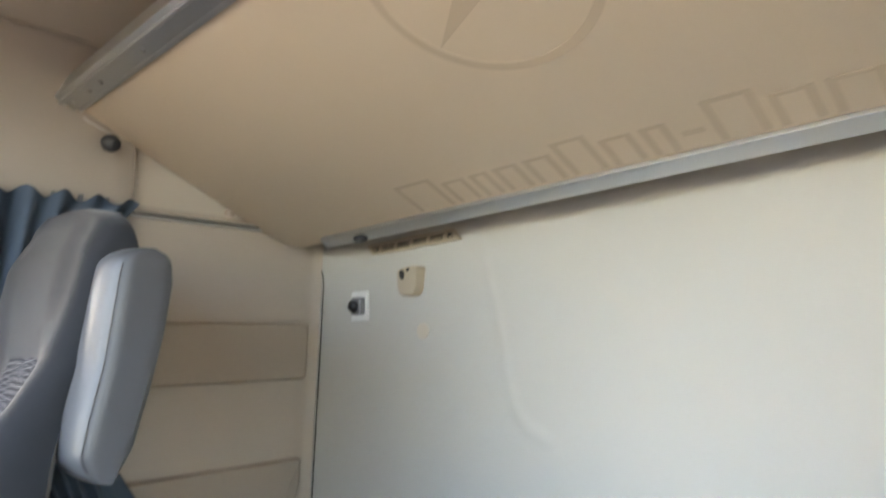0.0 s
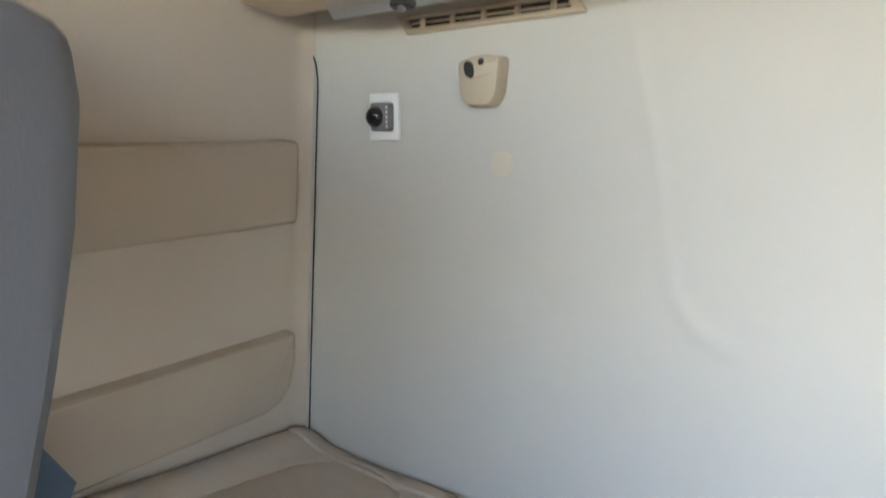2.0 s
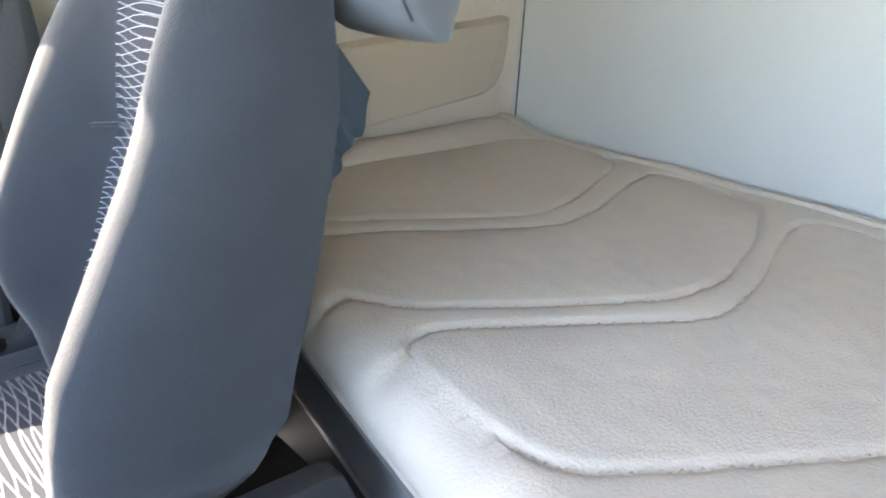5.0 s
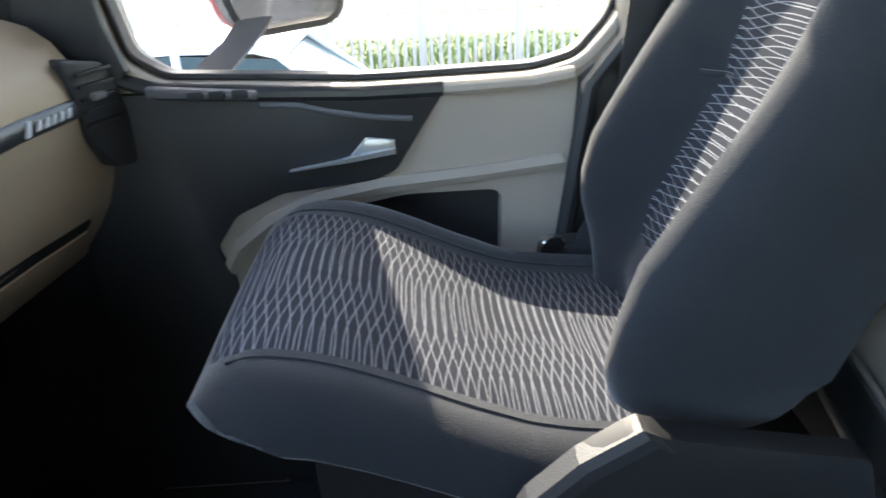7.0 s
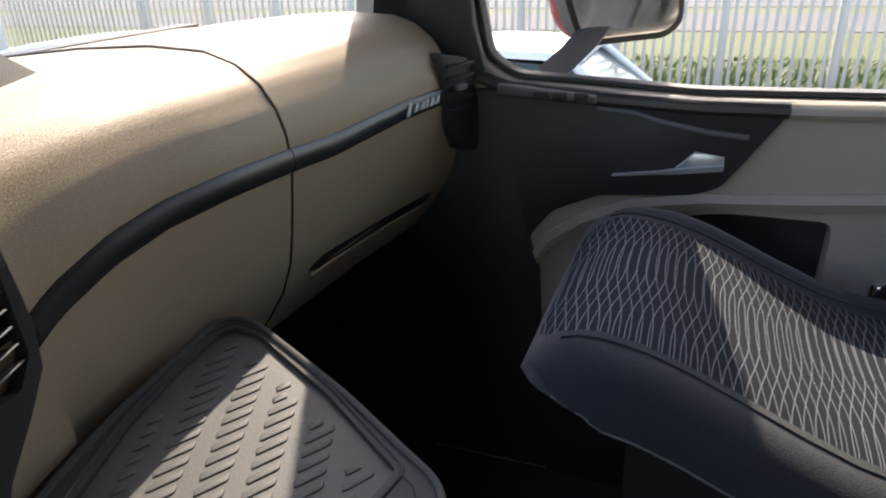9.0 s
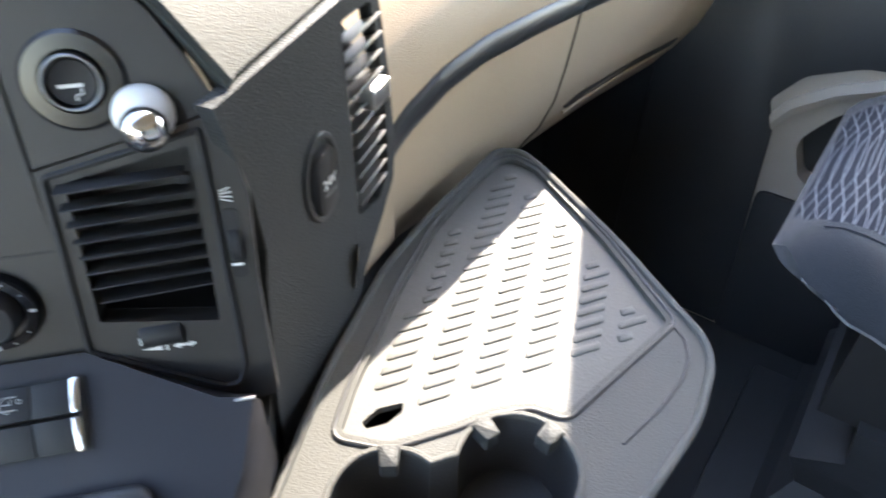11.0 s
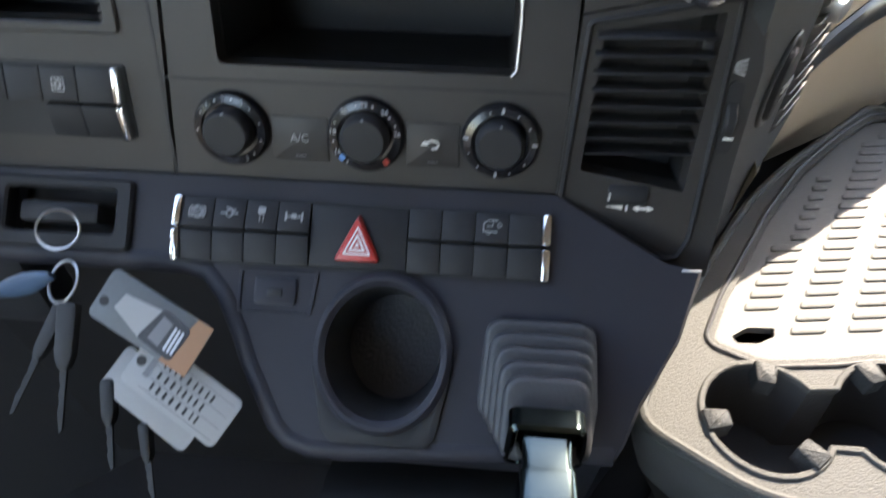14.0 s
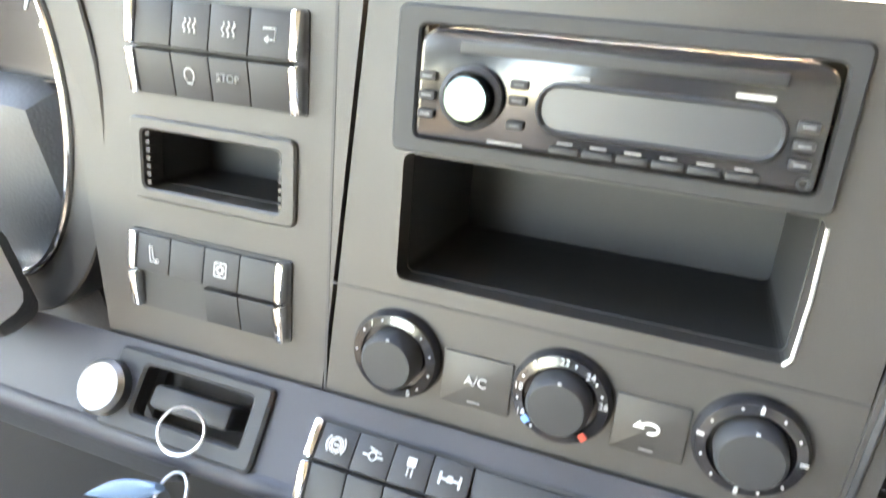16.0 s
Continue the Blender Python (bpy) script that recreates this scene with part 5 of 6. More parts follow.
def heater_knob(x, label, ticks, texts=()):
    th = thing("heater_knob", label, "knob", CON @ rad(UPF, x, 0.0105), group="heater controls")
    b = part("bezel", lathe([(0.0222, 0.0), (0.0222, 0.003), (0.0205, 0.006), (0.0165, 0.0068), (0.0160, 0.004), (0.0005, 0.003)], None, 48), M_GLOSS, th)
    k = part("knob", lathe([(0.0140, 0.003), (0.0136, 0.012), (0.0118, 0.0148), (0.0005, 0.0152)], None, 40), M_BUTTON, th)
    part("pointer", box(-0.0008, 0.0085, 0.0120, 0.0008, 0.0126, 0.0146, 0.0002), M_PRINT, k, "white pointer mark")
    for a in ticks:
        part("tick", slab(disc(0, 0, 0.0006, 8), 0.0, 0.0006, 0, Matrix.Translation((0.0186 * math.cos(radians(a)), 0.0186 * math.sin(radians(a)), 0.0062))), M_PRINT, b, smooth=False)
    for a, t in texts:
        words("numeral", t, 0.0042, Matrix.Translation((0.0186 * math.cos(radians(a)), 0.0186 * math.sin(radians(a)), 0.0066)), M_PRINT, b)
    return th


heater_knob(-0.1850, "black fan control knob with white ticks", [110, 80, 45, 15, -15, -45, 145, 180], [(128, "1"), (95, "2"), (62, "3"), (-62, "5")])
hk = heater_knob(-0.1065, "black temperature knob with a numbered scale", [105, 75, 40, 22, 155, 190, 235], [(210, "16"), (172, "18"), (128, "20"), (90, "22"), (52, "24"), (8, "26")])
part("cold_mark", slab([(-0.0022, 0), (0, -0.0022), (0.0022, 0), (0, 0.0022)], 0, 0.0008, 0, Matrix.Translation((-0.0135, -0.0125, 0.0065))), mat("blue_print", (0.10, 0.25, 0.55), 0.6), hk, smooth=False)
part("warm_mark", slab([(-0.0022, 0), (0, -0.0022), (0.0022, 0), (0, 0.0022)], 0, 0.0008, 0, Matrix.Translation((0.0120, -0.0140, 0.0065))), mat("red_print", (0.5, 0.06, 0.04), 0.6), hk, smooth=False)
h3 = heater_knob(-0.0300, "black air distribution knob with white symbols", [110, 60, 30, 150, 200, 230, -40, -70], [])
for a in (88, 172, 0, -95):
    part("air_sign", box(-0.0015, -0.0007, 0, 0.0015, 0.0007, 0.0006, 0, Matrix.Translation((0.0195 * math.cos(radians(a)), 0.0188 * math.sin(radians(a)), 0.0064)) @ pose(0, 0, 0, 0, 0, a)), M_PRINT, h3)
for x0, x1, nm in ((-0.1620, -0.1290, "ac_button"), (-0.0835, -0.0530, "recirculation_button")):
    bt = part(nm, slab(rect(x0, -0.0075, x1, 0.0190, 0.001), 0.0, 0.0014, 0.0006, UPF), M_PANEL, con)
    part("lamp_dash", box((x0 + x1) / 2 - 0.003, -0.0045, 0.0022, (x0 + x1) / 2 + 0.003, -0.0037, 0.0026, 0, UPF), M_GREY, bt)
    if nm[0] == "a":
        words("caption", "A/C", 0.0066, rad(UPF, (x0 + x1) / 2, 0.0065, 0.0024), M_PRINT, bt)
    else:
        part("loop_sign", tube([rad(UPF, (x0 + x1) / 2, 0.0065, 0.0026) @ Vector((0.0036 * math.cos(radians(a)), 0.0024 * math.sin(radians(a)), 0)) for a in range(-100, 181, 20)], 0.0006, 5), M_WHITE, bt)
        part("loop_head", slab([(-0.0068, 0.0062), (-0.0022, 0.0062), (-0.0045, 0.0090)], 0.0, 0.0006, 0, rad(UPF, (x0 + x1) / 2, 0.0, 0.0024)), M_WHITE, bt, smooth=False)


# switch rows
def sign(kind, F, material, parent):
    """A small printed symbol."""
    bm = bmesh.new()
    if kind == "brake":
        for r in (0.0030, 0.0045):
            ring(disc(0, 0, r + 0.0004, 20), disc(0, 0, r - 0.0004, 20), 0, 0.0004, 0, F, bm)
        merge(bm, box(-0.0016, -0.0006, 0, 0.0016, 0.0006, 0.0004, 0, F))
        for q in (-1, 1):
            tube([F @ Vector((q * 0.0062 * math.cos(radians(a)), 0.0062 * math.sin(radians(a)), 0.0002)) for a in range(-45, 46, 15)], 0.0005, 5, bm)
    elif kind == "diff":
        ring(disc(0, 0, 0.0028, 18), disc(0, 0, 0.0020, 18), 0, 0.0004, 0, F, bm)
        merge(bm, box(-0.0065, -0.0006, 0, -0.0026, 0.0006, 0.0004, 0, F))
        merge(bm, box(0.0026, -0.0006, 0, 0.0065, 0.0006, 0.0004, 0, F))
        merge(bm, box(-0.004, 0.0030, 0, 0.004, 0.0040, 0.0004, 0, F @ pose(0, 0, 0, 0, 0, -15)))
    elif kind == "light":
        slab(rect(-0.0028, 0.0005, 0.0028, 0.0060, 0.001), 0, 0.0004, 0, F, bm)
        for q in (-0.0015, 0.0012):
            merge(bm, box(q, -0.005, 0, q + 0.0007, -0.0005, 0.0004, 0, F))
    elif kind == "axle":
        merge(bm, box(-0.0060, -0.0006, 0, 0.0060, 0.0006, 0.0004, 0, F))
        for q in (-0.0066, 0.0054):
            merge(bm, box(q, -0.0034, 0, q + 0.0014, 0.0034, 0.0004, 0, F))
        slab(rect(-0.0018, -0.0014, 0.0018, 0.0022, 0.0006), 0, 0.0004, 0, F, bm)
    elif kind == "truck":
        for p in (((-0.006, -0.003), (-0.006, 0.003), (-0.003, 0.0055), (0.004, 0.0055)), ((-0.006, -0.003), (0.004, -0.003)), ((-0.004, 0.001), (0.0005, 0.001), (0.0005, 0.004))):
            tube([F @ Vector((*q, 0.0002)) for q in p], 0.0004, 5, bm)
        ring(disc(-0.002, -0.0038, 0.0014, 12), disc(-0.002, -0.0038, 0.0008, 12), 0, 0.0004, 0, F, bm)
        ring(disc(0.0055, 0.002, 0.0018, 12), disc(0.0055, 0.002, 0.0012, 12), 0, 0.0004, 0, F, bm)
    elif kind == "gear":
        ring(rect(-0.0048, -0.0048, 0.0048, 0.0048, 0.0014), rect(-0.0040, -0.0040, 0.0040, 0.0040, 0.001), 0, 0.0004, 0, F, bm)
        ring(disc(0, 0, 0.0026, 14), disc(0, 0, 0.0016, 14), 0, 0.0004, 0, F, bm)
        for k in range(8):
            merge(bm, box(0.0024, -0.0004, 0, 0.0034, 0.0004, 0.0004, 0, F @ pose(0, 0, 0, 0, 0, 45 * k)))
    elif kind == "seat":
        tube([F @ Vector(p) for p in ((-0.003, 0.005, 0), (-0.001, 0.005, 0), (0.001, -0.003, 0), (0.004, -0.003, 0), (0.004, -0.005, 0), (-0.0015, -0.005, 0), (-0.003, 0.005, 0))], 0.0004, 5, bm)
        ring(disc(0.0042, -0.004, 0.0015, 12), disc(0.0042, -0.004, 0.0009, 12), 0, 0.0004, 0, F, bm)
    elif kind == "arrow":
        tube([F @ Vector(p) for p in ((-0.004, 0.003, 0), (0.004, 0.003, 0), (0.004, -0.003, 0), (0.0, -0.003, 0))], 0.0004, 5, bm)
        slab([(0.0, -0.005), (0.0, -0.001), (-0.003, -0.003)], 0, 0.0004, 0, F, bm)
    elif kind == "lamp":
        tube([F @ Vector((0.0035 * math.cos(radians(a)) - 0.001, 0.004 * math.sin(radians(a)) + 0.001, 0)) for a in range(-50, 231, 20)], 0.0004, 5, bm)
        merge(bm, box(-0.003, -0.004, 0, 0.001, -0.0032, 0.0004, 0, F))
    elif kind == "wave":
        for q in (-0.0035, 0.0, 0.0035):
            tube([F @ Vector((q + 0.0008 * math.sin(i * 1.2), -0.004 + i * 0.001, 0)) for i in range(9)], 0.0004, 5, bm)
    return part("symbol", bm, material, parent, "white printed symbol", smooth=False)


def switch_row(name, label, F, x0, x1, y0, y1, cols, symbols, skip=()):
    """Two lines of rocker switches between chrome end clips."""
    th = thing(name, label, "switch panel", CON @ F)
    part("bed", slab(rect(x0 - 0.0015, y0 - 0.0018, x1 + 0.0015, y1 + 0.0018, 0.002), -0.004, 0.0012, 0), M_DARK, th)
    cw = 0.0052
    w = (x1 - x0 - 2 * cw) / cols
    ym = (y0 + y1) / 2
    for c in range(cols):
        for r_ in range(2):
            if (c, r_) in skip:
                continue
            a, b = x0 + cw + c * w + 0.0002, x0 + cw + (c + 1) * w - 0.0002
            lo, hi = (ym + 0.0004, y1) if r_ == 0 else (y0, ym - 0.0004)
            F2 = Matrix.Translation((0, (lo + hi) / 2, 0.001)) @ pose(0, 0, 0, (-9 if r_ == 0 else 9), 0, 0)
            k = part("rocker", box(a, -(hi - lo) / 2, -0.003, b, (hi - lo) / 2, 0.0042, 0.0006, F2), M_BUTTON, th)
            if (c, r_) in symbols:
                sign(symbols[(c, r_)], F2 @ Matrix.Translation(((a + b) / 2, 0.0, 0.0044)) @ Matrix.Diagonal((0.8, 0.8, 1, 1)), M_PRINT, k)
    for a in (x0, x1 - cw):
        for lo, hi, t in ((ym + 0.0003, y1 + 0.001, -7), (y0 - 0.001, ym - 0.0003, 7)):
            part("end_clip", box(a, -(hi - lo) / 2, -0.003, a + cw, (hi - lo) / 2, 0.0058, 0.0016, Matrix.Translation((0, (lo + hi) / 2, 0.001)) @ pose(0, 0, 0, t, 0, 0)), M_CHROME, th, "chrome end clip")
    return th


hz = switch_row("switch_row", "long row of black rocker switches with chrome end clips", LPF, -0.2205, 0.0025, -0.0360, 0.0000, 11,
                {(0, 0): "brake", (1, 0): "diff", (2, 0): "light", (3, 0): "axle", (9, 0): "truck"}, {(4, 0), (4, 1), (5, 0), (5, 1), (6, 0), (6, 1)})
part("blank_rocker", box(-0.1378, -0.036, -0.002, -0.0803, 0.0, 0.0035, 0.001), M_BUTTON, hz)
tri = [(-0.1228, -0.0322), (-0.0952, -0.0322), (-0.1090, -0.0042)]
hb = part("hazard_button", slab(rounded(tri, 0.003), 0.002, 0.0072, 0.0016), M_RED, hz, "red triangular hazard button")
for a_, b_ in ((0.60, 0.50), (0.36, 0.24), (0.10, 0.02)):
    part("hazard_line", ring([(-0.109 + (x + 0.109) * a_, -0.0229 + (y + 0.0229) * a_) for x, y in tri], [(-0.109 + (x + 0.109) * b_, -0.0229 + (y + 0.0229) * b_) for x, y in tri], 0.0072, 0.0077, 0, None), M_WHITE, hb, smooth=False)
switch_row("switch_block", "block of eight rocker switches with chrome end clips", UPF, -0.3400, -0.2450, 0.0020, 0.0420, 4, {(0, 0): "seat", (2, 0): "gear"}, {(0, 1), (1, 1)})
sb = switch_row("switch_block", "upper block of eight rocker switches with chrome end clips", UPF, -0.3330, -0.2380, 0.1160, 0.1580, 4, {(1, 0): "wave", (2, 0): "wave", (3, 0): "arrow", (1, 1): "lamp"})
words("caption", "STOP", 0.0052, Matrix.Translation((-0.2750, 0.1270, 0.0062)), M_GREY, sb)

# lower panel: outline with the curved knee cut-out, lock flap, ashtray cup, gear lever
low_out = [(-0.44, 0.012), (-0.44, -0.038), (-0.257, -0.039), (-0.2154, -0.039), (-0.199, -0.043), (-0.186, -0.058), (-0.176, -0.078), (-0.168, -0.097), (-0.150, -0.131), (-0.142, -0.1385), (-0.130, -0.1425), (-0.1124, -0.1430), (-0.060, -0.140), (0.0, -0.137), (0.044, -0.1345), (0.0483, -0.1268), (0.0568, -0.1041), (0.0773, -0.0645), (0.0880, -0.0262), (0.069, -0.0225), (0.0045, 0.0135), (-0.22, 0.014)]
CUP = disc(-0.0902, -0.084, 0.0385, 40, 0.0337)
IGN = rect(-0.327, -0.026, -0.255, 0.004, 0.003)
part("lower_panel", plate(low_out, [CUP, IGN], -0.010, 0.0, LPF), M_LOWER, con, smooth=False)
part("knee_edge", tube([LPF @ Vector((x, y + 0.002, -0.0065)) for x, y in low_out[1:15]], 0.0080, 12), M_LOWER, con, "rounded edge above the knee space")
part("under_body", loft([[LPF @ Vector((x, y, -0.012)) for x, y in low_out[2:15]], [LPF @ Vector((x * 0.98, y + 0.015, -0.09)) for x, y in low_out[2:15]]], close=False, caps=False), M_BLACK, con)
APR = [LPF @ Vector((x, y, -0.001)) for x, y in low_out[14:19]]
part("side_apron", loft([APR, [p + Vector((0.003, 0.002, -0.006)) for p in APR], [p + Vector((0.000, 0.02, -0.12)) for p in APR], [p + Vector((-0.01, 0.04, -0.45)) for p in APR]], close=False, caps=False), M_LOWER, con, "dull black apron beside the panel")
part("notch_wall", loft([[LPF @ Vector((x, y, q)) for x, y in low_out[18:21]] for q in (-0.001, -0.06)], close=False, caps=False), M_LOWER, con)
part("corner_clip", box(0.078, -0.0268, -0.001, 0.089, -0.0252, 0.0012, 0.0004, LPF), M_PRINT, con, "pale edge of a trim clip")
part("core", slab([(-0.39, -0.10), (0.10, -0.10), (0.10, 0.06), (0.06, 0.14), (0.0, 0.172), (-0.38, 0.18)], -0.125, -0.115, 0, UPF), M_DARK, con)
cup = thing("ashtray_cup", "round black ashtray cup set in the console", "ashtray", CON @ LPF)
part("rim", ring(disc(-0.0902, -0.084, 0.0470, 56, 0.0402), disc(-0.0902, -0.084, 0.0385, 56, 0.0337), -0.004, 0.008, 0.0030), M_LOWER, cup)
part("well", lathe([(0.0338, 0.004), (0.033, -0.03), (0.030, -0.055), (0.0005, -0.056)], Matrix.Translation((-0.0902, -0.084, 0)) @ Matrix.Diagonal((1, 1.142, 1, 1)), 48, caps=False), M_BLACK, cup)
part("skirt", slab([(-0.1315, -0.094), (-0.1235, -0.130), (-0.1175, -0.1365), (-0.063, -0.1365), (-0.0575, -0.131), (-0.0500, -0.094)] + [(-0.0902 + 0.038 * math.cos(radians(q)), -0.084 + 0.0445 * math.sin(radians(q))) for q in range(-15, -166, -10)], -0.002, 0.0035, 0.0012), M_BUTTON, cup)
flap = thing("socket_flap", "small black square flap with a catch on the console", "flap", CON @ LPF)
part("frame", ring(rounded([(-0.1790, -0.0660), (-0.1345, -0.0660), (-0.1310, -0.0395), (-0.1790, -0.0395)], 0.003), rounded([(-0.1770, -0.0640), (-0.1365, -0.0640), (-0.1332, -0.0415), (-0.1770, -0.0415)], 0.002), 0.0, 0.0012, 0.0003), M_LOWER, flap)
fl = part("lid", slab(rect(-0.1690, -0.0600, -0.1440, -0.0445, 0.002), 0.0, 0.0022, 0.0008), M_LOWER, flap)
part("catch", box(-0.1610, -0.0550, 0.002, -0.1520, -0.0505, 0.0032, 0.0006), M_DARK, fl)
gear = thing("gear_lever", "chrome lever in a black ribbed rubber boot", "lever", CON @ LPF)
for k in range(5):
    cx, cy, hw, hh, z = -0.0005 + 0.0006 * k, -0.088 - 0.0055 * k, 0.0345 - 0.0024 * k, 0.0285 - 0.0016 * k, 0.0072 * k
    part("boot_fold", slab(rounded([(cx - hw, cy - hh), (cx + hw, cy - hh), (cx + hw * 0.90, cy + hh), (cx - hw * 0.90, cy + hh)], 0.011, 6), z - 0.003, z + 0.0080, 0.0036, None, None, 4), M_BLACK, gear, "black rubber boot fold")
FG = LPF.inverted() @ axes(LPF @ Vector((0.0015, -0.117, 0.036)), (1, 0, 0), (0, 0.15, 0.98))
collar = rounded([(-0.0215, -0.017), (0.0215, -0.017), (0.0195, 0.016), (-0.0195, 0.016)], 0.006)
part("collar", ring(collar, inset(collar, 0.0045), -0.004, 0.009, 0.002, FG), M_LEVER, gear, "chrome collar")
part("collar_inner", slab(inset(collar, 0.004), -0.004, 0.004, 0.001, FG), M_LEVER, gear)
part("neck", loft([[FG @ Vector((x, y, q)) for x, y in rounded([(-w, -h), (w, -h), (w * 0.93, h), (-w * 0.93, h)], 0.004)] for w, h, q in ((0.0155, 0.0120, 0.003), (0.0138, 0.0105, 0.009), (0.0132, 0.0095, 0.018), (0.0132, 0.0095, 0.029))]), M_LEVER, gear)
part("grip", slab(rounded([(-0.0145, -0.017), (0.0145, -0.017), (0.0138, 0.010), (-0.0138, 0.010)], 0.005), 0.027, 0.050, 0.006, FG, None, 4), M_LEVER, gear, "chrome grip")
part("grip_inlay", slab(rounded([(-0.0100, -0.0125), (0.0100, -0.0125), (0.0095, 0.0055), (-0.0095, 0.0055)], 0.004), 0.0485, 0.0507, 0.0008, FG), M_DIAL, gear, "satin end plate of the grip")

# ignition switch with keys
ign = thing("ignition_switch", "black recessed ignition slot with a silver push knob", "switch", CON @ LPF)
part("frame", ring(rect(-0.345, -0.0345, -0.247, 0.0085, 0.004), rect(-0.325, -0.0245, -0.257, 0.0020, 0.003), -0.002, 0.004, 0.0015), M_BUTTON, ign)
part("recess", slab(rect(-0.327, -0.026, -0.255, 0.004, 0.003), -0.022, -0.018, 0), M_DARK, ign)
part("key_block", box(-0.318, -0.019, -0.02, -0.268, -0.006, 0.002, 0.003), M_BUTTON, ign)
part("push_knob", lathe([(0.0150, 0.004), (0.0150, 0.010), (0.0125, 0.0125), (0.0005, 0.0135)], Matrix.Translation((-0.3435, -0.0155, 0)), 36), M_DIAL, ign, "satin silver push knob")


# keys hanging from the switch
keys = thing("key_bunch", "bunch of keys with two plastic tags on steel rings", "keys", CON)


def kp(x, y, z, out=0.012):
    """A point in front of the lower panel."""
    q = LPF @ Vector((x, (z - 1.013) * 1.6, out))
    return q


def torus(c, n, R, r):
    n = Vector(n).normalized()
    a = n.orthogonal().normalized()
    b = n.cross(a)
    return tube([Vector(c) + (a * math.cos(2 * math.pi * i / 28) + b * math.sin(2 * math.pi * i / 28)) * R for i in range(29)], r, 8, caps=False)


VIEW = (LPF.to_3x3() @ Vector((0, 0, 1)))
part("ring", torus(kp(-0.287, 0, 0.998, 0.010), VIEW + Vector((0.3, 0, 0)), 0.0118, 0.0008), M_STEEL, keys)
part("ring", torus(kp(-0.278, 0, 0.979, 0.014), VIEW + Vector((-0.4, 0.2, 0)), 0.0125, 0.0009), M_STEEL, keys)
M_FOB = mat("blue_fob", (0.10, 0.17, 0.28), 0.35, vary=0.1)
part("key_fob", loft([[kp(-0.285 - 0.038 * t + 0.0, 0, 0.981 - 0.009 * t, 0.014) + Vector((0, 0, 1)) * (0.009 * math.sin(math.pi * min(t * 0.85 + 0.12, 1)) * math.sin(2 * math.pi * i / 12)) + VIEW * (0.004 * math.cos(2 * math.pi * i / 12)) for i in range(12)] for t in [k / 8 for k in range(9)]]), M_FOB, keys, "blue plastic key fob")


M_KEY = mat("worn_key_steel", (0.045, 0.045, 0.045), 0.45, 1.0, vary=0.1)


def key(a, b, w, m, parent):
    a, b = Vector(a), Vector(b)
    d = (b - a).normalized()
    s_ = d.cross(VIEW).normalized()
    F = Matrix((( s_.x, d.x, VIEW.x, a.x), (s_.y, d.y, VIEW.y, a.y), (s_.z, d.z, VIEW.z, a.z), (0, 0, 0, 1)))
    L = (b - a).length
    part("key_blade", slab([(-0.0021, L * 0.45), (0.0021, L * 0.45), (0.0021, L * 0.60), (0.0012, L * 0.64), (0.0021, L * 0.70), (0.0010, L * 0.77), (0.0020, L * 0.84), (0.0009, L * 0.92), (0.0, L), (-0.0019, L * 0.97)], -0.0008, 0.0008, 0.0003, F), M_KEY, parent, "steel key blade", smooth=False)
    part("key_head", slab(rounded([(-w, 0), (w, 0), (w * 0.9, L * 0.42), (w * 0.4, L * 0.52), (-w * 0.4, L * 0.52), (-w * 0.9, L * 0.42)], 0.004), -0.003, 0.003, 0.0015, F), m, parent, "black plastic key head")


key(kp(-0.277, 0, 0.972, 0.012), kp(-0.303, 0, 0.930, 0.012), 0.0046, M_DARK, keys)
key(kp(-0.272, 0, 0.972, 0.016), kp(-0.270, 0, 0.925, 0.016), 0.0062, M_DARK, keys)
key(kp(-0.250, 0, 0.945, 0.006), kp(-0.243, 0, 0.912, 0.006), 0.0045, M_KEY, keys)
key(kp(-0.226, 0, 0.930, 0.006), kp(-0.217, 0, 0.903, 0.006), 0.0035, M_KEY, keys)


def tag(c, along, hl, hw, out, m, label):
    """A rounded plastic tag; along: its long direction in the panel's plane."""
    c = LPF @ Vector((c[0], (c[1] - 1.013) * 1.6, out))
    d = (LPF.to_3x3() @ Vector((along[0], along[1], 0))).normalized()
    s_ = VIEW.cross(d).normalized()
    F = Matrix(((d.x, s_.x, VIEW.x, c.x), (d.y, s_.y, VIEW.y, c.y), (d.z, s_.z, VIEW.z, c.z), (0, 0, 0, 1)))
    return F, part("tag", slab(rect(-hl, -hw, hl, hw, 0.004), -0.0008, 0.0008, 0.0003, F), m, keys, label)


M_CARD = mat("tag_card", (0.30, 0.30, 0.295), 0.6, vary=0.08)
M_SKY = mat("tag_print_sky", (0.105, 0.115, 0.12), 0.5, vary=0.2, scale=200)
M_ORANGE = mat("tag_print_sand", (0.30, 0.15, 0.075), 0.5, vary=0.15)
F, t1 = tag((-0.221, 0.967), (0.85, -0.45), 0.034, 0.0155, 0.020, M_SKY, "printed plastic tag with a vehicle picture")
part("picture_ground", slab([(0.016, -0.0155), (0.034, -0.0155), (0.034, 0.0155), (0.024, 0.0155)], 0.0008, 0.0012, 0, F), M_ORANGE, t1, smooth=False)
part("picture_cab", slab(rounded([(-0.002, -0.011), (0.022, -0.013), (0.024, 0.008), (0.004, 0.011)], 0.003), 0.0010, 0.0015, 0, F), M_BLACK, t1, smooth=False)
part("picture_trailer", slab([(-0.022, -0.004), (-0.001, -0.011), (0.003, 0.009), (-0.020, 0.006)], 0.0008, 0.0012, 0, F), M_CARD, t1, smooth=False)
part("picture_glass", slab([(0.004, -0.008), (0.012, -0.009), (0.013, 0.006), (0.006, 0.007)], 0.0015, 0.0018, 0, F), M_GREY, t1, smooth=False)
for k in range(3):
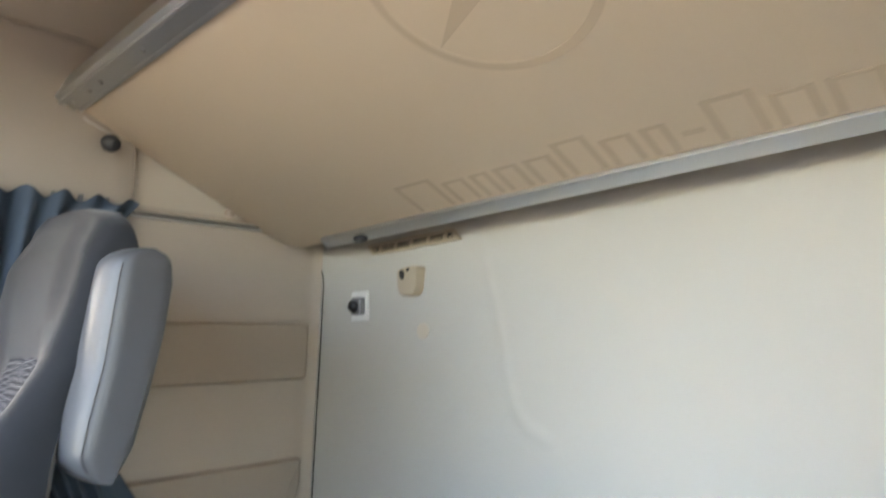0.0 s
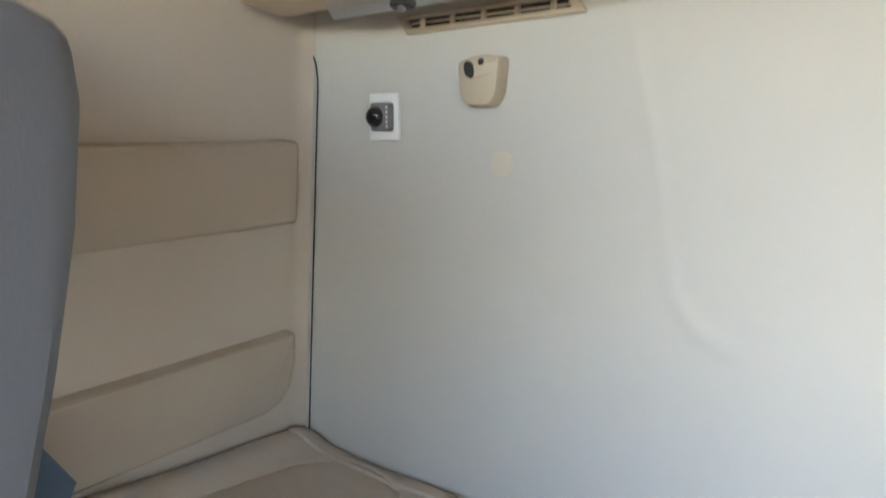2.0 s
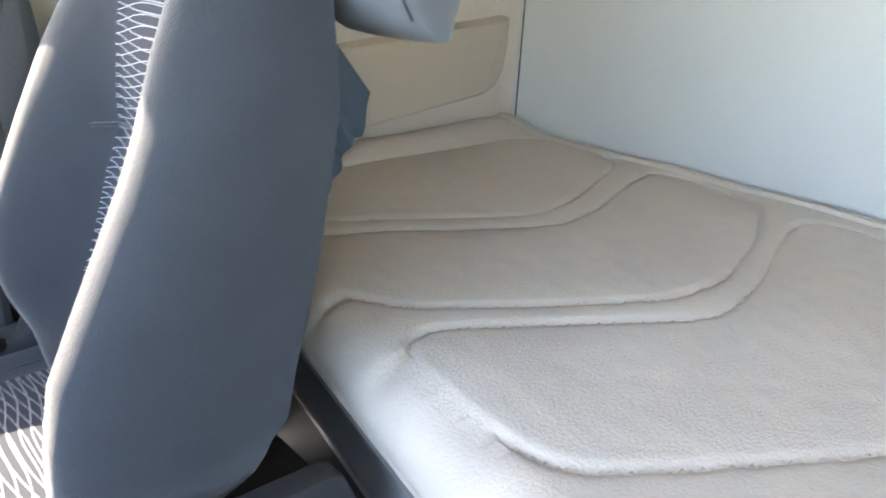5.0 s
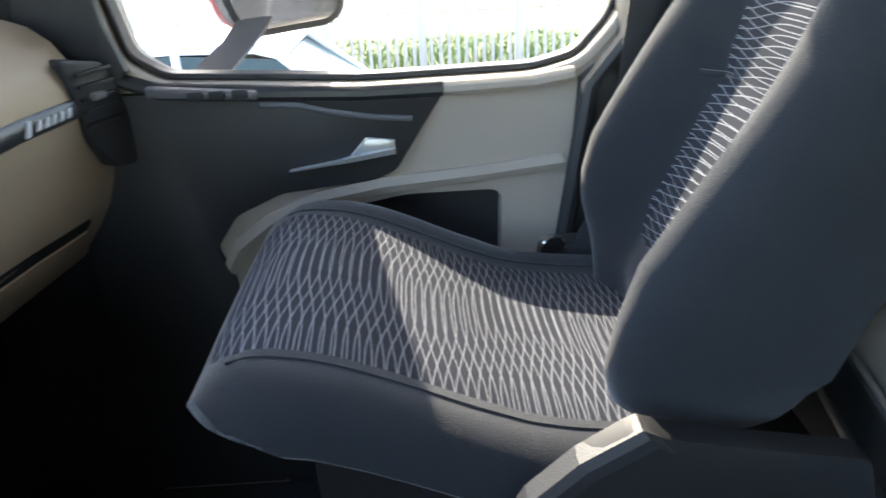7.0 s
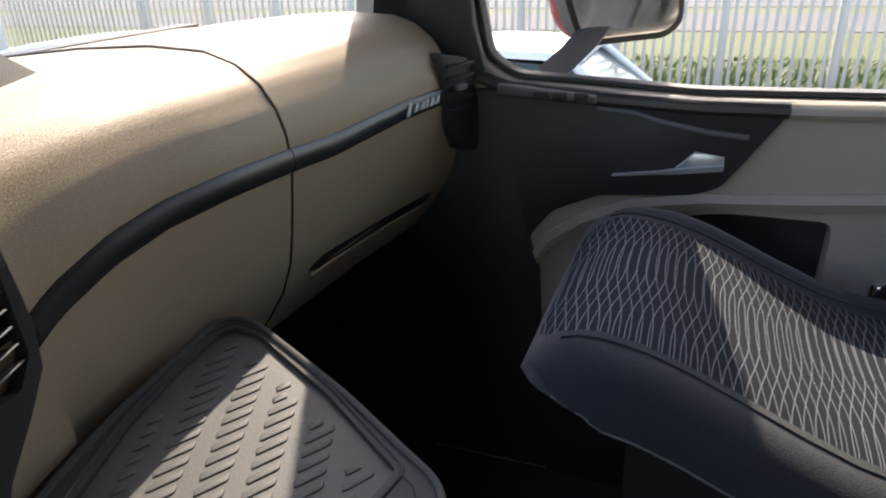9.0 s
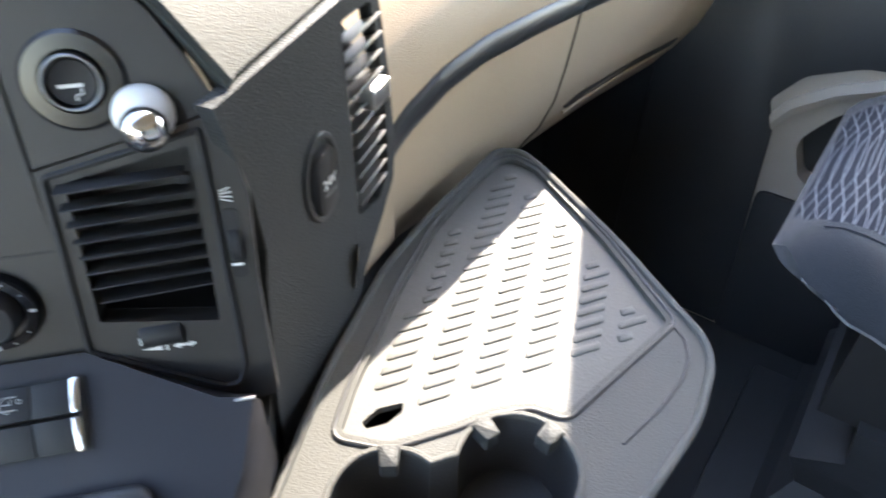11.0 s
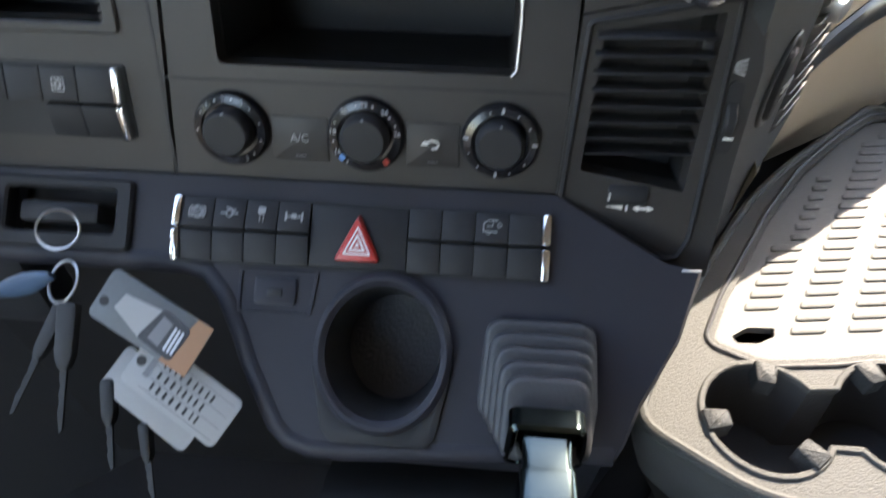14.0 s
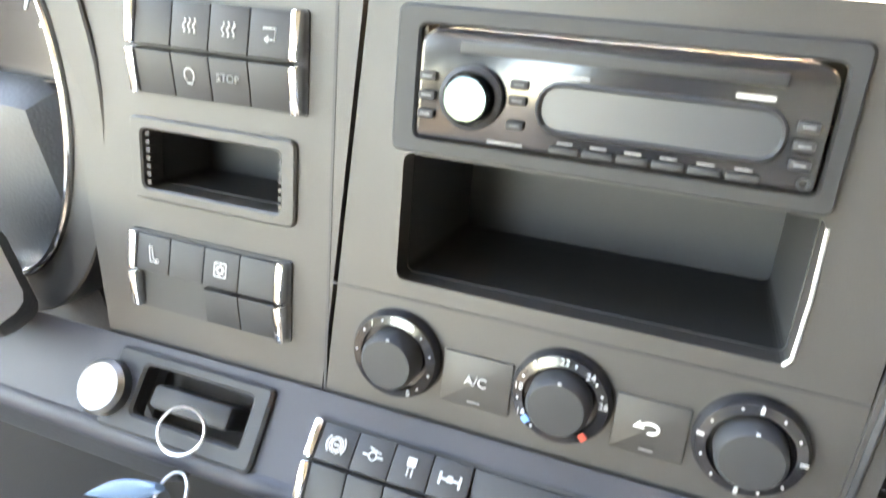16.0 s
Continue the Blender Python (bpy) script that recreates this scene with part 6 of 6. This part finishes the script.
    part("picture_grille", box(0.015 + 0.0025 * k, -0.009, 0.0015, 0.0163 + 0.0025 * k, 0.005, 0.0019, 0, F), M_SATIN, t1)
part("tag_hole", slab(disc(-0.029, -0.004, 0.0028, 14), 0.0006, 0.0011, 0, F), M_DARK, t1, smooth=False)
F, t2 = tag((-0.203, 0.943), (0.80, -0.5), 0.034, 0.0160, 0.012, M_CARD, "white label tag with handwritten lines")
part("tag_hole", slab(disc(-0.029, 0.0, 0.0030, 14), 0.0006, 0.0011, 0, F), M_DARK, t2, smooth=False)
rng = random.Random(5)
for k in range(3):
    x = -0.016
    yy = -0.008 + 0.0075 * k
    while x < 0.018:
        w = rng.uniform(0.0022, 0.0040)
        part("written_bar", box(x, yy - 0.0024, 0.0008, x + w * 0.45, yy + 0.0024, 0.0011, 0, F), M_DARK, t2)
        x += w + 0.0012
for k in range(4):
    part("ruled_line", box(-0.022, -0.0125 + 0.0078 * k, 0.0008, 0.031, -0.0122 + 0.0078 * k, 0.0010, 0, F), M_GREY, t2)
part("header_bar", box(-0.024, -0.006, 0.0008, -0.0205, 0.006, 0.0011, 0, F), M_GREY, t2)
F, t3 = tag((-0.220, 0.939), (0.80, -0.52), 0.032, 0.0150, 0.007, M_CARD, "white label tag behind")

# instrument cluster edge and column stalk at the driver's side
clu = thing("instrument_cluster", "dark instrument cluster with a silver rim", "cluster", CON)
FC = axes((-0.455, 0.06, 1.13), (1, -0.10, 0), (0, 0.28, 1))
part("face", slab(disc(0, 0, 0.105, 48, 0.07), -0.02, -0.015, 0, FC), M_GLOSS, clu)
part("rim", ring(disc(0, 0, 0.110, 56, 0.075), disc(0, 0, 0.106, 56, 0.071), -0.02, 0.004, 0.001, FC), M_CHROME, clu, "silver rim")
part("surround", ring(disc(0, 0, 0.135, 56, 0.10), disc(0, 0, 0.110, 56, 0.075), -0.03, 0.001, 0.001, FC), M_PANEL, clu)
for k in range(9):
    a = radians(-50 + 14 * k)
    part("dial_tick", box(0.055, -0.0006, -0.015, 0.063, 0.0006, -0.0142, 0, FC @ pose(0, 0, 0, 0, 0, -50 + 14 * k)), M_WHITE, clu)
words("numeral", "15", 0.012, FC @ Matrix.Translation((0.045, 0.060, -0.0145)), M_WHITE, clu)
words("numeral", "0", 0.009, FC @ Matrix.Translation((0.046, -0.045, -0.0145)), M_WHITE, clu)
stalk = thing("column_stalk", "chrome-fronted stalk beside the steering column", "lever", CON)
part("arm", tube([(-0.60, -0.02, 1.030), (-0.52, -0.015, 1.042), (-0.445, -0.01, 1.060)], [0.010, 0.012, 0.014], 12), M_BLACK, stalk)
part("head", box(-0.457, -0.040, 1.033, -0.400, 0.005, 1.098, 0.012), M_HANDLE, stalk, "chrome switch head")
part("head_base", box(-0.462, -0.020, 1.020, -0.405, 0.012, 1.086, 0.010), M_BLACK, stalk)
dsh = thing("driver_dashboard", "black dashboard body on the driver side", "dashboard", CON)
part("driver_face", box(-1.05, 0.04, 0.80, -0.40, 0.09, 1.14, 0.02), M_BLACK, dsh)
# knee_back is near black in place of the knee space's shade
part("knee_back", box(-0.70, 0.16, 0.30, 0.10, 0.20, 0.98, 0.01), M_DARK, dsh)
part("console_foot", loft([[LPF @ Vector((x, y, -0.095)) for x, y in ((-0.14, -0.13), (0.07, -0.12), (0.09, -0.03), (-0.20, -0.03))], [Vector((-0.13, 0.05, FLOOR)), Vector((0.10, 0.05, FLOOR)), Vector((0.12, 0.16, FLOOR)), Vector((-0.16, 0.16, FLOOR))]]), M_BLACK, dsh)
part("lower_tray", loft([[LPF @ Vector((x, -0.165 - d, q)) for x in (-0.125, -0.08, -0.02, 0.03)] + [LPF @ Vector((x, -0.158 - d, q - 0.02)) for x in (0.03, -0.02, -0.08, -0.125)] for d, q in ((0.0, -0.03), (0.012, -0.012), (0.024, -0.02), (0.030, -0.05))]), M_DARK, dsh, "open ledge under the console")

# side cheek of the console, with socket and air vent
side = thing("side_console", "black grained console cheek with socket and vent", "console")
SD = Vector((0.951, 0.310, 0.0))
SF = Matrix(((SD.x, 0, SD.y, 0.154), (SD.y, 0, -SD.x, 1.683), (0, 1, 0, 0), (0, 0, 0, 1)))     # along, up, out
SV = rounded([(0.122, 0.975), (0.158, 0.966), (0.175, 0.985), (0.173, 1.050), (0.157, 1.130), (0.117, 1.133)], 0.005)
so = [(-0.020, 0.800), (0.030, 0.800), (0.095, 0.860), (0.125, 0.915), (0.160, 0.945), (0.182, 0.968), (0.187, 1.000), (0.181, 1.060), (0.165, 1.146), (-0.006, 1.146), (0.001, 1.112), (0.008, 1.084), (0.010, 1.040), (0.003, 1.012), (-0.003, 0.970), (-0.012, 0.910)]
part("cheek", plate(so, [SV, disc(0.076, 1.046, 0.020, 28, 0.016)], -0.010, 0.0, SF), M_SIDE, side, smooth=False)
part("vent_depth", slab(inset(SV, -0.002), -0.05, -0.045, 0, SF), M_DARK, side)
for k in range(11):
    z = 0.984 + k * 0.0132
    part("slat", box(0.121, -0.0007, -0.013, 0.166, 0.0010, 0.006, 0.0005, SF @ Matrix.Translation((0, z, -0.002)) @ pose(0, 0, 0, -28, 0, 0)), M_GREY, side, "grey vent slat")
part("vent_tab", box(0.138, 1.060, -0.004, 0.162, 1.076, 0.010, 0.002, SF), M_SATIN, side, "pale vent tab")
sk = part("socket_cap", slab(rounded([(0.064, 1.020), (0.088, 1.020), (0.088, 1.068), (0.064, 1.068)], 0.008), -0.008, 0.006, 0.003, SF), M_BUTTON, side, "black socket cap")
part("socket_rim", ring(disc(0.076, 1.046, 0.034, 32, 0.0215), disc(0.076, 1.046, 0.029, 32, 0.0175), -0.002, 0.0025, 0.001, SF), M_BLACK, side)
part("socket_well", slab(disc(0.076, 1.046, 0.020, 28, 0.0165), -0.012, -0.009, 0, SF), M_DARK, side)
words("caption", "24V", 0.0095, SF @ Matrix.Translation((0.076, 1.045, 0.0064)), M_WHITE, sk)
part("caption_bar", box(0.070, 1.0355, 0.006, 0.083, 1.0370, 0.0065, 0, SF), M_GREY, sk)
part("lower_band", loft([[Vector((x, y, z)) for z in (0.880, 0.93, 0.995)] for x, y in ((0.145, 1.690), (0.17, 1.700), (0.20, 1.712), (0.25, 1.730), (0.30, 1.744), (0.34, 1.752))], close=False, caps=False), M_DASH, side, "tan band above the tray")

# dash top between console and windscreen
top = thing("dash_top", "tan grained dashboard top under the windscreen", "dashboard")
part("top_sheet", grid(lambda u, v: (-0.28 + 1.38 * u, max(1.86, 1.83 + 0.75 * (0.05 + 0.28 - 1.38 * u)) * (1 - v) + 2.28 * v, 1.108 - 0.02 * v), 40, 10), M_DASH, top)
for k in range(14):
    part("defrost_slat", box(-0.25 + 0.022 * k, 2.10, 1.098, -0.236 + 0.022 * k, 2.17, 1.106, 0.002), M_BLACK, top)

# ---- tray beside the passenger ----
tray = thing("console_tray", "grey plastic tray with ribbed rubber mat and two cup holders", "tray")
ZT = 0.888
t_out = rounded([(0.505, 1.757), (0.521, 1.738), (0.514, 1.708), (0.466, 1.588), (0.430, 1.516), (0.413, 1.480), (0.392, 1.464), (0.335, 1.450), (0.250, 1.452), (0.165, 1.480), (0.100, 1.548), (0.072, 1.625), (0.140, 1.660), (0.200, 1.690), (0.300, 1.728), (0.370, 1.742)], 0.02, 4)
C1, C2, RC = (0.222, 1.530), (0.146, 1.580), 0.042
HEX = rounded([(0.181, 1.639), (0.197, 1.638), (0.213, 1.627), (0.207, 1.622), (0.192, 1.624), (0.179, 1.633)], 0.002)
pad = rounded([(0.492, 1.743), (0.507, 1.735), (0.506, 1.706), (0.462, 1.604), (0.411, 1.511), (0.281, 1.529), (0.273, 1.553), (0.250, 1.573), (0.222, 1.586), (0.180, 1.611), (0.163, 1.642), (0.200, 1.662), (0.300, 1.704), (0.370, 1.727), (0.44, 1.739)], 0.006, 4)
FACE = math.atan2(C2[1] - C1[1], C2[0] - C1[0])
CUPS = [(c[0] + r_ * math.cos(FACE + a0 + radians(30 + 12.5 * k)), c[1] + r_ * math.sin(FACE + a0 + radians(30 + 12.5 * k))) for c, r_, a0 in ((C1, RC, 0.0), (C2, RC * 0.95, math.pi)) for k in range(25)]
part("shell", plate(t_out, [pad, CUPS], ZT - 0.004, ZT, None), M_TRAY, tray, smooth=False)
part("outer_wall", loft([[Vector((x, y, z)) for x, y in pts] for pts, z in ((t_out, ZT), (inset(t_out, -0.003), ZT - 0.004), (inset(t_out, -0.002), ZT - 0.03), (inset(t_out, 0.012), ZT - 0.075), (inset(t_out, 0.05), ZT - 0.16))], caps=False), M_TRAY, tray)
part("rim_bead", tube([Vector((x, y, ZT + 0.0005)) for x, y in [*t_out, t_out[0]]], 0.0035, 8, caps=False), M_TRAY, tray)
part("inner_bead", tube([Vector((x, y, ZT + 0.0002)) for x, y in [*inset(pad, -0.006), inset(pad, -0.006)[0]]], 0.0018, 8, caps=False), M_BLACK, tray)
part("rubber_mat", plate(pad, [HEX], ZT - 0.012, ZT - 0.005, None), M_MAT, tray, "grey ribbed rubber mat", smooth=False)
part("hole_depth", slab(inset(HEX, -0.002), ZT - 0.06, ZT - 0.055, 0), M_DARK, tray)


def inside(p, poly):
    c = False
    for (x0, y0), (x1, y1) in zip(poly, poly[1:] + poly[:1]):
        if (y0 > p[1]) != (y1 > p[1]) and p[0] < (x1 - x0) * (p[1] - y0) / (y1 - y0) + x0:
            c = not c
    return c


E1, E2 = Vector((0.870, -0.493)), Vector((0.909, 0.416)).normalized()      # along a rib, and from rib to rib
rib_bm = slab(rounded([(-0.0150, -0.0036), (0.0115, -0.0036), (0.0150, 0.0036), (-0.0115, 0.0036)], 0.0030, 3), -0.002, 0.0013, 0.0010, None, None, 2)
rib_me = mesh_of("rib", rib_bm, M_MAT)
core = inset(pad, 0.010)
for c in range(-1, 8):
    for r_ in range(0, 36):
        p = Vector((0.195, 1.634)) + E1 * (0.0430 * c) + E2 * (0.0143 * r_)
        ends = [p + E1 * 0.0135, p - E1 * 0.0135]
        n_in = sum(inside(q, core) for q in ends)
        if not inside(p, core) or n_in == 0 or math.hypot(p.x - 0.192, p.y - 1.630) < 0.022:
            continue
        o = new("rib", rib_me)
        o.parent = tray
        k = 1.0 if n_in == 2 else 0.5
        sh = Vector((0, 0)) if n_in == 2 else (E1 * (0.006 if inside(ends[0], core) else -0.006))
        o.matrix_local = Matrix.Translation((p.x + sh.x, p.y + sh.y, ZT - 0.005)) @ pose(0, 0, 0, 0, 0, math.degrees(math.atan2(E1.y, E1.x))) @ Matrix.Diagonal((k, 1, 1, 1))
part("cup_well", loft([[Vector((x, y, z)) for x, y in pts] for pts, z in ((inset(CUPS, -0.0005), ZT - 0.002), (inset(CUPS, 0.001), ZT - 0.02), (inset(CUPS, 0.004), ZT - 0.07))], caps=False), M_BLACK, tray, "deep black double cup holder")
part("cup_floor", slab(inset(CUPS, 0.002), ZT - 0.074, ZT - 0.070, 0), M_BLACK, tray)
part("cup_lip", ring(inset(CUPS, -0.004), inset(CUPS, 0.0005), ZT - 0.002, ZT + 0.002, 0.001), M_TRAY, tray)
for c, r_, angles in ((C1, RC, (74, -4, 235)), (C2, RC * 0.95, (42, 152, 275))):
    for a in map(radians, angles):
        F = Matrix.Translation((c[0] + r_ * math.cos(a), c[1] + r_ * math.sin(a), ZT)) @ pose(0, 0, 0, 0, 0, math.degrees(a))
        part("spring_tab", slab(rounded([(-0.015, -0.006), (0.002, -0.008), (0.002, 0.008), (-0.015, 0.006)], 0.002), -0.010, 0.0045, 0.002, F), M_SIDE, tray, "dark grey spring tab")
part("edge_groove", tube([Vector((x, y, ZT + 0.0003)) for x, y in ((0.410, 1.508), (0.402, 1.492), (0.386, 1.481), (0.366, 1.476), (0.330, 1.477), (0.286, 1.484))], 0.0012, 6), M_BLACK, tray, "dark groove in the shell")
part("tray_leg", loft([[Vector((x, y, z)) for x, y in ((0.16 + i, 1.56), (0.40 - i, 1.54), (0.46 - i, 1.70), (0.20 + i, 1.66))] for z, i in ((ZT - 0.10, 0.0), (0.60, 0.03), (FLOOR, 0.04))]), M_BLACK, tray)

# the console and all that is built on it stand a little turned to the cab
CONSOLE_TURN = Matrix(((0.9959, 0.0632, -0.0652, -0.0671), (-0.0672, 0.9959, -0.0605, 0.1015), (0.0611, 0.0646, 0.9960, -0.1412), (0, 0, 0, 1)))
for ob in [o for o in scene.objects if o.parent is None and o.name.split(".")[0] in {"centre_console", "switch_row", "switch_block", "ball_knob", "car_radio", "heater_knob", "ashtray_cup", "socket_flap", "gear_lever", "ignition_switch", "key_bunch", "instrument_cluster", "column_stalk", "driver_dashboard", "side_console", "console_tray"}]:
    ob.matrix_world = CONSOLE_TURN @ ob.matrix_world

# ---- outside ----
M_GRASS = mat("grass", (0.075, 0.105, 0.030), 0.9, vary=0.45, scale=4, bump=0.5, grain=60, second=(0.12, 0.11, 0.05))
M_ASPHALT = mat("asphalt", (0.15, 0.145, 0.14), 0.9, vary=0.15, scale=3, bump=0.4, grain=150)
M_ROAD = mat("pale_road", (0.135, 0.128, 0.125), 0.9, vary=0.1, scale=1, bump=0.3, grain=120)
M_GALV = mat("galvanised_steel", (0.42, 0.43, 0.44), 0.5, 0.6, vary=0.15)
M_CAR = mat("white_car_paint", (0.75, 0.76, 0.77), 0.25, vary=0.02, coat=0.5)
M_CARGLASS = mat("car_glass", (0.03, 0.05, 0.045), 0.08, vary=0.1)
M_TYRE = mat("tyre_rubber", (0.02, 0.02, 0.02), 0.85)
M_REDCAB = mat("red_cab_paint", (0.50, 0.035, 0.022), 0.3, vary=0.06, coat=0.5)
setting("ground", box(-400, -400, GROUND - 0.3, 9.6, 400, GROUND), M_ASPHALT, "grey asphalt yard", "ground")
setting("verge", box(9.6, -400, GROUND - 0.3, 400, 400, GROUND + 0.01), M_GRASS, "grass verge behind the fence", "ground")
setting("road", box(20.0, -400, GROUND, 24.8, 400, GROUND + 0.03), M_ROAD, "pale road beyond the grass", "road")
setting("road_far", box(27.0, -400, GROUND, 60.0, 400, GROUND + 0.03), M_ROAD, "second pale road further away", "road")

rng = random.Random(7)
tuft = bmesh.new()
for k in range(9000):
    x, y = rng.uniform(9.7, 15.5), rng.uniform(-6, 12)
    h = rng.uniform(0.08, 0.26) * (1.2 if 10.5 < x < 13.5 else 0.6)
    a = rng.uniform(0, math.pi)
    dx, dy = 0.022 * math.cos(a), 0.022 * math.sin(a)
    lx, ly = rng.uniform(-0.12, 0.12), rng.uniform(-0.12, 0.12)
    v = [tuft.verts.new(p) for p in ((x - dx, y - dy, GROUND), (x + dx, y + dy, GROUND), (x + lx, y + ly, GROUND + h))]
    tuft.faces.new(v)
gr = new("grass_tufts", mesh_of("grass_tufts", tuft, mat("long_grass", (0.10, 0.15, 0.035), 0.8, vary=0.4, scale=6), False))
tagged(gr, "long green and yellow grass behind the fence", "grass", kind="stuff")

fence = thing("steel_fence", "galvanised steel palisade fence along the yard", "fence")
FX = 9.2
slat_me = mesh_of("slat", box(-0.006, -0.021, GROUND + 0.05, 0.006, 0.021, GROUND + 2.0, 0.004, None, None, 1), M_GALV)
for k in range(190):
    o = new("slat", slat_me)
    o.parent = fence
    o.location = (FX, -7.0 + 0.113 * k, 0)
post_me = mesh_of("post", box(-0.05, -0.05, GROUND, 0.05, 0.05, GROUND + 2.15, 0.008), M_GALV)
for k in range(12):
    o = new("post", post_me)
    o.parent = fence
    o.location = (FX + 0.07, 1.25 + 1.25 * (k - 4), 0)
for z in (0.35, 1.75):
    part("rail", box(FX + 0.006, -7.1, GROUND + z, FX + 0.05, 14.5, GROUND + z + 0.05, 0.005), M_GALV, fence)


def car(at, label, hgt=1.45):
    """A parked hatchback, nose along its own -y."""
    th = thing("parked_car", label, "car", at, group="parked cars")
    def sec(y, w, z0, z1, zt, wt):
        return [Vector((sx * w_, y, z)) for sx, w_, z in ((-1, w * 0.96, z0), (-1, w, z0 + 0.15), (-1, w, z1 - 0.12), (-1, w * 0.95, z1), (-1, wt, zt - 0.04), (-1, wt * 0.85, zt), (1, wt * 0.85, zt), (1, wt, zt - 0.04), (1, w * 0.95, z1), (1, w, z1 - 0.12), (1, w, z0 + 0.15), (1, w * 0.96, z0))]
    lowb = [sec(y, w, 0.22, z1, z1 + 0.02, w * 0.9) for y, w, z1 in ((-2.15, 0.62, 0.62), (-2.05, 0.78, 0.72), (-1.7, 0.86, 0.84), (-1.0, 0.88, 0.93), (0, 0.89, 0.95), (1.2, 0.88, 0.96), (1.85, 0.82, 0.94), (2.0, 0.70, 0.80))]
    part("body", loft(lowb), M_CAR, th)
    part("cabin_glass", loft([[Vector((sx * w, y, z)) for sx, w, z in ((-1, w0, 0.90), (-1, w1, zt - 0.03), (1, w1, zt - 0.03), (1, w0, 0.90))] for y, w0, w1, zt in ((-1.15, 0.78, 0.77, 0.96), (-0.45, 0.82, 0.66, hgt - 0.06), (0.3, 0.83, 0.66, hgt), (1.1, 0.82, 0.64, hgt - 0.05), (1.80, 0.76, 0.72, 1.0))]), M_CARGLASS, th, "dark car windows", smooth=False)
    part("roof", loft([[Vector((sx * w, y, z)) for sx, w, z in ((-1, w1, zt - 0.05), (-1, w1 * 0.9, zt), (1, w1 * 0.9, zt), (1, w1, zt - 0.05))] for y, w1, zt in ((-0.50, 0.66, hgt - 0.05), (-0.3, 0.67, hgt + 0.01), (0.3, 0.67, hgt + 0.03), (1.0, 0.65, hgt), (1.45, 0.62, hgt - 0.09))]), M_CAR, th)
    for sx in (-1, 1):
        for a, b in (((sx * 0.80, -1.10, 0.94), (sx * 0.66, -0.45, hgt - 0.04)), ((sx * 0.84, 0.25, 0.92), (sx * 0.67, 0.28, hgt - 0.02)), ((sx * 0.80, 1.65, 0.95), (sx * 0.64, 1.10, hgt - 0.04))):
            part("roof_pillar", tube([a, b], 0.035, 8), M_CAR, th)
        part("mirror", box(sx * 0.90, -0.85, 0.92, sx * 1.06, -0.75, 1.06, 0.03), M_CAR, th)
        part("headlight", box(sx * 0.50, -2.12, 0.62, sx * 0.80, -1.85, 0.76, 0.04), M_PLATE, th, "clear headlight")
        for y in (-1.32, 1.30):
            wh = part("wheel", lathe([(0.20, -0.10), (0.31, -0.10), (0.325, -0.06), (0.325, 0.06), (0.31, 0.10), (0.20, 0.10)], Matrix.Translation((sx * 0.80, y, 0.325)) @ pose(0, 0, 0, 0, 90, 0), 28), M_TYRE, th, "black tyre")
            part("rim", lathe([(0.20, 0.08), (0.17, 0.095), (0.05, 0.07), (0.001, 0.075)], Matrix.Translation((sx * 0.80, y, 0.325)) @ pose(0, 0, 0, 0, 90 * sx, 0), 20), M_SATIN, wh)
    return th


car(pose(6.0, 2.80, GROUND, 0, 0, 0), "white hatchback parked by the fence", 1.52)
car(pose(6.4, 7.6, GROUND, 0, 0, 0), "white car parked behind another")
car(pose(6.3, -1.9, GROUND, 0, 0, 180), "white car parked further along the fence")
van = thing("white_van", "white box van parked beyond the windscreen", "van", pose(8.0, 16.0, GROUND))
part("body", box(-1.1, -3.0, 0.35, 1.1, 3.0, 2.6, 0.12), M_CAR, van)
part("window", box(-1.12, -2.7, 1.5, 1.12, -1.6, 2.2, 0.05), M_CARGLASS, van)
for yy in (-2.0, 2.0):
    part("wheel", lathe([(0.20, -1.05), (0.36, -1.05), (0.36, 1.05), (0.20, 1.05)], Matrix.Translation((0, yy, 0.36)) @ pose(0, 0, 0, 0, 90, 0), 24), M_TYRE, van)

# outside mirror on the passenger side
mir = thing("door_mirror", "red and black truck door mirror on a black arm", "mirror")
MF = Matrix(((0.42, -0.9075, 0, 1.44), (-0.9075, -0.42, 0, 1.500), (0, 0, 1, 1.25), (0, 0, 0, 1)))      # across the glass, towards the rear, up
# upper part, out of view, is widened forwards to shade the seat's front
shell = [(-0.105, -0.20), (-0.075, -0.225), (0.075, -0.215), (0.105, -0.19), (0.105, -0.13), (0.010, -0.02), (-0.018, 0.06), (-0.055, 0.32), (-0.08, 0.60), (-0.36, 0.60), (-0.34, 0.10), (-0.14, -0.10)]
MF2 = MF @ Matrix(((1, 0, 0, 0), (0, 0, 1, 0), (0, 1, 0, 0), (0, 0, 0, 1)))
part("housing", slab(rounded(shell, 0.03), -0.10, 0.0, 0.0, MF2), M_BLACK, mir, "black mirror frame")
part("cover", slab(rounded(inset(shell, -0.004), 0.03), -0.15, -0.085, 0.02, MF2), M_REDCAB, mir, "red mirror cover")
part("glass", slab(rounded(inset(shell, 0.012), 0.03), 0.0, 0.003, 0, MF2), mat("mirror_glass", (0.9, 0.9, 0.9), 0.02, 1.0, vary=0.01), mir, "mirror glass", smooth=False)
part("arm", loft([[Vector((x + a * r_, y + b * r_, z)) for a, b in ((-1, -1), (1, -1), (1, 1), (-1, 1))] for x, y, z, r_ in ((1.20, 1.66, 0.93, 0.05), (1.28, 1.63, 0.98, 0.035), (1.38, 1.58, 1.03, 0.03), (1.43, 1.56, 1.06, 0.03))]), M_BLACK, mir, "black mirror arm")
